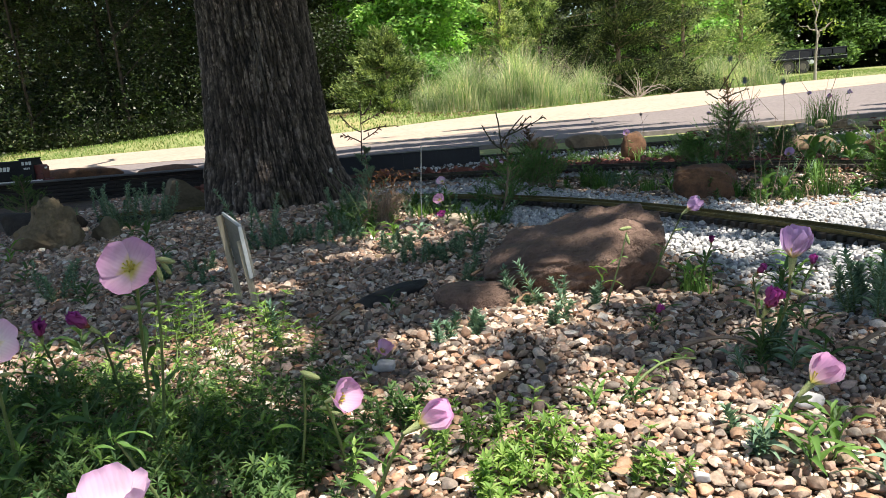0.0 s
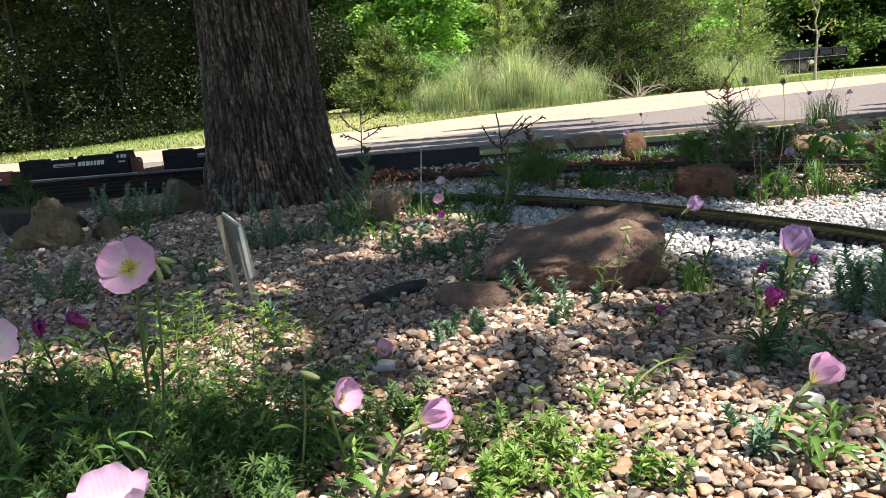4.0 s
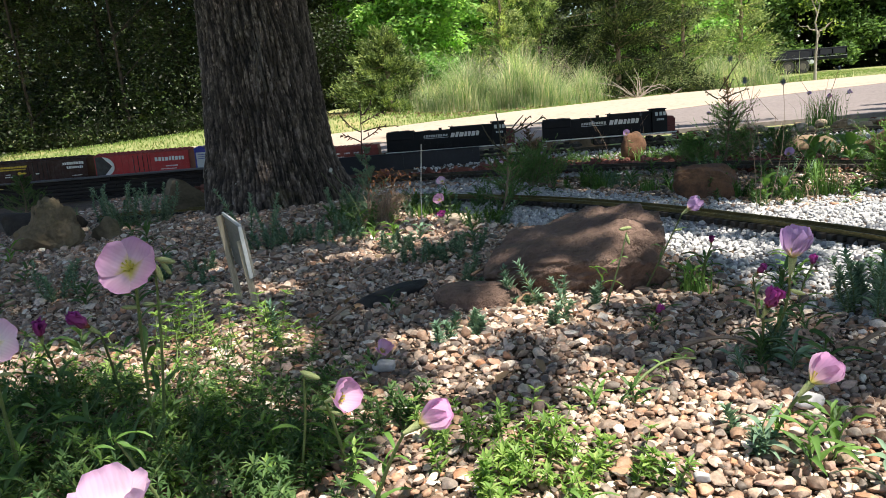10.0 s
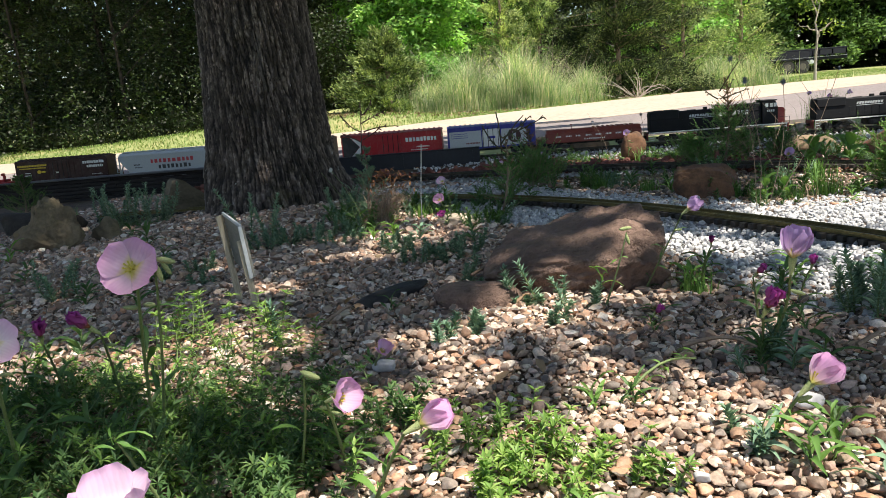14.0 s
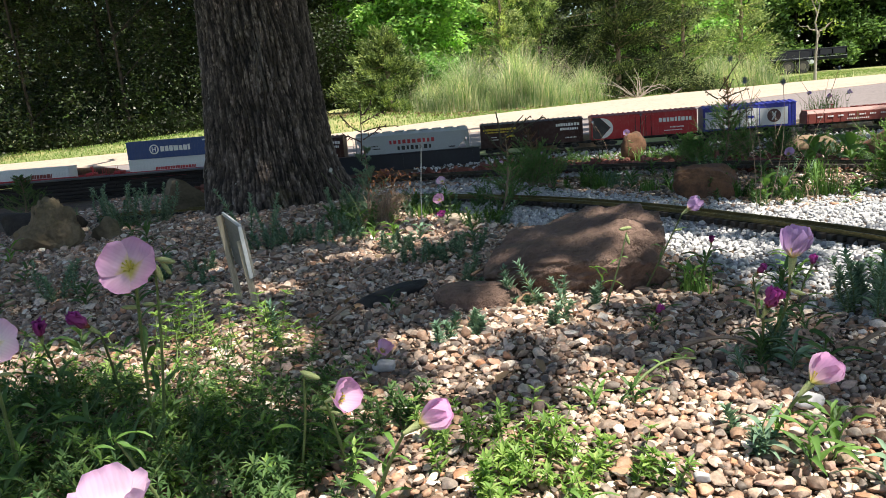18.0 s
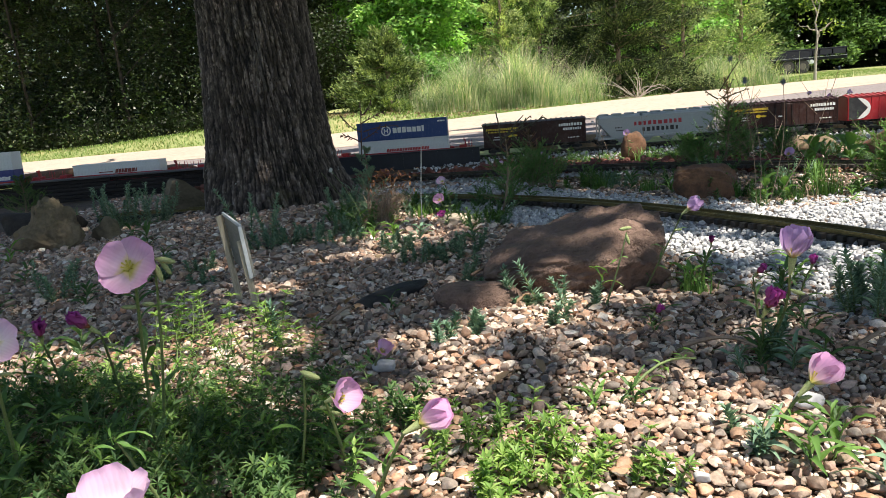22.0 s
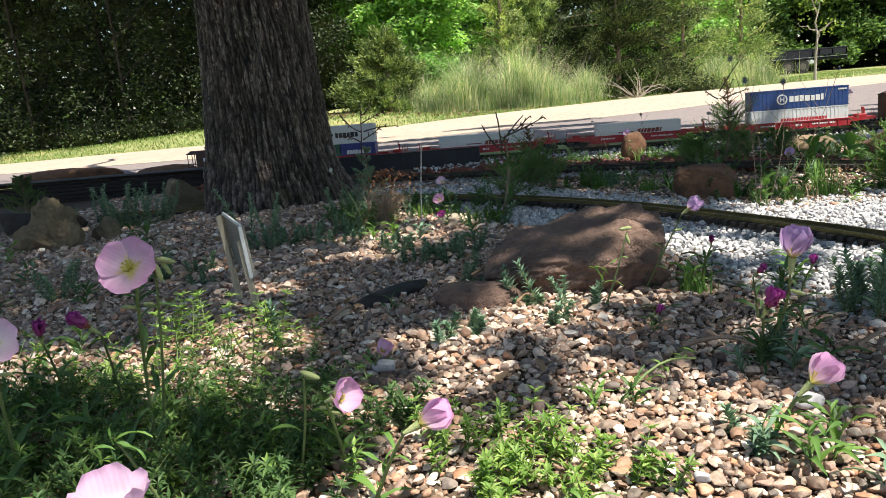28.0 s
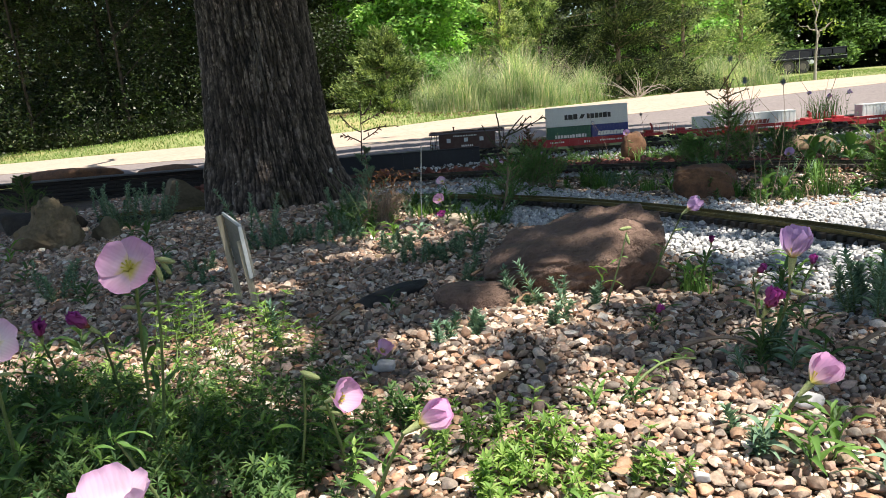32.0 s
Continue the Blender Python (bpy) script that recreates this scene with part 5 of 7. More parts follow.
    rail_bm = boxes((-0.335, 0.20, -0.0505, -0.0495, 0.081, 0.0822), *[(x, x + 0.0012, -0.0506, -0.0494, 0.054, 0.082) for x in np.arange(-0.335, 0.21, 0.066)], (0.29, 0.345, -0.0505, -0.0495, 0.083, 0.0845), (0.343, 0.3445, -0.0505, -0.0495, 0.05, 0.0845))
    part("handrail", rail_bm, P_BLACK, car)
    y = -0.0362
    bars(car, -0.14, -0.015, 0.116, 0.013, P_SILVER, -0.0362, 41, 0.25, 0.25)
    part("underline", boxes((-0.14, -0.012, y - 0.0008, y, 0.109, 0.1118)), P_SILVER, car, "pale line under the lettering")
    bars(car, 0.0, 0.145, 0.108, 0.026, P_WHITE, -0.0384, 42, 0.2, 0.25)
    bars(car, 0.236, 0.275, 0.112, 0.011, P_SILVER, -0.0484, 43, 0.25, name="number_bars")
    for x in (-0.215, 0.205):
        truck(car, x, 3, 0.052, 0.0165)
    coupler(car, -0.35, -1)
    coupler(car, 0.343, 1)
    return car


def gondola():
    car = tagged(empty("gondola_car"), "low oxide red gondola with a ribbed cover and small white lettering", "gondola", "freight cars of the train")
    L, W = 0.240, 0.05
    part("body", boxes((-L, L, -W, W, 0.036, 0.085), bevel=0.002), P_OXIDE, car)
    bm = bmesh.new()
    section(bm, [(-W, 0.085), (W, 0.085), (W - 0.014, 0.102), (-W + 0.014, 0.102)], -L + 0.004, L - 0.004)
    part("cover", bm, P_OXIDE, car)
    for k in range(13):
        x = -L + 0.01 + k * (2 * L - 0.02) / 12
        part("rib", boxes((x - 0.002, x + 0.002, -W - 0.002, -W, 0.04, 0.085)), P_OXIDE, car)
    for k in range(9):
        x = 0.0 + k * 0.024
        part("cover_clip", boxes((x, x + 0.01, -0.03, 0.03, 0.1015, 0.107), bevel=0.001), P_OXIDE, car)
    for k in range(8):
        x = -0.19 + k * 0.05
        bars(car, x, x + 0.028, 0.064, 0.008, P_WHITE, -W - 0.0022, 50 + k, 0.3)
    bars(car, -0.05, 0.06, 0.046, 0.007, P_WHITE, -W - 0.0022, 59, 0.6)
    part("brake_stand", boxes((-0.11, -0.107, -0.02, -0.017, 0.10, 0.121), (-0.115, -0.102, -0.022, -0.015, 0.121, 0.126)), P_OXIDE, car)
    part("underframe", boxes((-L, L, -0.016, 0.016, 0.026, 0.036)), P_UNDER, car)
    for x, w in ((-L, -1), (L, 1)):
        coupler(car, x, w)
    for x in (-L + 0.065, L - 0.065):
        truck(car, x)
    return car


def well_car(gap_back, gap_front, label):
    """One red well unit; its container sits over the origin."""
    car = tagged(empty("well_car"), label, "well car", "well cars of the train")
    a, b, W = -0.25 - gap_back, 0.25 + gap_front, 0.052
    for side in (-1, 1):
        y0, y1 = sorted((side * (W - 0.004), side * W))
        bm = bmesh.new()
        prism(bm, [(a + 0.012, 0.040), (-0.245, 0.034), (-0.235, 0.018), (0.235, 0.018), (0.245, 0.034), (b - 0.012, 0.040), (b - 0.012, 0.052), (0.262, 0.054), (-0.262, 0.054), (a + 0.012, 0.052)], y0, y1)
        part("side_sill", bm, P_WELL, car)
        y0, y1 = sorted((side * W, side * (W + 0.003)))
        part("sill_rail", boxes((-0.255, 0.255, y0, y1, 0.051, 0.056), bevel=0.0008), P_WELL, car)
        for k in range(11):
            x = -0.23 + k * 0.046
            part("post", boxes((x - 0.0015, x + 0.0015, y0, y1, 0.02, 0.051)), P_WELL, car)
    part("floor", boxes((-0.25, 0.25, -W + 0.004, W - 0.004, 0.018, 0.021)), P_WELL, car)
    for s, e in ((a, -0.25), (0.25, b)):
        part("end_deck", boxes((s + 0.01, e, -W + 0.006, W - 0.006, 0.040, 0.052), ((s + e) / 2 - 0.02, (s + e) / 2 + 0.02, -0.03, 0.03, 0.052, 0.066), bevel=0.002), P_WELL, car)
    for x in (a + 0.016, a + 0.03, b - 0.03, b - 0.016):
        part("stanchion", boxes((x - 0.001, x + 0.001, -W + 0.001, -W + 0.003, 0.05, 0.088)), P_WELL, car)
        part("stanchion", boxes((x - 0.001, x + 0.001, W - 0.003, W - 0.001, 0.05, 0.088)), P_WELL, car)
    part("brake_wheel", boxes((b - 0.052, b - 0.046, -0.02, -0.006, 0.064, 0.092), (b - 0.056, b - 0.052, -0.026, 0.0, 0.086, 0.100)), P_WELL, car)
    bars(car, -0.19, -0.12, 0.036, 0.008, P_WHITE, -W - 0.0002, 61, 0.3)
    bars(car, -0.02, 0.01, 0.030, 0.012, P_WHITE, -W - 0.0002, 62, 0.3)
    bars(car, 0.06, 0.17, 0.034, 0.008, P_WHITE, -W - 0.0002, 63, 0.3)
    for x in (a + 0.06, b - 0.06):
        truck(car, x, 2, 0.056)
    coupler(car, a + 0.012, -1)
    coupler(car, b - 0.012, 1)
    return car


def container(x0, x1, z0, z1, material, label, posts=26):
    """A corrugated freight box with corner castings."""
    c = tagged(empty("container"), label, "container", "containers on the train")
    W = 0.0435
    part("wall", boxes((x0, x1, -W, W, z0, z1), bevel=0.001), material, c)
    for side in (-1, 1):
        y0, y1 = sorted((side * W, side * (W + 0.0013)))
        for k in range(posts):
            x = x0 + 0.008 + k * (x1 - x0 - 0.016) / (posts - 1)
            if k == 0:
                first = part("corrugation", boxes((-0.0035, 0.0035, y0, y1, z0 + 0.004, z1 - 0.004)), material, c)
                first.matrix_local = pose(x, 0, 0)
            else:
                share(first, c, pose(x, 0, 0))
    part("top_rail", boxes((x0, x1, -W - 0.0018, -W, z1 - 0.004, z1), (x0, x1, W, W + 0.0018, z1 - 0.004, z1)), material, c)
    for x in (x0, x1 - 0.006):
        for z in (z0, z1 - 0.006):
            part("corner_casting", boxes((x, x + 0.006, -W - 0.0025, -W + 0.001, z, z + 0.006)), material, c)
    return c


def caboose():
    car = tagged(empty("caboose"), "dark brown caboose with end porches and small windows", "caboose", "freight cars of the train")
    W = 0.05
    part("frame", boxes((-0.195, 0.195, -W, W, 0.034, 0.041)), P_UNDER, car)
    part("body", boxes((-0.145, 0.145, -W + 0.002, W - 0.002, 0.041, 0.122), bevel=0.001), P_CABOOSE, car)
    bm = bmesh.new()
    section(bm, [(-W - 0.006, 0.122), (W + 0.006, 0.122), (W + 0.006, 0.126), (0, 0.136), (-W - 0.006, 0.126)], -0.195, 0.195)
    part("roof", bm, P_CABOOSE, car)
    part("running_board", boxes((-0.19, 0.19, -0.012, 0.012, 0.137, 0.139), *[(x, x + 0.002, -0.03, 0.03, 0.130, 0.137) for x in np.arange(-0.18, 0.19, 0.03)]), P_CABOOSE, car)
    for x in (-0.095, -0.005, 0.075):
        w = part("window", boxes((x - 0.013, x + 0.013, -W + 0.0005, -W + 0.003, 0.078, 0.104), bevel=0.0006), P_CABOOSE, car)
        part("pane", boxes((x - 0.010, x + 0.010, -W, -W + 0.001, 0.081, 0.101)), P_GLASS, w)
    for x in (-0.19, -0.165, 0.165, 0.188):
        part("porch_post", boxes((x - 0.0015, x + 0.0015, -W + 0.001, -W + 0.004, 0.041, 0.123), (x - 0.0015, x + 0.0015, W - 0.004, W - 0.001, 0.041, 0.123)), P_CABOOSE, car)
    for x0, x1 in ((-0.19, -0.147), (0.147, 0.19)):
        part("porch_rail", boxes((x0, x1, -W + 0.001, -W + 0.003, 0.072, 0.0745), (x0, x1, -W + 0.001, -W + 0.003, 0.058, 0.060)), P_CABOOSE, car)
    part("stove_pipe", boxes((-0.072, -0.066, 0.01, 0.016, 0.13, 0.156), (-0.075, -0.063, 0.007, 0.019, 0.154, 0.158)), P_CABOOSE, car)
    bars(car, -0.07, 0.05, 0.108, 0.008, P_WHITE, -W + 0.0018, 71, 0.4)
    bars(car, -0.03, 0.03, 0.056, 0.010, P_WHITE, -W + 0.0018, 72, 0.4)
    for x, w in ((-0.195, -1), (0.195, 1)):
        coupler(car, x, w)
    for x in (-0.115, 0.115):
        truck(car, x)
    return car


TRAIN = []          # each thing with the place of its origin along the line at the start


def joins(thing, s):
    TRAIN.append((thing, s))


loco = locomotive("dark grey diesel locomotive with a scarlet nose leading the train")
joins(loco, -0.459)
joins(tagged(copy_thing(loco, pose(0, 0, 0)), "dark grey diesel locomotive with a scarlet nose, second in the train"), -1.268)
joins(gondola(), -1.887)
joins(blue_boxcar(), -2.405)
joins(red_boxcar(), -2.923)
brown = dark_boxcar("boxcar", "dark brown boxcar with yellow and white lettering")
joins(brown, -3.487)
joins(hopper(), -4.105)
joins(copy_thing(brown, pose(0, 0, 0)), -4.722)
joins(well_car(0.128, 0.12, "red well car carrying two stacked containers"), -5.40)
joins(well_car(0.12, 0.128, "red well car carrying one short white container"), -6.186)
joins(well_car(0.126, 0.12, "red well car carrying one long white container"), -6.957)
joins(well_car(0.11, 0.126, "red well car carrying a white container over two short ones"), -7.739)
joins(caboose(), -8.353)
# loads
top_blue = container(-0.235, 0.235, 0.119, 0.213, P_NAVY, "blue corrugated container stacked on a white one")
part("emblem", disc(bmesh.new(), -0.083, -0.0462, -0.0450, 0.166, 0.026, 22), P_WHITE, top_blue, "white ring emblem")
part("emblem_mark", disc(bmesh.new(), -0.083, -0.0468, -0.0461, 0.166, 0.019, 18), P_NAVY, top_blue)
part("emblem_mark", boxes((-0.094, -0.088, -0.0474, -0.0467, 0.154, 0.178), (-0.078, -0.072, -0.0474, -0.0467, 0.154, 0.178), (-0.089, -0.077, -0.0474, -0.0467, 0.163, 0.169)), P_WHITE, top_blue)
bars(top_blue, -0.048, 0.115, 0.152, 0.030, P_WHITE, -0.0450, 81, 0.16)
bars(top_blue, 0.185, 0.225, 0.194, 0.008, P_WHITE, -0.0450, 82, 0.2, name="number_bars")
joins(top_blue, -5.40)
low_white = container(-0.235, 0.235, 0.0215, 0.118, P_CWHITE, "white container in the red well", 26)
bars(low_white, -0.09, 0.13, 0.058, 0.016, P_REDMARK, -0.0450, 83, 0.2, 0.25)
joins(low_white, -5.40)
for half, at_s, text in ((0.21, -6.186, "short white container riding alone in a red well"), (0.243, -6.957, "long white container riding alone in a red well")):
    single = container(-half, half, 0.0215, 0.112, P_CWHITE, text, 26)
    bars(single, -0.10, -0.02, 0.064, 0.005, P_OXIDE, -0.0450, 90, 0.1)
    bars(single, -0.01, 0.11, 0.058, 0.022, P_OXIDE, -0.0450, 84, 0.15, 0.3)
    joins(single, at_s)
top_white = container(-0.204, 0.204, 0.117, 0.212, P_CWHITE, "white container with black lettering on top of the stack", 20)
bars(top_white, -0.112, -0.042, 0.150, 0.027, P_INK, -0.0450, 85, 0.12)
bars(top_white, -0.038, -0.012, 0.152, 0.023, P_INK, -0.0450, 86, 0.6, 0.5)
bars(top_white, 0.0, 0.119, 0.150, 0.027, P_INK, -0.0450, 87, 0.12)
joins(top_white, -7.739)
low_green = container(-0.204, 0.017, 0.0215, 0.116, P_GREEN, "green half-length container under the white one", 12)
bars(low_green, -0.165, 0.0, 0.059, 0.017, P_CWHITE, -0.0450, 88, 0.18)
joins(low_green, -7.739)
low_blue = container(0.021, 0.204, 0.0215, 0.116, P_INDIGO, "indigo half-length container under the white one", 12)
bars(low_blue, 0.05, 0.180, 0.062, 0.022, P_CWHITE, -0.0450, 89, 0.08, 0.3)
joins(low_blue, -7.739)


RUN_T = (0, 7, 9, 11, 13, 15, 17, 19, 21, 23, 25, 27, 29, 32)
RUN_S = (0.0, 2.354, 3.027, 3.704, 4.379, 5.042, 5.684, 6.313, 6.936, 7.568, 8.226, 8.902, 9.568, 10.535)     # metres run by the train


SWAY = []           # flowers that nod in the breeze: thing, pose, degrees, beat


def motions():
    for thing, s0 in TRAIN:
        rows = []
        for t, run in zip(RUN_T, RUN_S):
            x, y = line_at(s0 + run)
            rows.append((float(t), pose(x, y, RAIL_Z, 0, 0, math.degrees(math.atan2(TD[1], TD[0])))))
        walk(thing, rows)
    for thing, m, size, beat in SWAY:
        gusts = [(0, 0.3), (1.5, 0.0), (2.4, 1.0), (3.2, 0.1), (6, 0.1), (9, 0.0), (10.3, 0.1), (11, 1.2), (11.8, 0.1), (12.5, 0.8), (13.2, 0.2), (14, 0.5), (16.5, 0.5), (17.2, 0.0), (19, 0.2), (23, -0.1), (26, 0.2), (28, 0.0), (30.5, 0.2), (32, 0.0)]
        walk(thing, [(float(t), m @ pose(0, 0, 0, 0.3 * size * g, size * g * beat, 0)) for t, g in gusts])

# ================= garden plants =================
def petal_material(name, edge, mid, base):
    m, nt, b = start(name)
    tc = nt.nodes.new("ShaderNodeTexCoord")
    sp = nt.nodes.new("ShaderNodeSeparateXYZ")
    nt.links.new(tc.outputs["Generated"], sp.inputs[0])
    col = ramp(nt, sp.outputs["Y"], [(0.0, base), (0.14, base), (0.36, mid), (0.95, edge)])
    wv = add(nt, "ShaderNodeTexWave", Scale=3.2, Distortion=3.5, Detail=3.0)
    nt.links.new(tc.outputs["Generated"], wv.inputs["Vector"])
    col = blend(nt, col, ramp(nt, wv.outputs["Fac"], [(0.0, (0.80, 0.60, 0.80)), (0.4, (1, 1, 1))]), 0.15, "MULTIPLY")
    oi = nt.nodes.new("ShaderNodeObjectInfo")
    col = blend(nt, col, ramp(nt, oi.outputs["Random"], [(0.0, (0.9, 0.88, 0.92)), (1.0, (1.05, 1.05, 1.05))]), 1.0, "MULTIPLY")
    nt.links.new(col, b.inputs["Base Color"])
    b.inputs["Roughness"].default_value = 0.55
    t = nt.nodes.new("ShaderNodeBsdfTranslucent")
    nt.links.new(col, t.inputs[0])
    mx = nt.nodes.new("ShaderNodeMixShader")
    mx.inputs[0].default_value = 0.45
    nt.links.new(b.outputs[0], mx.inputs[1])
    nt.links.new(t.outputs[0], mx.inputs[2])
    nt.links.new(mx.outputs[0], nt.nodes["Material Output"].inputs[0])
    bump(nt, b, wv.outputs["Fac"], 0.25, 0.0006)
    return m


PET_PINK = petal_material("pink_petal", (0.74, 0.40, 0.66), (0.80, 0.58, 0.74), (0.70, 0.66, 0.22))
PET_PALE = petal_material("pale_petal", (0.84, 0.54, 0.78), (0.90, 0.80, 0.88), (0.72, 0.70, 0.30))
PET_MAGENTA = petal_material("wilted_petal", (0.42, 0.06, 0.34), (0.46, 0.10, 0.28), (0.50, 0.20, 0.08))
PET_LILAC = petal_material("lilac_petal", (0.50, 0.34, 0.60), (0.58, 0.42, 0.66), (0.66, 0.58, 0.30))
M_YELLOW = surface("yellow_stamen", (0.62, 0.56, 0.06), (0.75, 0.70, 0.16), 90.0, 0.7)
M_BUD = surface("bud_green", (0.26, 0.34, 0.12), (0.42, 0.46, 0.22), 60.0, 0.6)
M_SEED = surface("blue_grey_seedhead", (0.10, 0.13, 0.17), (0.22, 0.27, 0.33), 60.0, 0.8)


def petal_mesh(name, cup, wide=1.0, crumple=0.0, seed=0):
    """One broad notched petal of unit length, base at the origin."""
    r = np.random.default_rng(seed)
    nu, nv = 9, 10
    ph = r.uniform(0, 6.28, 4)
    v = []
    for i in range(nv + 1):
        t = i / nv
        half = wide * 0.50 * (math.sin(min(1, t * 1.08) * math.pi * 0.5) ** 0.75) * (1 - 0.42 * max(0, t - 0.72) / 0.28)
        for j in range(nu + 1):
            u = 2 * j / nu - 1
            y = t - 0.07 * max(0, t - 0.8) / 0.2 * (1 - abs(u)) * 1.3 - 0.10 * t * u * u
            z = cup * (0.55 * t * t + 0.22 * u * u * t) + 0.03 * math.sin(7 * u + ph[0]) * t + 0.035 * math.sin(5 * t + 3 * u + ph[1]) * t
            z += crumple * (math.sin(9 * u + ph[2]) + math.sin(11 * t + ph[3])) * 0.12 * t
            v.append((u * half * (1 - 0.25 * crumple), y, z))
    q = [(i * (nu + 1) + j, i * (nu + 1) + j + 1, (i + 1) * (nu + 1) + j + 1, (i + 1) * (nu + 1) + j) for i in range(nv) for j in range(nu)]
    return v, q


PETALS = {}
for key, mat_, cup, wide, crumple in (("pink", PET_PINK, 0.35, 1.0, 0.0), ("open", PET_PINK, 0.25, 1.28, 0.34), ("pale", PET_PALE, 0.35, 1.05, 0.25), ("wilt", PET_MAGENTA, 0.9, 0.8, 1.2), ("lilac", PET_LILAC, 0.5, 1.0, 0.2)):
    PETALS[key] = [mesh_np("petal", *petal_mesh("petal", cup, wide, crumple, k), mat_, True) for k in range(3)]


def ball_mesh(name, size, material, level=2, stretch=1.0):
    v, f = ico(level)
    return mesh_np(name, v * np.array([size, size, size * stretch]), f, material, True)


BUD_MESH = ball_mesh("bud", 1.0, M_BUD, 2, 3.4)


def aim(place, way, spin=0.0):
    return Matrix.Translation(place) @ Vector(way).to_track_quat("Z", "Y").to_matrix().to_4x4() @ Matrix.Rotation(spin, 4, "Z")


def bloom(plant, place, way, size, opening, kind="pink", spin=0.3):
    """A four-petalled flower on the plant: calyx, petals, stamens. opening: degrees of each petal from the flower's axis."""
    m = aim(Vector(place), way, spin)
    cal = piece("flower", *tube_np([(0, 0, -0.5 * size), (0, 0, -0.2 * size), (0, 0, 0.03 * size)], [0.05 * size, 0.10 * size, 0.13 * size], 8), M_BUD, plant, "pink four-petalled flower" if kind in ("pink", "pale", "open") else "", smooth=True)
    cal.matrix_local = plant.matrix_world.inverted() @ m
    for k in range(4):
        o = new("petal", PETALS[kind][(k + int(spin * 10)) % 3])
        o.parent = cal
        tilt = radians(90 - opening + (7, -9, 4, -5)[k])
        o.matrix_local = Matrix.Rotation(k * math.pi / 2 + (0.1, -0.12, 0.08, 0.0)[k], 4, "Z") @ Matrix.Rotation(tilt, 4, "X") @ Matrix.Scale(size * (1.0, 0.94, 1.03, 0.97)[k], 4)
    if kind != "wilt":
        chunks = []
        for k in range(8):
            a = k * 0.785
            d = np.array([math.cos(a) * 0.16, math.sin(a) * 0.16, 0.34]) * size
            chunks.append(tube_np([np.zeros(3), d * 0.6, d], [0.008 * size, 0.008 * size, 0.03 * size], 5))
        chunks.append(tube_np([np.zeros(3), np.array([0.02, 0, 0.45]) * size], [0.02 * size, 0.02 * size], 5))
        piece("stamen_tuft", *merge(chunks), M_YELLOW, cal)
    return cal


def leaf_shape(wide=0.2, wave_=0.03, droop=0.25):
    """A pointed leaf of unit length with a folded midrib."""
    n = 7
    v, q = [], []
    for i in range(n):
        t = i / (n - 1)
        h = wide * 0.5 * (math.sin(math.pi * min(1, t ** 0.8)) ** 0.8) + 0.006
        z = 0.22 * math.sin(t * 2.2) - droop * t * t
        v += [(-h, t, z + h * 0.5 + wave_ * math.sin(9 * t)), (0, t, z), (h, t, z + h * 0.5 + wave_ * math.sin(9 * t + 2))]
    for i in range(n - 1):
        for j in range(2):
            q.append((i * 3 + j, i * 3 + j + 1, i * 3 + j + 4, i * 3 + j + 3))
    return v, q


LEAVES = {}
for key, mat_ in (("green", M_GREEN), ("deep", M_DEEP), ("grey", M_GREY)):
    LEAVES[key] = [mesh_np("leaf", *leaf_shape(w, wv_, dr), mat_, True) for w, wv_, dr in ((0.14, 0.03, 0.3), (0.11, 0.05, 0.1), (0.17, 0.02, 0.45))]


def put_leaf(plant, place, way, length, kind="green", roll=0.0):
    way = Vector(way).normalized()
    side = way.cross(Vector((0, 0, 1)))
    side = side.normalized() if side.length > 1e-4 else Vector((1, 0, 0))
    up = side.cross(way)
    m = Matrix((side, way, up)).transposed().to_4x4()
    o = new("leaf", random.choice(LEAVES[kind]))
    o.parent = plant
    o.matrix_local = plant.matrix_world.inverted() @ (Matrix.Translation(place) @ m @ Matrix.Rotation(roll, 4, "Y") @ Matrix.Scale(length, 4))
    return o


def curve_pts(a, b, sag=(0, 0, 0), n=7):
    a, b, sag = np.array(a, float), np.array(b, float), np.array(sag, float)
    return [a + (b - a) * t + sag * math.sin(math.pi * t) for t in np.linspace(0, 1, n)]


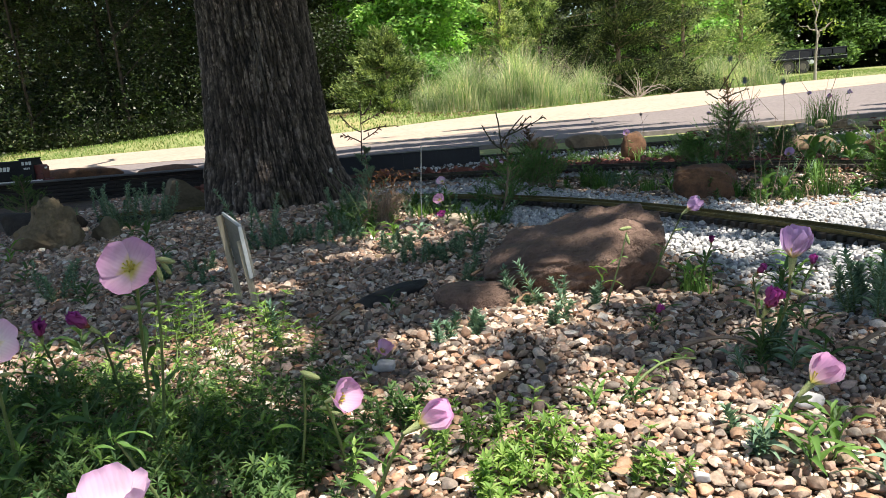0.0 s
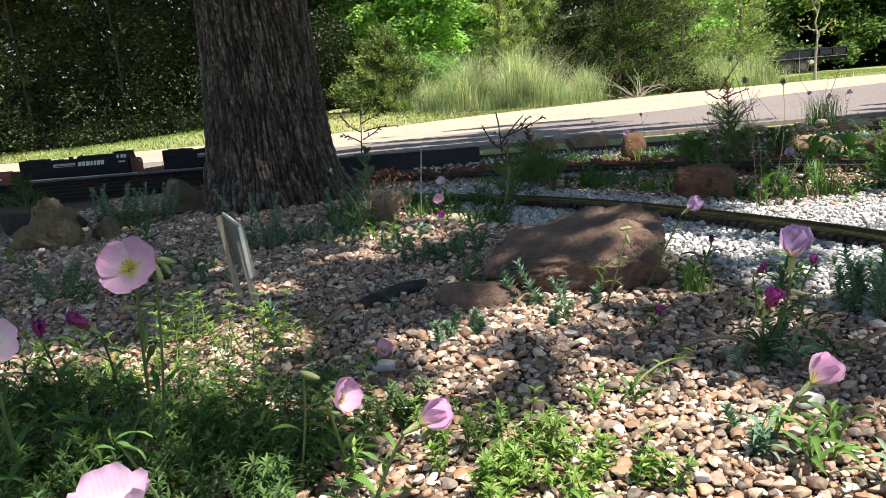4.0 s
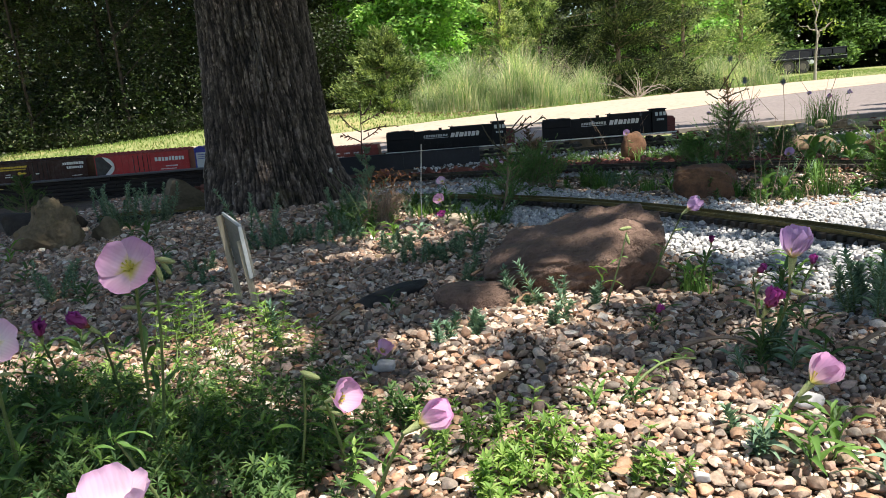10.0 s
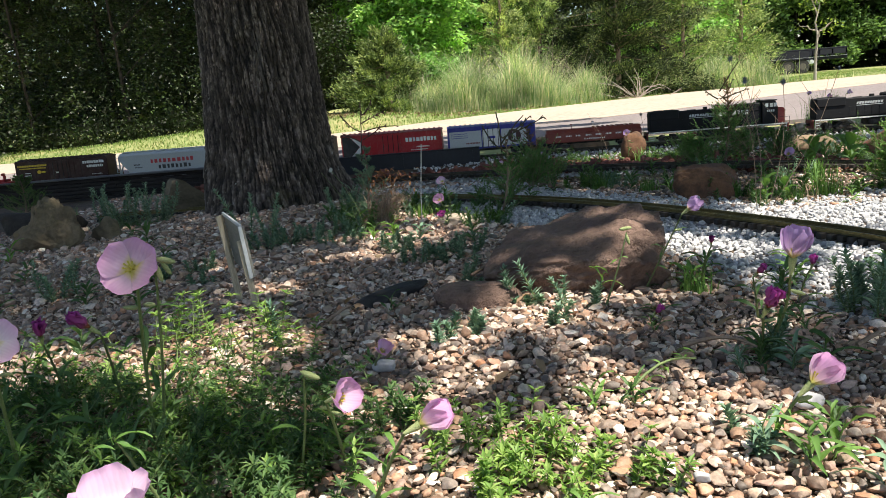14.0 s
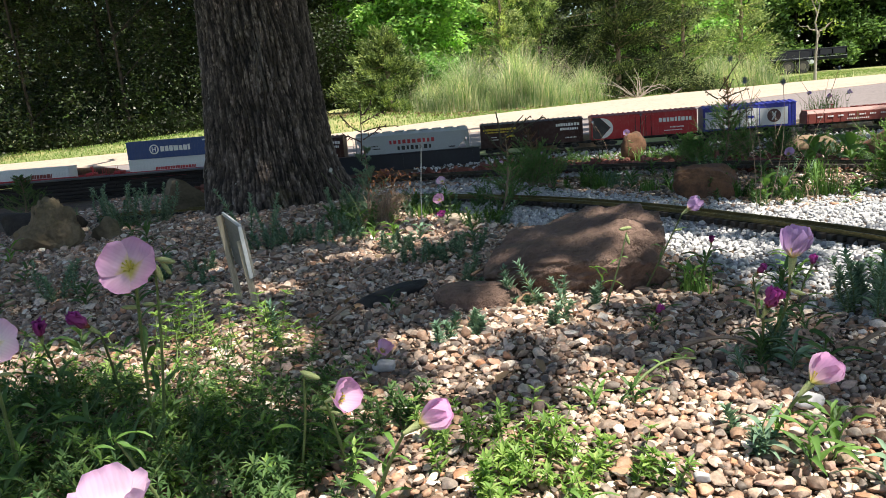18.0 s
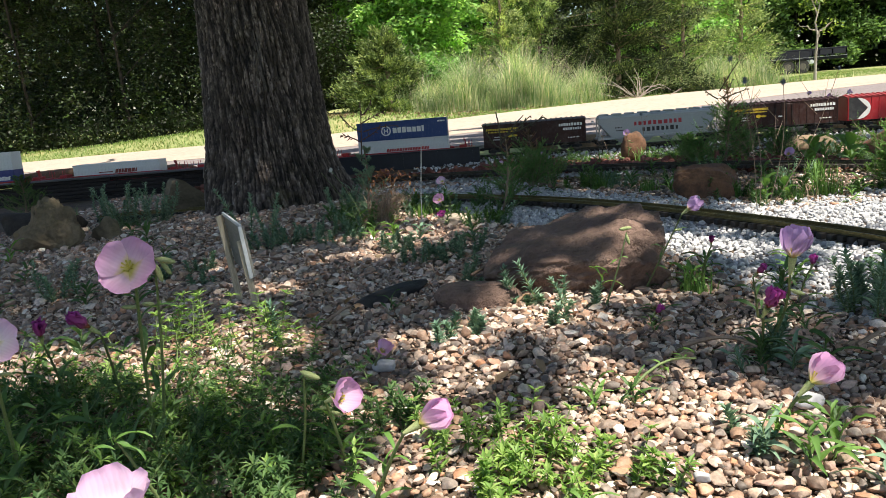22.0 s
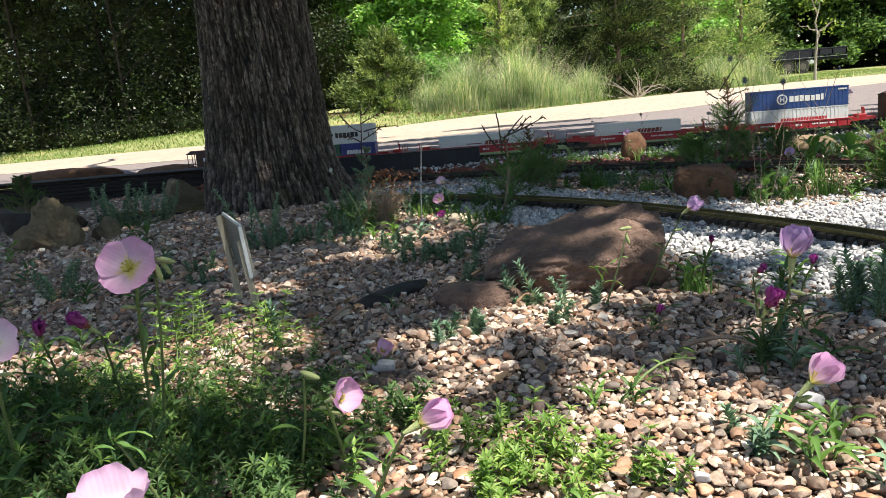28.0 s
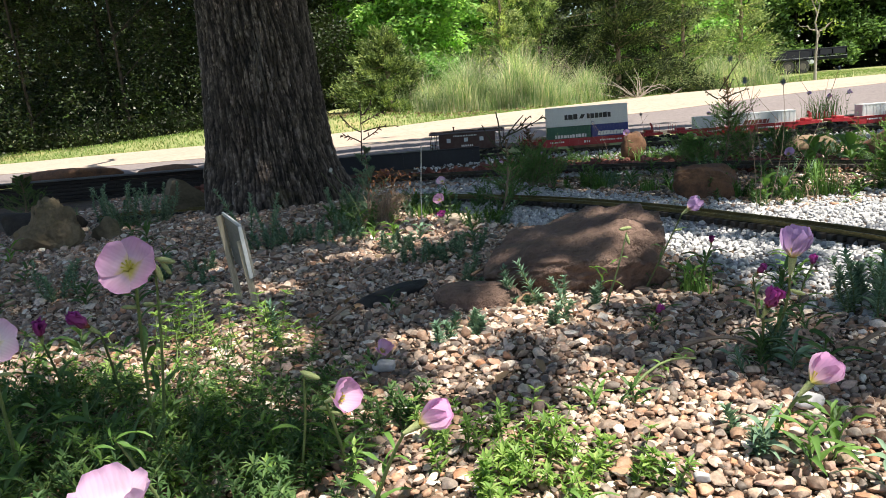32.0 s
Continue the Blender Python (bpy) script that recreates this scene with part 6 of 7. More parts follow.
def primrose(base, head, way, size, opening, kind="pink", leaves=7, leaf=0.045, label="", spin=0.3, bend=(0, 0, 0.02), buds=1, sway=0.0, tone="green", stem_r=0.0016):
    """Evening primrose: one stem, narrow leaves, nodding buds and a flower."""
    base = (base[0], base[1], float(land(base[0], base[1])) - 0.004)
    plant = tagged(empty("primrose", pose(*base)), label or "pink evening primrose in flower with narrow green leaves", "flower", "primroses")
    inv = np.array(base)
    w = np.array(Vector(way).normalized())
    foot = np.array(head) - w * size * 0.48
    pts = curve_pts(base, foot, bend)
    piece("stem", *tube_np(np.array(pts) - inv, np.linspace(stem_r * 1.3, stem_r * 0.8, 7), 6), M_STEM, plant, smooth=True)
    for k in range(leaves):
        t = 0.05 + 0.8 * k / max(1, leaves)
        p = pts[int(t * 6)] + (pts[min(6, int(t * 6) + 1)] - pts[int(t * 6)]) * (t * 6 % 1)
        a = k * 2.4 + random.uniform(-0.4, 0.4)
        put_leaf(plant, p, (math.cos(a), math.sin(a), random.uniform(0.2, 0.9)), leaf * random.uniform(0.6, 1.1) * (1.1 - 0.5 * t), tone, random.uniform(-0.4, 0.4))
    for k in range(buds):
        t = 0.9 - 0.1 * k
        p = np.array(pts[5]) + np.array([random.uniform(-0.003, 0.003)] * 3)
        d = Vector((0.9 - 1.6 * (k % 2), random.uniform(-0.5, 0.1), random.uniform(-0.5, 0.3)))
        b = new("bud", BUD_MESH)
        b.parent = plant
        s = size * 0.075
        b.matrix_local = plant.matrix_world.inverted() @ aim(Vector(p) + d.normalized() * s * 3.4, d) @ Matrix.Scale(s, 4)
    bloom(plant, head, way, size, opening, kind, spin)
    if sway:
        SWAY.append((plant, pose(*base), sway, 1))
    return plant


primrose((-0.335, 0.80), (-0.272, 0.655, 0.238), (0.15, -0.9, 0.42), 0.031, 64, "open", 9, 0.055, "large open pink evening primrose with a yellow throat and green buds", 0.95, (-0.01, 0.02, 0.0), 2, 0.7, "deep", 0.0018)
primrose((-0.20, 0.60), (-0.247, 0.50, 0.086), (0.05, -0.15, 1.0), 0.042, 50, "pale", 6, 0.05, "pale pink evening primrose opened to the sun, close to the ground", 0.2, (0.0, 0.02, -0.01), 1, 0.3, "deep", 0.0018)
primrose((-0.085, 0.655), (-0.033, 0.622, 0.087), (0.75, 0.0, 0.38), 0.032, 24, "pink", 7, 0.05, "half-closed pink evening primrose leaning over the gravel", 0.5, (0.0, 0, 0.005), 0, 0.5, "green", 0.0017)
primrose((-0.115, 0.735), (-0.110, 0.665, 0.100), (0.62, -0.42, 0.30), 0.027, 46, "pink", 8, 0.05, "pink evening primrose with parted petals, a bud beside it", 0.55, (0, 0, 0.005), 2, 0.3, "green", 0.0016)
primrose((0.300, 0.695), (0.326, 0.662, 0.078), (0.62, -0.1, 0.70), 0.033, 27, "pink", 9, 0.036, "cup-shaped pink evening primrose above grey-green leaves", 0.7, (0, 0, 0.004), 1, 0.6, "green", 0.0018)
primrose((0.42, 0.99), (0.373, 0.80, 0.163), (0.12, -0.05, 1.0), 0.036, 36, "lilac", 8, 0.055, "cup-shaped lilac-pink evening primrose seen from the side", 0.9, (0.01, 0.0, 0), 1, 0.2, "deep", 0.0017)
primrose((0.35, 1.32), (0.392, 1.20, 0.158), (0.5, -0.3, 0.5), 0.026, 40, "lilac", 6, 0.04, "small lilac-pink evening primrose beside the boulder", 0.2, (0.0, 0, 0.0), 1, 0.0, "deep", 0.0013)
primrose((-0.44, 0.72), (-0.372, 0.60, 0.195), (0.6, -0.7, 0.4), 0.026, 66, "pale", 8, 0.055, "whitish pink evening primrose at the edge of the bed", 0.6, (0, 0, 0), 1, 0.3, "deep", 0.0017)
for b, h, s, lab in (((-0.43, 0.95), (-0.361, 0.75, 0.163), 0.025, 1), ((-0.50, 0.95), (-0.412, 0.75, 0.158), 0.022, 2), ((0.41, 0.96), (0.367, 0.85, 0.094), 0.030, 3), ((0.47, 1.12), (0.418, 1.0, 0.097), 0.017, 4), ((0.56, 1.18), (0.517, 1.05, 0.09), 0.018, 5), ((0.34, 1.18), (0.308, 1.1, 0.022), 0.017, 6), ((0.45, 1.32), (0.40, 1.12, 0.118), 0.014, 7)):
    primrose(b, h, (random.uniform(-0.5, 0.5), -0.3, 0.5), s, 28, "wilt", 6, 0.045, "wilted magenta evening primrose on a leafy stem", lab, (0, 0, 0.01), 1, 0.0, "deep", 0.0014)
primrose((-0.11, 1.02), (-0.092, 0.955, 0.043), (0.35, -0.25, 0.6), 0.021, 48, "pink", 3, 0.03, "pale pink flower lying low on the gravel", 0.4, (0, 0, 0.004), 0)
for (x, y), hz, s, kind in (((0.015, 2.12), 0.135, 0.022, "pale"), ((0.003, 2.1), 0.086, 0.026, "pink"), ((0.004, 2.09), 0.045, 0.024, "wilt"), ((1.02, 2.22), 0.122, 0.026, "lilac"), ((0.876, 3.52), 0.135, 0.028, "lilac"), ((0.50, 3.6), 0.07, 0.02, "lilac"), ((0.30, 3.5), 0.05, 0.02, "pale"), ((1.6, 4.5), 0.15, 0.02, "lilac"), ((2.45, 5.05), 0.2, 0.026, "lilac"), ((2.55, 5.0), 0.17, 0.024, "pale"), ((1.7, 4.4), 0.14, 0.018, "lilac"), ((2.296, 4.5), 0.194, 0.024, "pink"), ((2.411, 4.5), 0.207, 0.028, "pale")):
    primrose((x + 0.01, y + 0.06), (x, y, hz), (random.uniform(-0.5, 0.5), -0.6, 0.5), s, 48, kind, 6, 0.04, "small evening primrose beside the tracks", random.random(), (0.01, 0, 0), 1, 0.0, "deep", 0.0012)


# drooping buds and young shoots
def shoot(base, top, label, buds=(), leaves=(), r=0.0014):
    """A bare flower stem with hanging buds and a few leaves: (place, way, size)."""
    z = float(land(base[0], base[1]))
    plant = tagged(empty("primrose", pose(base[0], base[1], z)), label, "flower", "primroses")
    o = np.array([base[0], base[1], z])
    piece("stem", *tube_np(np.array(curve_pts((base[0], base[1], z - 0.004), top, (0.004, 0, 0.004))) - o, np.linspace(r * 1.3, r * 0.7, 7), 6), M_STEM, plant, smooth=True)
    for p, d, s in buds:
        b = new("bud", BUD_MESH)
        b.parent = plant
        b.matrix_local = plant.matrix_world.inverted() @ aim(Vector(p), Vector(d)) @ Matrix.Scale(s, 4)
    for p, d, s in leaves:
        put_leaf(plant, p, d, s, "green", random.uniform(-0.5, 0.5))


shoot((-0.33, 0.80), (-0.252, 0.66, 0.246), "leaning primrose stem with pale green drooping buds", [((-0.241, 0.655, 0.243), (0.9, 0, -0.25), 0.0028), ((-0.247, 0.652, 0.233), (0.25, 0, -1), 0.0026), ((-0.243, 0.66, 0.235), (0.5, 0.2, -0.9), 0.0022)])
shoot((-0.24, 0.60), (-0.262, 0.55, 0.128), "young primrose shoot with narrow leaves", [], [((-0.262, 0.55, 0.125), (0.9, 0, 0.15), 0.03), ((-0.262, 0.55, 0.125), (0.7, -0.1, -0.5), 0.028), ((-0.262, 0.55, 0.122), (0.1, 0, 1.0), 0.018), ((-0.262, 0.55, 0.118), (-0.9, 0, 0.2), 0.02)])
shoot((0.255, 1.215), (0.296, 1.21, 0.128), "primrose stem with a yellow-green drooping bud beside the boulder", [((0.299, 1.23, 0.130), (1, 0, 0.1), 0.0032), ((0.302, 1.23, 0.112), (0.3, 0, -1), 0.0030)], [((0.275, 1.24, 0.07), (0.9, -0.2, 0.3), 0.03), ((0.27, 1.242, 0.055), (-0.9, -0.3, 0.5), 0.035), ((0.262, 1.245, 0.04), (-0.8, -0.3, 0.9), 0.04), ((0.26, 1.245, 0.035), (0.8, -0.3, 0.2), 0.035), ((0.26, 1.245, 0.03), (0.2, -0.3, 0.9), 0.03)])
shoot((-0.165, 0.72), (-0.135, 0.66, 0.125), "primrose stem with one drooping bud", [((-0.128, 0.655, 0.128), (0.8, -0.2, -0.3), 0.003)], [((-0.15, 0.69, 0.06), (-0.8, -0.3, 0.4), 0.03)])
trail = tagged(empty("trailing_stem", pose(0.182, 0.80, 0.016)), "pale trailing weed stem lying across the gravel", "plant")
piece("stem", *tube_np(curve_pts((0, 0, 0), (0.105, 0.062, 0.02), (0, 0, 0.018)), np.linspace(0.002, 0.0012, 7), 6), M_STEM, trail, smooth=True)
for t in (0.1, 0.35, 0.6, 0.85, 1.0):
    for q in range(3):
        a = random.uniform(0, 6.28)
        put_leaf(trail, (0.182 + 0.105 * t, 0.80 + 0.062 * t, 0.022 + 0.02 * t), (math.cos(a), math.sin(a), random.uniform(0.1, 0.9)), random.uniform(0.014, 0.024), "green", 0)
for k in range(22):
    x, y = random.uniform(-0.75, 0.6), random.uniform(0.7, 1.9)
    if abs(x) > 0.6 * y or x > float(white_edge(y)):
        continue
    dl = tagged(new("dry_leaf", mesh_np("dry_leaf", *leaf_shape(random.uniform(0.35, 0.6), 0.06, -0.2), M_BROWNLEAF, True)), "curled dry brown leaf on the gravel", "leaf", "fallen leaves")
    dl.matrix_world = pose(x, y, float(land(x, y)) + 0.017, random.uniform(-25, 25), random.uniform(-25, 25), random.uniform(0, 360)) @ Matrix.Scale(random.uniform(0.018, 0.032), 4)


def sprig(base, tip, rows, whorl, length, width, rise=0.6, start_at=0.12, sag=(0, 0, 0), taper=0.5, shuffle=0.25, loose=0.4):
    """A stem with whorls of small leaves: points of the stem and leaf arrays."""
    pts = np.array(curve_pts(base, tip, sag, 8))
    t = np.repeat(np.linspace(start_at, 1.0, rows), whorl)
    n = len(t)
    t2 = np.clip(t + rng.normal(0, loose / rows, n), 0, 1)
    p = np.stack([np.interp(t2 * 7, np.arange(8), pts[:, k]) for k in range(3)], -1)
    axis = unit(pts[-1] - pts[0])
    a = np.tile(np.arange(whorl) * 2 * np.pi / whorl, rows) + np.repeat(np.arange(rows) * 0.7, whorl) + rng.normal(0, shuffle, n)
    x = unit(np.cross(axis, np.array([0.31, 0.92, 0.22])))
    y = np.cross(axis, x)
    d = np.cos(a)[:, None] * x + np.sin(a)[:, None] * y + axis * (rise * (0.7 + 0.9 * t2))[:, None] + rng.normal(0, 0.12, (n, 3))
    size = length * (1 - taper * t2) * rng.uniform(0.7, 1.2, n)
    return pts, leaf_np(p, d, size, np.full(n, width) * rng.uniform(0.8, 1.2, n))


def tuft(name, base, stems, height, spread, label, category, material, stem_mat=None, rows=9, whorl=6, length=0.010, width=0.0028, rise=0.5, lean=0.5, stem_r=0.0009, taper=0.4, start_at=0.12, group="", loose=0.4):
    """A plant of several leafy stems from one foot."""
    x, y = base
    z = float(land(x, y)) - 0.003
    plant = tagged(empty(name, pose(x, y, z)), label, category, group)
    chunks = []
    for k in range(stems):
        a = random.uniform(0, 6.28)
        r = spread * math.sqrt(random.random())
        b = np.array([math.cos(a) * r, math.sin(a) * r, 0.0])
        h = height * random.uniform(0.6, 1.15)
        a2 = a + random.uniform(-0.8, 0.8)
        tip = b + np.array([math.cos(a2) * h * lean * random.uniform(0.2, 1.0), math.sin(a2) * h * lean * random.uniform(0.2, 1.0), h])
        pts, lv = sprig(b, tip, rows, whorl, length, width, rise, start_at, (random.uniform(-0.1, 0.1) * h, random.uniform(-0.1, 0.1) * h, 0), taper, 0.25, loose)
        piece("stem", *tube_np(pts, np.linspace(stem_r * 1.2, stem_r * 0.6, 8), 5), stem_mat or M_STEM, plant)
        chunks.append(lv)
    piece("foliage", *merge(chunks), material, plant)
    return plant


# bedstraw mat in the near corner of the bed; sun and shade are put into its two greens
for k in range(120):
    x, y = random.uniform(-0.66, -0.12), random.uniform(0.60, 1.04)
    if abs(x) > 0.62 * y + 0.08 or (x > -0.2 and y > 0.9) or (y > 0.9 and k % 2):
        continue
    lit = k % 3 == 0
    tuft("bedstraw", (x, y), 8, random.uniform(0.03, 0.075), 0.06, "low mat of whorled bedstraw in its lit green" if lit else "low mat of whorled bedstraw in its shaded green", "plant", M_BEDSTRAW_LIT if lit else M_DEEP, None, 4, 7, random.uniform(0.012, 0.017), 0.0038, 0.28, 1.0, 0.0007, 0.15, 0.3, group="bedstraw mat", loose=0.05)
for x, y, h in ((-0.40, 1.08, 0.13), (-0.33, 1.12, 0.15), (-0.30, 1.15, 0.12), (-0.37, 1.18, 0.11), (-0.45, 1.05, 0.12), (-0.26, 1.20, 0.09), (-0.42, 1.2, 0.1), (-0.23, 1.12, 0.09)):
    tuft("bedstraw", (x, y), 3, h * 0.75, 0.035, "tall bedstraw stems with starry whorls, in the lit green", "plant", M_BEDSTRAW_LIT, None, 5, 8, 0.017, 0.0038, 0.22, 0.5, 0.0010, 0.1, 0.3, group="bedstraw mat", loose=0.05)
# m picks the lit green or the shaded one
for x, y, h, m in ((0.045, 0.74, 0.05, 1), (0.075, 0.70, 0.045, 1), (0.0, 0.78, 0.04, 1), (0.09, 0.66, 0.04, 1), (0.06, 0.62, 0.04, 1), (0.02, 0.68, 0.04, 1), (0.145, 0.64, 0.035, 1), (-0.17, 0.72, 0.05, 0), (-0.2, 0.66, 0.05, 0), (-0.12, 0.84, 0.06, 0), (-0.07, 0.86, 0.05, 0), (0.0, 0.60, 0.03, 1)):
    tuft("bedstraw", (x, y), 8, h, 0.045, "patch of low bedstraw in its lit green on the gravel" if m else "low patch of bedstraw in its shaded green on the gravel", "plant", M_BEDSTRAW_LIT if m else M_DEEP, None, 4, 7, 0.0145, 0.0042, 0.35, 0.8, 0.0009, 0.2, 0.3, group="bedstraw mat", loose=0.06)

# broad dark leaves under the primroses in the corner
for x, y in ((-0.45, 0.86), (-0.52, 0.9), (-0.38, 0.78), (-0.30, 0.70), (-0.46, 0.72), (-0.56, 1.0), (-0.36, 0.9), (-0.40, 0.64)):
    z = float(land(x, y))
    plant = tagged(empty("leafy_weed", pose(x, y, z)), "broad dark green leafy weed among the bedstraw", "plant", "leafy weeds")
    for k in range(9):
        a = random.uniform(0, 6.28)
        put_leaf(plant, (x + random.uniform(-0.02, 0.02), y + random.uniform(-0.02, 0.02), z + random.uniform(0, 0.06)), (math.cos(a), math.sin(a), random.uniform(0.1, 1.0)), random.uniform(0.03, 0.055), "deep", random.uniform(-0.5, 0.5))

# narrow-leaved weeds and seedlings on the gravel
for x, y, n, size, tone in ((0.155, 0.80, 9, 0.034, "green"), (0.20, 0.80, 9, 0.03, "deep"), (0.39, 0.92, 20, 0.04, "deep"), (0.36, 0.90, 16, 0.036, "grey"), (0.42, 0.90, 18, 0.04, "grey"), (0.29, 0.67, 11, 0.04, "grey"), (0.32, 0.645, 10, 0.045, "green"), (0.345, 0.66, 8, 0.05, "green"), (0.36, 0.70, 8, 0.04, "deep"),
                          (0.62, 1.05, 12, 0.06, "grey"), (0.45, 0.86, 8, 0.05, "deep"), (0.42, 1.30, 14, 0.045, "green"), (0.47, 1.36, 12, 0.045, "deep"), (0.20, 1.38, 12, 0.045, "grey"), (0.25, 1.36, 12, 0.05, "green"), (0.16, 1.40, 9, 0.04, "green"), (0.29, 1.40, 9, 0.05, "deep"),
                          (-0.12, 2.0, 14, 0.05, "green"), (-0.06, 1.95, 12, 0.05, "grey"), (-0.18, 1.98, 10, 0.05, "green"), (0.08, 1.9, 12, 0.045, "deep"), (-0.62, 1.5, 10, 0.05, "deep"), (-0.75, 1.55, 12, 0.05, "deep"), (-0.6, 1.2, 10, 0.05, "deep"), (0.36, 0.60, 9, 0.045, "grey"), (0.10, 0.585, 8, 0.035, "green"), (-0.10, 1.30, 6, 0.03, "deep"),
                          (1.0, 2.3, 14, 0.06, "green"), (1.08, 2.25, 14, 0.06, "deep"), (1.16, 2.35, 12, 0.07, "green"), (0.75, 2.45, 10, 0.05, "green"), (0.66, 2.62, 12, 0.06, "deep"), (1.3, 2.72, 12, 0.09, "green"), (1.12, 2.62, 14, 0.08, "deep"), (0.9, 2.7, 14, 0.07, "deep"), (1.38, 2.2, 12, 0.05, "grey"), (1.28, 2.14, 12, 0.05, "grey"), (1.2, 2.16, 10, 0.05, "green"), (0.55, 2.85, 12, 0.06, "deep"), (0.12, 2.42, 14, 0.06, "deep"), (0.02, 2.5, 12, 0.05, "green"), (0.3, 2.5, 12, 0.05, "deep"),
                          (0.62, 3.05, 14, 0.08, "deep"), (0.82, 2.92, 14, 0.08, "deep"), (1.05, 3.1, 14, 0.09, "green"), (1.3, 3.3, 14, 0.09, "deep"), (1.5, 2.95, 14, 0.09, "green"), (1.42, 2.6, 14, 0.08, "deep"), (1.22, 2.9, 14, 0.09, "deep"), (0.7, 3.35, 12, 0.08, "deep"), (1.0, 3.55, 12, 0.09, "deep"), (0.45, 3.3, 12, 0.07, "deep"), (0.4, 2.65, 12, 0.07, "deep"), (0.85, 2.55, 12, 0.07, "green"), (-0.15, 2.25, 14, 0.07, "green"), (-0.28, 2.2, 14, 0.06, "deep"), (-0.33, 2.28, 12, 0.07, "deep"), (-0.08, 2.4, 12, 0.06, "deep"), (-0.22, 2.12, 12, 0.06, "green"), (-0.95, 2.35, 10, 0.07, "deep"), (-0.85, 2.2, 10, 0.06, "deep"), (-0.7, 1.9, 10, 0.05, "deep"), (-0.98, 1.75, 10, 0.05, "deep"), (-1.2, 2.1, 9, 0.05, "green"), (-0.9, 1.5, 10, 0.05, "deep"), (1.6, 3.2, 14, 0.1, "deep"), (1.75, 2.8, 14, 0.08, "green"), (1.55, 2.3, 12, 0.06, "grey"), (1.1, 2.02, 10, 0.04, "green"), (0.55, 1.22, 12, 0.05, "deep"), (0.6, 1.28, 10, 0.05, "green"), (0.72, 1.2, 12, 0.06, "deep"), (0.5, 1.02, 10, 0.045, "deep"), (0.30, 1.08, 8, 0.03, "deep")):
    size *= 0.72 if y > 2.0 and size > 0.065 else 1.0
    z = float(land(x, y))
    plant = tagged(empty("weed", pose(x, y, z)), {"green": "fresh green narrow-leaved weed on the gravel", "deep": "dark green narrow-leaved weed on the stones", "grey": "grey-green narrow-leaved weed on the stones"}[tone], "plant", "narrow-leaved weeds")
    h = size * 0.9
    top = (random.uniform(-0.3, 0.3) * h, random.uniform(-0.3, 0.3) * h, h)
    piece("stem", *tube_np(curve_pts((0, 0, -0.004), top), np.linspace(0.0014, 0.0007, 7), 5), M_STEM, plant)
    for k in range(n):
        t = k / n
        a = k * 2.4 + random.uniform(-0.5, 0.5)
        put_leaf(plant, (x + top[0] * t, y + top[1] * t, z + h * t), (math.cos(a), math.sin(a), random.uniform(0.15, 1.1)), size * random.uniform(0.55, 1.05), tone, random.uniform(-0.6, 0.6))

# broad-leaved plant by the second track
wide_leaf = mesh_np("leaf", *leaf_shape(0.5, 0.03, 0.3), M_GREEN, True)
for x, y in ((1.36, 2.78), (1.46, 2.72), (0.94, 2.2), (0.99, 2.18)):
    z = float(land(x, y))
    plant = tagged(empty("broadleaf_plant", pose(x, y, z)), "broad-leaved bright green plant beside the track", "plant")
    size = 0.075 if y > 2.5 else 0.045
    piece("stem", *tube_np(curve_pts((0, 0, -0.004), (0.01, 0, size * 1.3)), np.linspace(0.003, 0.0015, 7), 5), M_STEM, plant)
    for k in range(7):
        a = k * 2.1 + random.uniform(-0.4, 0.4)
        o = put_leaf(plant, (x + 0.003 * k / 3, y, z + size * 0.2 * k), (math.cos(a), math.sin(a), random.uniform(0.4, 1.4)), size * random.uniform(0.7, 1.1), "green", random.uniform(-0.4, 0.4))
        o.data = wide_leaf

# thick mixed growth between the tracks
for k in range(110):
    x, y = random.uniform(0.3, 1.95), random.uniform(2.05, 3.75)
    back = float(np.interp(x, [0.45, 0.70, 0.9, 1.2, 2.2], [2.85, 2.32, 2.08, 2.05, 2.1]))
    mid = float(np.interp(x, mid_path[:, 0], mid_path[:, 1]))
    if y < back or abs(y - mid) < 0.09 or abs(x) > 0.62 * y + 0.1:
        continue
    tone = random.choice((M_DEEP, M_DEEP, M_GREEN, M_GREY))
    tuft("ground_cover", (x, y), 7, random.uniform(0.03, 0.075), 0.06, "low green ground cover between the tracks", "plant", tone, None, 8, 5, random.uniform(0.014, 0.022), 0.005, 0.6, 0.6, 0.001, 0.3, group="ground cover")
for k in range(22):
    x, y = random.uniform(-0.30, 0.2), random.uniform(2.12, 2.5)
    tuft("ground_cover", (x, y), 8, random.uniform(0.03, 0.07), 0.05, "low grey-green ground cover beside the trunk", "plant", random.choice((M_DEEP, M_GREY, M_GREEN)), None, 8, 5, random.uniform(0.012, 0.02), 0.0045, 0.6, 0.6, 0.001, 0.3, group="ground cover")

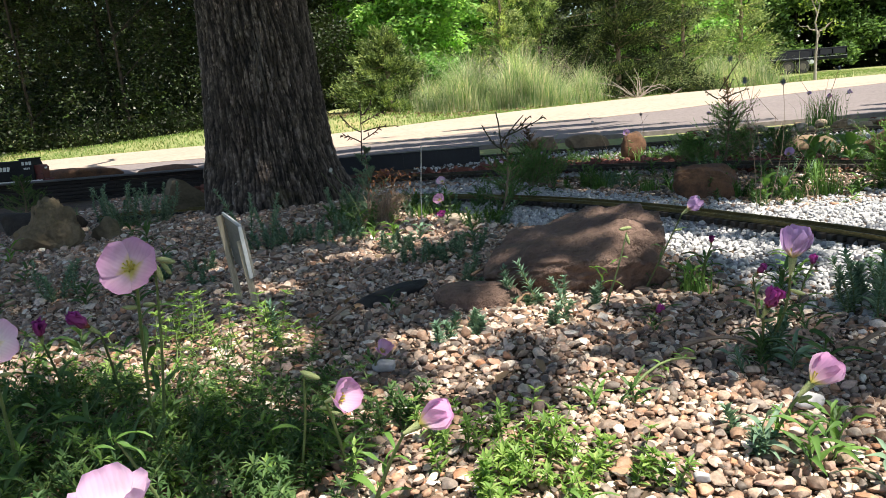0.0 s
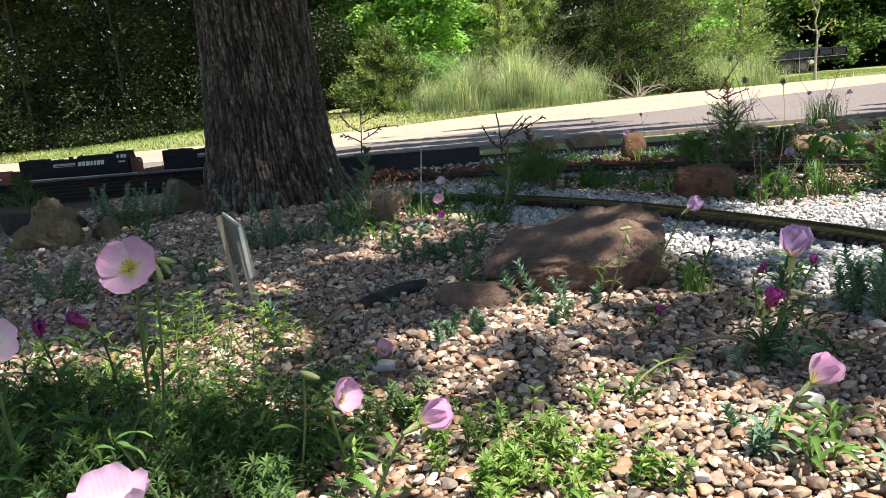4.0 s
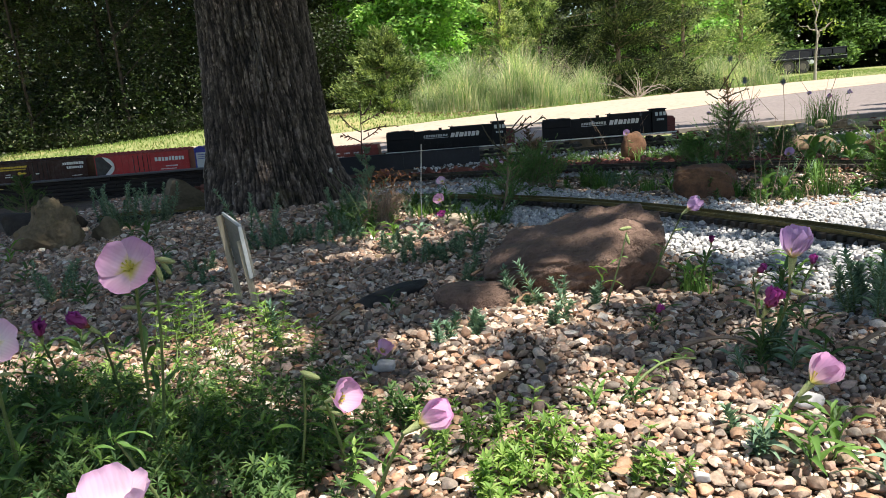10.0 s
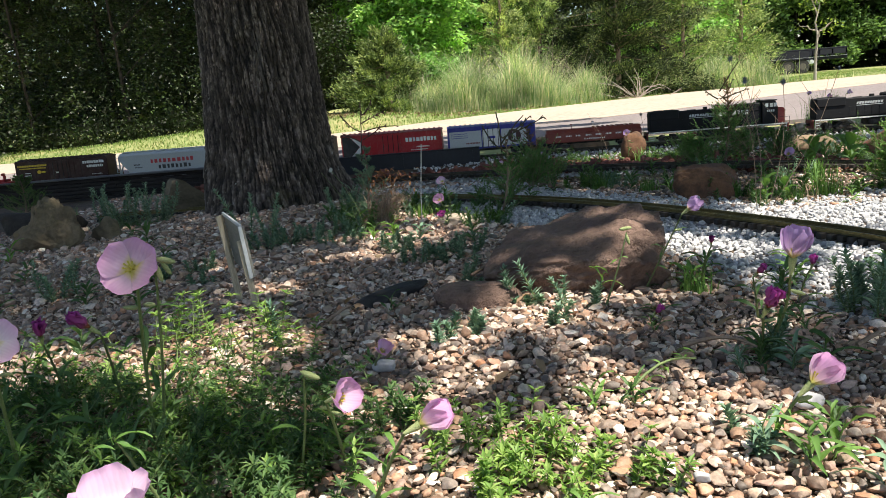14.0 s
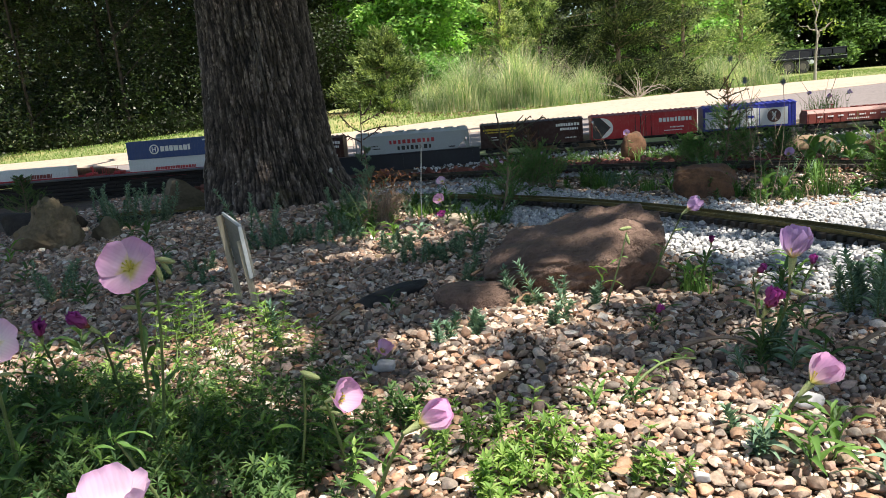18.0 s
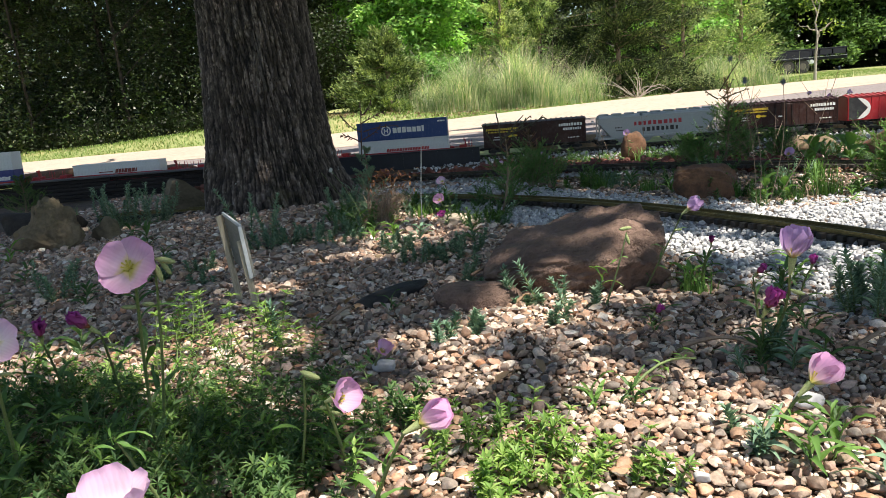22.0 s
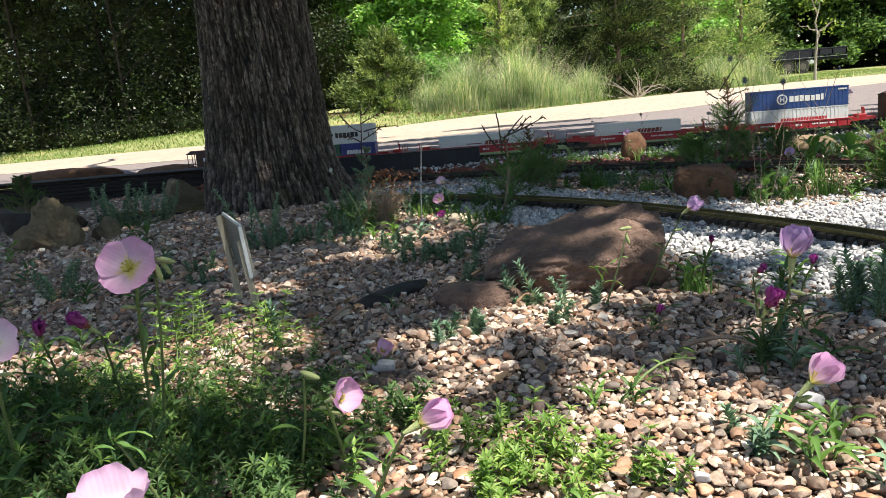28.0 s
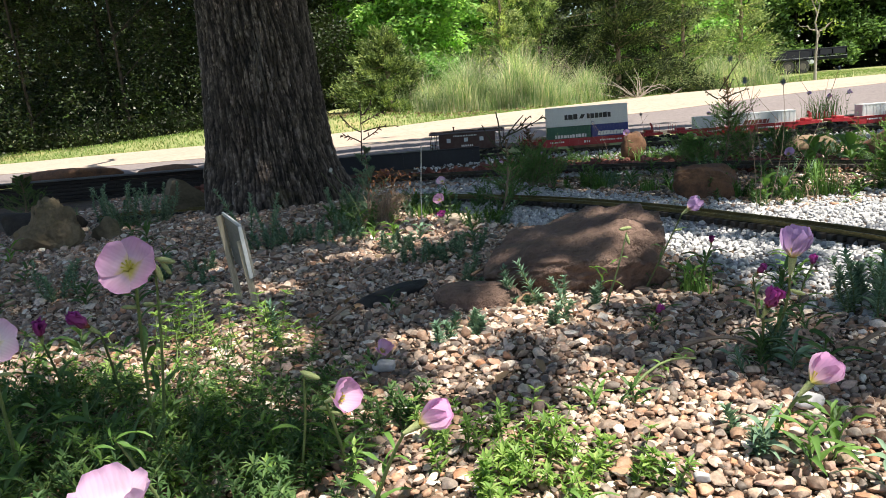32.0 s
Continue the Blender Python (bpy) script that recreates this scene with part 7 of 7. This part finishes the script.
# grey-green spurge: upright stems thick with needle leaves
for x, y, n, h, lab in ((-0.276, 1.17, 1, 0.085, 0), (0.012, 1.10, 8, 0.04, 0), (-1.05, 2.60, 9, 0.15, 1), (-0.98, 2.62, 8, 0.13, 1), (-1.12, 2.66, 8, 0.14, 1), (-0.52, 2.07, 3, 0.15, 1), (-0.46, 2.05, 3, 0.16, 1), (-0.40, 2.02, 6, 0.06, 0), (-0.36, 2.05, 7, 0.06, 0), (-0.30, 2.10, 7, 0.055, 0), (-0.25, 2.04, 7, 0.05, 0), (-0.46, 1.98, 7, 0.06, 0), (-0.05, 1.70, 7, 0.05, 0), (-0.01, 1.74, 7, 0.055, 0), (0.03, 1.70, 6, 0.05, 0), (-0.10, 1.82, 7, 0.055, 0), (-0.28, 1.95, 6, 0.045, 0),
                        (-0.30, 2.42, 8, 0.09, 1), (-0.24, 2.36, 8, 0.09, 1), (-0.20, 2.28, 8, 0.08, 0), (0.118, 1.275, 2, 0.065, 0), (0.162, 1.262, 1, 0.075, 0), (0.145, 1.262, 4, 0.025, 0), (0.03, 1.47, 3, 0.06, 0), (0.085, 1.35, 2, 0.05, 0), (0.235, 1.215, 2, 0.055, 0), (0.20, 1.235, 2, 0.05, 0), (0.16, 1.14, 3, 0.035, 0), (0.62, 1.09, 7, 0.08, 1), (0.66, 1.12, 7, 0.08, 1), (0.40, 0.96, 4, 0.06, 0), (0.28, 0.70, 4, 0.03, 0), (-0.66, 1.75, 6, 0.06, 0), (-0.58, 1.80, 5, 0.05, 0), (-0.83, 1.62, 6, 0.08, 1), (-0.13, 1.9, 5, 0.04, 0), (-0.52, 1.62, 4, 0.035, 0), (0.06, 1.80, 6, 0.05, 0)):
    tuft("spurge", (x, y), n, h, 0.012 * n ** 0.6, "tall grey-green spurge with needle leaves" if lab else "low grey-green spurge rosettes", "plant", M_GREY, None, int(7 + h * 78), 6, 0.021 if h > 0.06 else 0.017, 0.0046, 0.62, 0.45, 0.0014, 0.35, 0.1, group="spurge clumps", loose=0.3)


# conifer seedlings
def seedling(base, height, spread, label, material, seed, twigs=26, top_mat=None, needle=0.014):
    x, y = base
    z = float(land(x, y)) - 0.004
    r = random.Random(seed)
    plant = tagged(empty("cedar_seedling", pose(x, y, z)), label, "seedling", "cedar seedlings")
    stem = curve_pts((0, 0, 0), (r.uniform(-0.1, 0.1) * height, 0, height), (0.05 * height, 0, 0))
    piece("stem", *tube_np(stem, np.linspace(0.005, 0.0014, 7), 6), M_TWIG, plant, smooth=True)
    low, high = [], []
    for k in range(twigs):
        t = 0.08 + 0.9 * k / twigs
        b = np.array([np.interp(t * 6, np.arange(7), [p[j] for p in stem]) for j in range(3)])
        a = k * 2.4 + r.uniform(-0.4, 0.4)
        reach = spread * (1 - t * 0.9) * r.uniform(0.6, 1.1)
        tip = b + np.array([math.cos(a) * reach, math.sin(a) * reach, reach * r.uniform(0.4, 1.0)])
        target = high if (top_mat and t > 0.6) else low
        if target is high:
            tip = b + (tip - b) * 0.7
        pts, lv = sprig(b, tip, 9 if target is high else 14, 3 if target is high else 4, needle * (0.42 if target is high else 0.8), 0.0024, 1.1, 0.1, (r.uniform(-0.12, 0.12) * reach, r.uniform(-0.12, 0.12) * reach, -0.12 * reach), 0.2)
        target.append(lv)
        for q in range(2 if target is high else 6):
            s0 = pts[1 + q]
            t2 = s0 + (tip - b) * 0.25 + np.array([r.uniform(-1, 1), r.uniform(-1, 1), r.uniform(-0.2, 0.7)]) * reach * 0.34
            target.append(sprig(s0, t2, 5 if target is high else 9, 3 if target is high else 4, needle * (0.42 if target is high else 0.75), 0.0022, 1.1, 0.1)[1])
        piece("twig", *tube_np(pts, np.linspace(0.0016, 0.0006, 8), 4), M_REDSTEM if target is high else M_TWIG, plant)
    piece("foliage", *merge(low), material, plant)
    if high:
        piece("foliage", *merge(high), top_mat, plant, "rust-brown young shoots")
    return plant


M_RUST = leafy("rusty_shoots", [(0.0, (0.06, 0.06, 0.035)), (0.6, (0.11, 0.10, 0.05)), (1.0, (0.20, 0.15, 0.08))], 0.2, 0.7)
M_CONIFER = leafy("conifer_green", [(0.0, (0.06, 0.14, 0.05)), (0.6, (0.125, 0.26, 0.09)), (1.0, (0.24, 0.41, 0.15))], 0.3, 0.6)
slim_one = seedling((0.19, 2.32), 0.25, 0.12, "slim cedar seedling with a rusty tip", M_CONIFER, 2, 26, M_RUST)
seedling((0.34, 2.75), 0.24, 0.14, "bushy bright green cedar seedling", M_CONIFER, 3, 64, M_RUST)
seedling((0.26, 2.70), 0.12, 0.11, "low bright green cedar seedling", M_CONIFER, 4, 26)
tall_one = seedling((1.20, 3.20), 0.37, 0.17, "dark green cedar seedling with a rusty top", M_CONIFER, 5, 84, M_RUST)
seedling((1.305, 2.20), 0.10, 0.13, "bright green feathery juniper seedling", M_GREEN, 17, 30)
red_one = seedling((-0.225, 2.30), 0.235, 0.10, "thin reddish seedling with long bare upper twigs", M_GREY, 6, 20)
M_REDBARK = surface("dark_red_twig", (0.055, 0.028, 0.022), (0.12, 0.06, 0.045), 60.0, 0.7)


def bare_twigs(plant, ways, material, label, thick=0.0021):
    """Thin twigs with short irregular side shoots: (x, z) at foot and tip, in the world, at the plant's own depth."""
    ox, oz = plant.matrix_world.translation.x, plant.matrix_world.translation.z
    for (x0, z0), (x1, z1) in ways:
        a, b = np.array([x0 - ox, 0.0, z0 - oz]), np.array([x1 - ox, random.uniform(-0.03, 0.03), z1 - oz])
        pts = curve_pts(a, b, (random.uniform(-0.006, 0.006), 0, random.uniform(-0.012, 0.006)), 9)
        chunks = [tube_np(pts, np.linspace(thick, thick * 0.5, 9), 5)]
        for q in range(3, 9):
            for side in random.sample((-1, 1), random.choice((0, 1, 1, 2))):
                e = pts[q] + unit(b - a) * random.uniform(0.003, 0.012) + np.array([random.uniform(-0.004, 0.004), random.uniform(-0.004, 0.004), side * random.uniform(0.003, 0.012)])
                chunks.append(tube_np([pts[q], (pts[q] + e) / 2, e], [thick * 0.7, thick * 0.8, thick * 0.4], 4))
        piece("twig", *merge(chunks), material, plant, label)


bare_twigs(red_one, (((-0.22, 0.20), (-0.206, 0.375)), ((-0.214, 0.285), (-0.268, 0.332)), ((-0.21, 0.310), (-0.147, 0.338)), ((-0.206, 0.285), (-0.108, 0.294)), ((-0.216, 0.255), (-0.272, 0.28)), ((-0.21, 0.262), (-0.16, 0.29)), ((-0.208, 0.335), (-0.18, 0.362))), M_REDBARK, "bare dark red twig")
M_TWIGGREEN = surface("brown_green_twig", (0.035, 0.035, 0.020), (0.085, 0.075, 0.040), 60.0, 0.7)
bare_twigs(slim_one, (((0.20, 0.19), (0.194, 0.296)), ((0.20, 0.215), (0.27, 0.295)), ((0.21, 0.235), (0.333, 0.284)), ((0.20, 0.20), (0.152, 0.262)), ((0.24, 0.25), (0.295, 0.290))), M_TWIGGREEN, "long thin brown-green shoot", 0.0026)
bare_twigs(tall_one, (((1.185, 0.30), (1.248, 0.407)), ((1.20, 0.27), (1.30, 0.302)), ((1.18, 0.27), (1.107, 0.334)), ((1.20, 0.19), (1.306, 0.217)), ((1.19, 0.27), (1.25, 0.345))), M_TWIGGREEN, "long thin brown-green shoot", 0.0032)
seedling((1.44, 2.35), 0.17, 0.20, "bright green feathery juniper seedling", M_GREEN, 7, 44)
seedling((1.62, 2.45), 0.17, 0.2, "bright green feathery juniper seedling", M_GREEN, 8, 40)
seedling((1.0, 2.95), 0.12, 0.14, "low dark green cedar seedling", M_CONIFER, 9, 44)
seedling((-1.78, 3.30), 0.19, 0.14, "dark green cedar seedling in front of the bridge", M_DEEP, 10, 34)
seedling((1.08, 3.3), 0.13, 0.12, "low bushy cedar seedling", M_CONIFER, 12, 30)
seedling((1.30, 3.28), 0.13, 0.13, "low bushy cedar seedling", M_CONIFER, 13, 30)
seedling((0.42, 2.92), 0.12, 0.12, "low bushy cedar seedling", M_CONIFER, 14, 26)
seedling((1.38, 3.1), 0.14, 0.14, "low dark green cedar seedling", M_CONIFER, 11, 40)


# fine grass tufts round the tracks
def grass_tuft(x, y, n, h, label, material=None):
    xs, ys = x + rng.normal(0, h * 0.22, n), y + rng.normal(0, h * 0.22, n)
    return blades("grass_tuft", xs, ys, h * rng.uniform(0.5, 1.1, n), np.full(n, 0.0035), material or M_GREEN, label, "grass", 0.5)


for x, y, n, h in ((1.02, 2.22, 130, 0.085), (1.12, 2.2, 130, 0.09), (0.9, 2.3, 70, 0.07), (0.7, 2.55, 80, 0.07), (0.58, 2.75, 90, 0.07), (0.95, 3.5, 90, 0.09), (0.80, 3.6, 80, 0.08), (1.1, 3.45, 80, 0.08), (1.5, 3.7, 90, 0.10), (1.7, 3.6, 90, 0.09), (2.5, 4.95, 170, 0.25), (0.35, 1.42, 60, 0.05), (0.43, 1.28, 70, 0.06), (-0.05, 2.3, 80, 0.06), (0.0, 2.6, 60, 0.06), (-1.5, 3.1, 90, 0.08), (1.25, 2.5, 120, 0.09)):
    grass_tuft(x, y, n, h, "tuft of thin green grass among the stones")
for x, y in ((1.06, 2.16), (0.93, 2.26), (0.56, 0.78), (0.6, 0.82), (0.44, 1.34), (0.78, 2.5)):
    grass_tuft(x, y, 14, 0.06, "tuft of dry straw-coloured grass", M_BROWNLEAF)

# tangle of dead brown stems beside the trunk
M_FROND = surface("pale_dry_frond", (0.30, 0.20, 0.13), (0.48, 0.35, 0.25), 40.0, 0.85)
dead = tagged(empty("dead_plant", pose(-0.165, 2.24, 0)), "dry curled brown remains of a plant by the trunk", "plant")
for k in range(34):
    a, h = random.uniform(0, 6.28), random.uniform(0.05, 0.15)
    b = np.array([random.uniform(-0.04, 0.04), random.uniform(-0.04, 0.04), 0])
    tip = b + np.array([math.cos(a) * 0.07, math.sin(a) * 0.07, h])
    piece("twig", *tube_np(curve_pts(b, tip, (random.uniform(-0.03, 0.03), random.uniform(-0.03, 0.03), 0.03), 6), np.linspace(0.0016, 0.0006, 6), 4), M_TWIG, dead)
for k in range(16):
    b = np.array([random.uniform(-0.045, 0.02), random.uniform(-0.03, 0.02), random.uniform(0.02, 0.075)])
    tip = b + np.array([random.uniform(0.0, 0.08), random.uniform(-0.04, 0.01), random.uniform(0.0, 0.07)])
    pts, chunks = curve_pts(b, tip, (0, 0, 0.012), 9), []
    for q in range(1, 9):
        for side in (-1, 1):
            e = pts[q] + np.array([random.uniform(0.0, 0.012), random.uniform(-0.008, 0.004), side * random.uniform(0.008, 0.016)])
            chunks.append(tube_np([pts[q], (pts[q] + e) / 2, e], [0.0009, 0.0008, 0.0005], 4))
    piece("dry_frond", *merge([tube_np(pts, np.linspace(0.0012, 0.0007, 9), 4)] + chunks), M_FROND, dead, "pale feathery dry frond")
p = np.array([[random.gauss(0.01, 0.035), random.gauss(0, 0.03), random.uniform(0.11, 0.17)] for _ in range(110)])
piece("foliage", *leaf_np(p, sphere_dirs(110), 0.02, 0.006), leafy("rust_dead", [(0.0, (0.13, 0.055, 0.03)), (1.0, (0.27, 0.14, 0.075))], 0.2, 0.8), dead)

# long wild stems with seed heads
for k, (bx, by, hx, hy, hz, s) in enumerate(((0.86, 2.06, 0.769, 2.0, 0.402, 0.007), (0.86, 2.04, 0.806, 2.0, 0.346, 0.0075), (0.88, 2.04, 0.905, 2.0, 0.334, 0.007), (0.92, 2.1, 1.075, 2.05, 0.357, 0.0045), (-0.20, 2.0, -0.274, 2.0, 0.204, 0.005), (0.8, 3.55, 0.74, 3.6, 0.20, 0.006), (1.0, 3.8, 1.02, 3.8, 0.21, 0.007), (0.35, 4.2, 0.33, 4.2, 0.16, 0.007))):
    z = float(land(bx, by))
    st = tagged(empty("wildflower", pose(bx, by, z)), "thin wild stem with a dark bristly seed head" if k != 4 else "thin green stem with a small white flower head", "flower", "wild stems")
    h = np.array([hx - bx, hy - by, hz - z])
    piece("stem", *tube_np(curve_pts((0, 0, -0.003), h, (0.02, 0, 0)), np.linspace(0.0011, 0.0006, 7), 5), M_TWIG if k != 4 else M_STEM, st)
    d = sphere_dirs(220)
    v, f = leaf_np(np.broadcast_to(h, (220, 3)), d, s * rng.uniform(1.2, 1.75, 220), s * 0.16)
    piece("seed_head", *merge([(v, f), (ico(1)[0] * s * 0.6 + h, ico(1)[1])]), M_SEED if k != 4 else P_CWHITE, st)
    for q in range(4):
        c = h * random.uniform(0.3, 0.8)
        piece("twig", *tube_np(curve_pts(c, c + np.array([random.uniform(-0.06, 0.06), random.uniform(-0.05, 0.05), random.uniform(0.03, 0.09)])), np.linspace(0.0006, 0.0004, 7), 4), M_TWIG if k != 4 else M_STEM, st)

# ================= small garden things =================
sign = tagged(empty("plant_sign", pose(-0.38, 1.43, 0)), "leaning wooden plant label: two stakes holding a framed dark panel", "sign")


def beam(name, a, b, w, d, material, parent, label=""):
    a, b = Vector(a), Vector(b)
    bm = boxes((-w / 2, w / 2, -d / 2, d / 2, 0, (b - a).length), bevel=min(w, d) * 0.12)
    ob = part(name, bm, material, parent, label)
    m = Matrix.Translation(a) @ (b - a).to_track_quat("Z", "Y").to_matrix().to_4x4()
    ob.matrix_local = parent.matrix_world.inverted() @ m
    return ob


beam("stake", (-0.397, 1.45, -0.02), (-0.419, 1.45, 0.178), 0.013, 0.010, M_WOOD, sign)
beam("stake", (-0.354, 1.398, -0.02), (-0.373, 1.40, 0.135), 0.013, 0.009, M_WOOD, sign)
bm = bmesh.new()
for q in (((-0.412, 1.452, 0.180), (-0.366, 1.392, 0.160), (-0.356, 1.394, 0.066), (-0.402, 1.454, 0.086)),):
    a = [bm.verts.new(Vector(v) - Vector((-0.38, 1.43, 0))) for v in q]
    b = [bm.verts.new(Vector(v) - Vector((-0.38, 1.43, 0)) + Vector((0.005, 0.004, 0))) for v in q]
    bm.faces.new(a)
    bm.faces.new(b[::-1])
    for i in range(4):
        bm.faces.new((a[i], b[i], b[(i + 1) % 4], a[(i + 1) % 4]))
bmesh.ops.recalc_face_normals(bm, faces=bm.faces[:])
part("panel", bm, surface("sign_back", (0.16, 0.16, 0.14), (0.26, 0.25, 0.22), 30.0, 0.4), sign, "grey panel seen from behind")
beam("frame_edge", (-0.358, 1.391, 0.064), (-0.367, 1.389, 0.162), 0.004, 0.007, P_SILVER, sign, "pale metal edge")
beam("frame_edge", (-0.412, 1.451, 0.182), (-0.366, 1.391, 0.163), 0.004, 0.006, P_SILVER, sign, "pale metal edge")

wire = tagged(empty("wire_stake", pose(-0.053, 2.116, 0)), "thin pale wire stake standing in the bed", "stake")
piece("wire", *tube_np([(0, 0, -0.02), (0.004, -0.004, 0.1), (0.017, -0.016, 0.246)], [0.0015] * 3, 6), M_WIRE, wire)
rock("bark_piece", (-0.10, 1.40, 0.008), (0.19, 0.045, 0.03), surface("black_bark", (0.012, 0.012, 0.013), (0.035, 0.033, 0.033), 30.0, 0.7), "nearly black piece of fallen bark on the gravel", 91, 4, 0.12, 5, 50)
for x, y, l, a in ((-0.66, 2.35, 0.2, 0.6), (-0.6, 2.3, 0.14, 0.4), (-0.2, 1.2, 0.07, 1.0), (0.3, 0.95, 0.09, -0.5), (0.5, 0.9, 0.1, 0.3), (-0.5, 1.75, 0.1, 0.2), (0.48, 1.40, 0.06, 1.9), (0.05, 1.45, 0.08, 0.6)):
    tw = tagged(empty("twig", pose(x, y, 0.022)), "short dry twig lying on the gravel", "twig")
    piece("wood", *tube_np(curve_pts((0, 0, 0), (l * math.cos(a), l * math.sin(a), 0.006), (0.01, 0.01, 0.008)), np.linspace(0.0035, 0.0015, 7), 5), M_TWIG, tw)

# pale dead branches at the foot of the broad cedar
deadwood = tagged(empty("dead_branches", pose(3.3, 12.5, 0.12)), "bleached dead branches sprawling from the cedar's foot", "branches")
for k in range(20):
    a = random.uniform(0.1, 3.0)
    l = random.uniform(0.3, 0.95)
    e = (math.cos(a) * l + random.uniform(-0.2, 0.2), random.uniform(-0.5, 0.3), abs(math.sin(a)) * l * 0.55)
    piece("branch", *tube_np(curve_pts((0, 0, 0), e, (random.uniform(-0.1, 0.1), 0, random.uniform(-0.1, 0.15)), 6), np.linspace(0.007, 0.0025, 6), 5), surface("bleached_wood", (0.36, 0.30, 0.25), (0.52, 0.46, 0.40), 9.0, 0.9) if k == 0 else bpy.data.materials["bleached_wood"], deadwood)

# low dark trailer parked on the far grass
trailer = tagged(empty("trailer", pose(11.05, 24.0, float(land(11.05, 24.0)))), "low dark blue flatbed trailer with side rails on the grass", "trailer")
P_TRAIL = paint("trailer_blue", (0.005, 0.007, 0.015), 0.9, 0.03)
zt = 0.36
part("deck", boxes((-1.45, 1.45, -0.6, 0.6, zt, zt + 0.08), bevel=0.01), P_TRAIL, trailer)
for y in (-0.6, 0.6):
    part("side_board", boxes((-1.4, 0.3, y - 0.02, y + 0.02, zt + 0.08, zt + 0.30), bevel=0.01), P_TRAIL, trailer)
    part("side_board", boxes((0.42, 1.45, y - 0.02, y + 0.02, zt + 0.14, zt + 0.30), bevel=0.01), P_TRAIL, trailer)
    part("top_rail", boxes((-1.3, 1.45, y - 0.025, y + 0.025, zt + 0.30, zt + 0.34), bevel=0.008), P_TRAIL, trailer)
    part("edge_strip", boxes((-1.45, 1.45, y - 0.025, y + 0.025, zt + 0.085, zt + 0.092)), P_GREY, trailer, "pale edge strip")
    for x in (0.6, 1.0, 1.42):
        part("post", boxes((x - 0.02, x + 0.02, y - 0.02, y + 0.02, zt + 0.08, zt + 0.31)), P_TRAIL, trailer)
    for x in (-0.35, 0.1):
        w = part("wheel", disc(bmesh.new(), x, y - 0.06, y + 0.06, 0.2, 0.2, 20), paint("tyre", (0.015, 0.015, 0.015), 0.8), trailer)
        part("rim", disc(bmesh.new(), x, y - 0.065, y + 0.065, 0.2, 0.1, 16), P_STEEL, w)
    part("mudguard", boxes((-0.6, 0.35, y - 0.08, y + 0.08, 0.4, 0.425), bevel=0.008), P_TRAIL, trailer)
part("drawbar", boxes((-2.2, -1.45, -0.04, 0.04, zt, zt + 0.06)), P_TRAIL, trailer)
part("lettering", boxes((0.12, 0.2, -0.625, -0.62, zt - 0.06, zt + 0.02), (0.22, 0.3, -0.625, -0.62, zt - 0.06, zt + 0.02), (0.32, 0.4, -0.625, -0.62, zt - 0.06, zt + 0.02), (0.05, 0.45, -0.62, -0.58, zt - 0.09, zt)), P_SILVER, trailer)
motions()
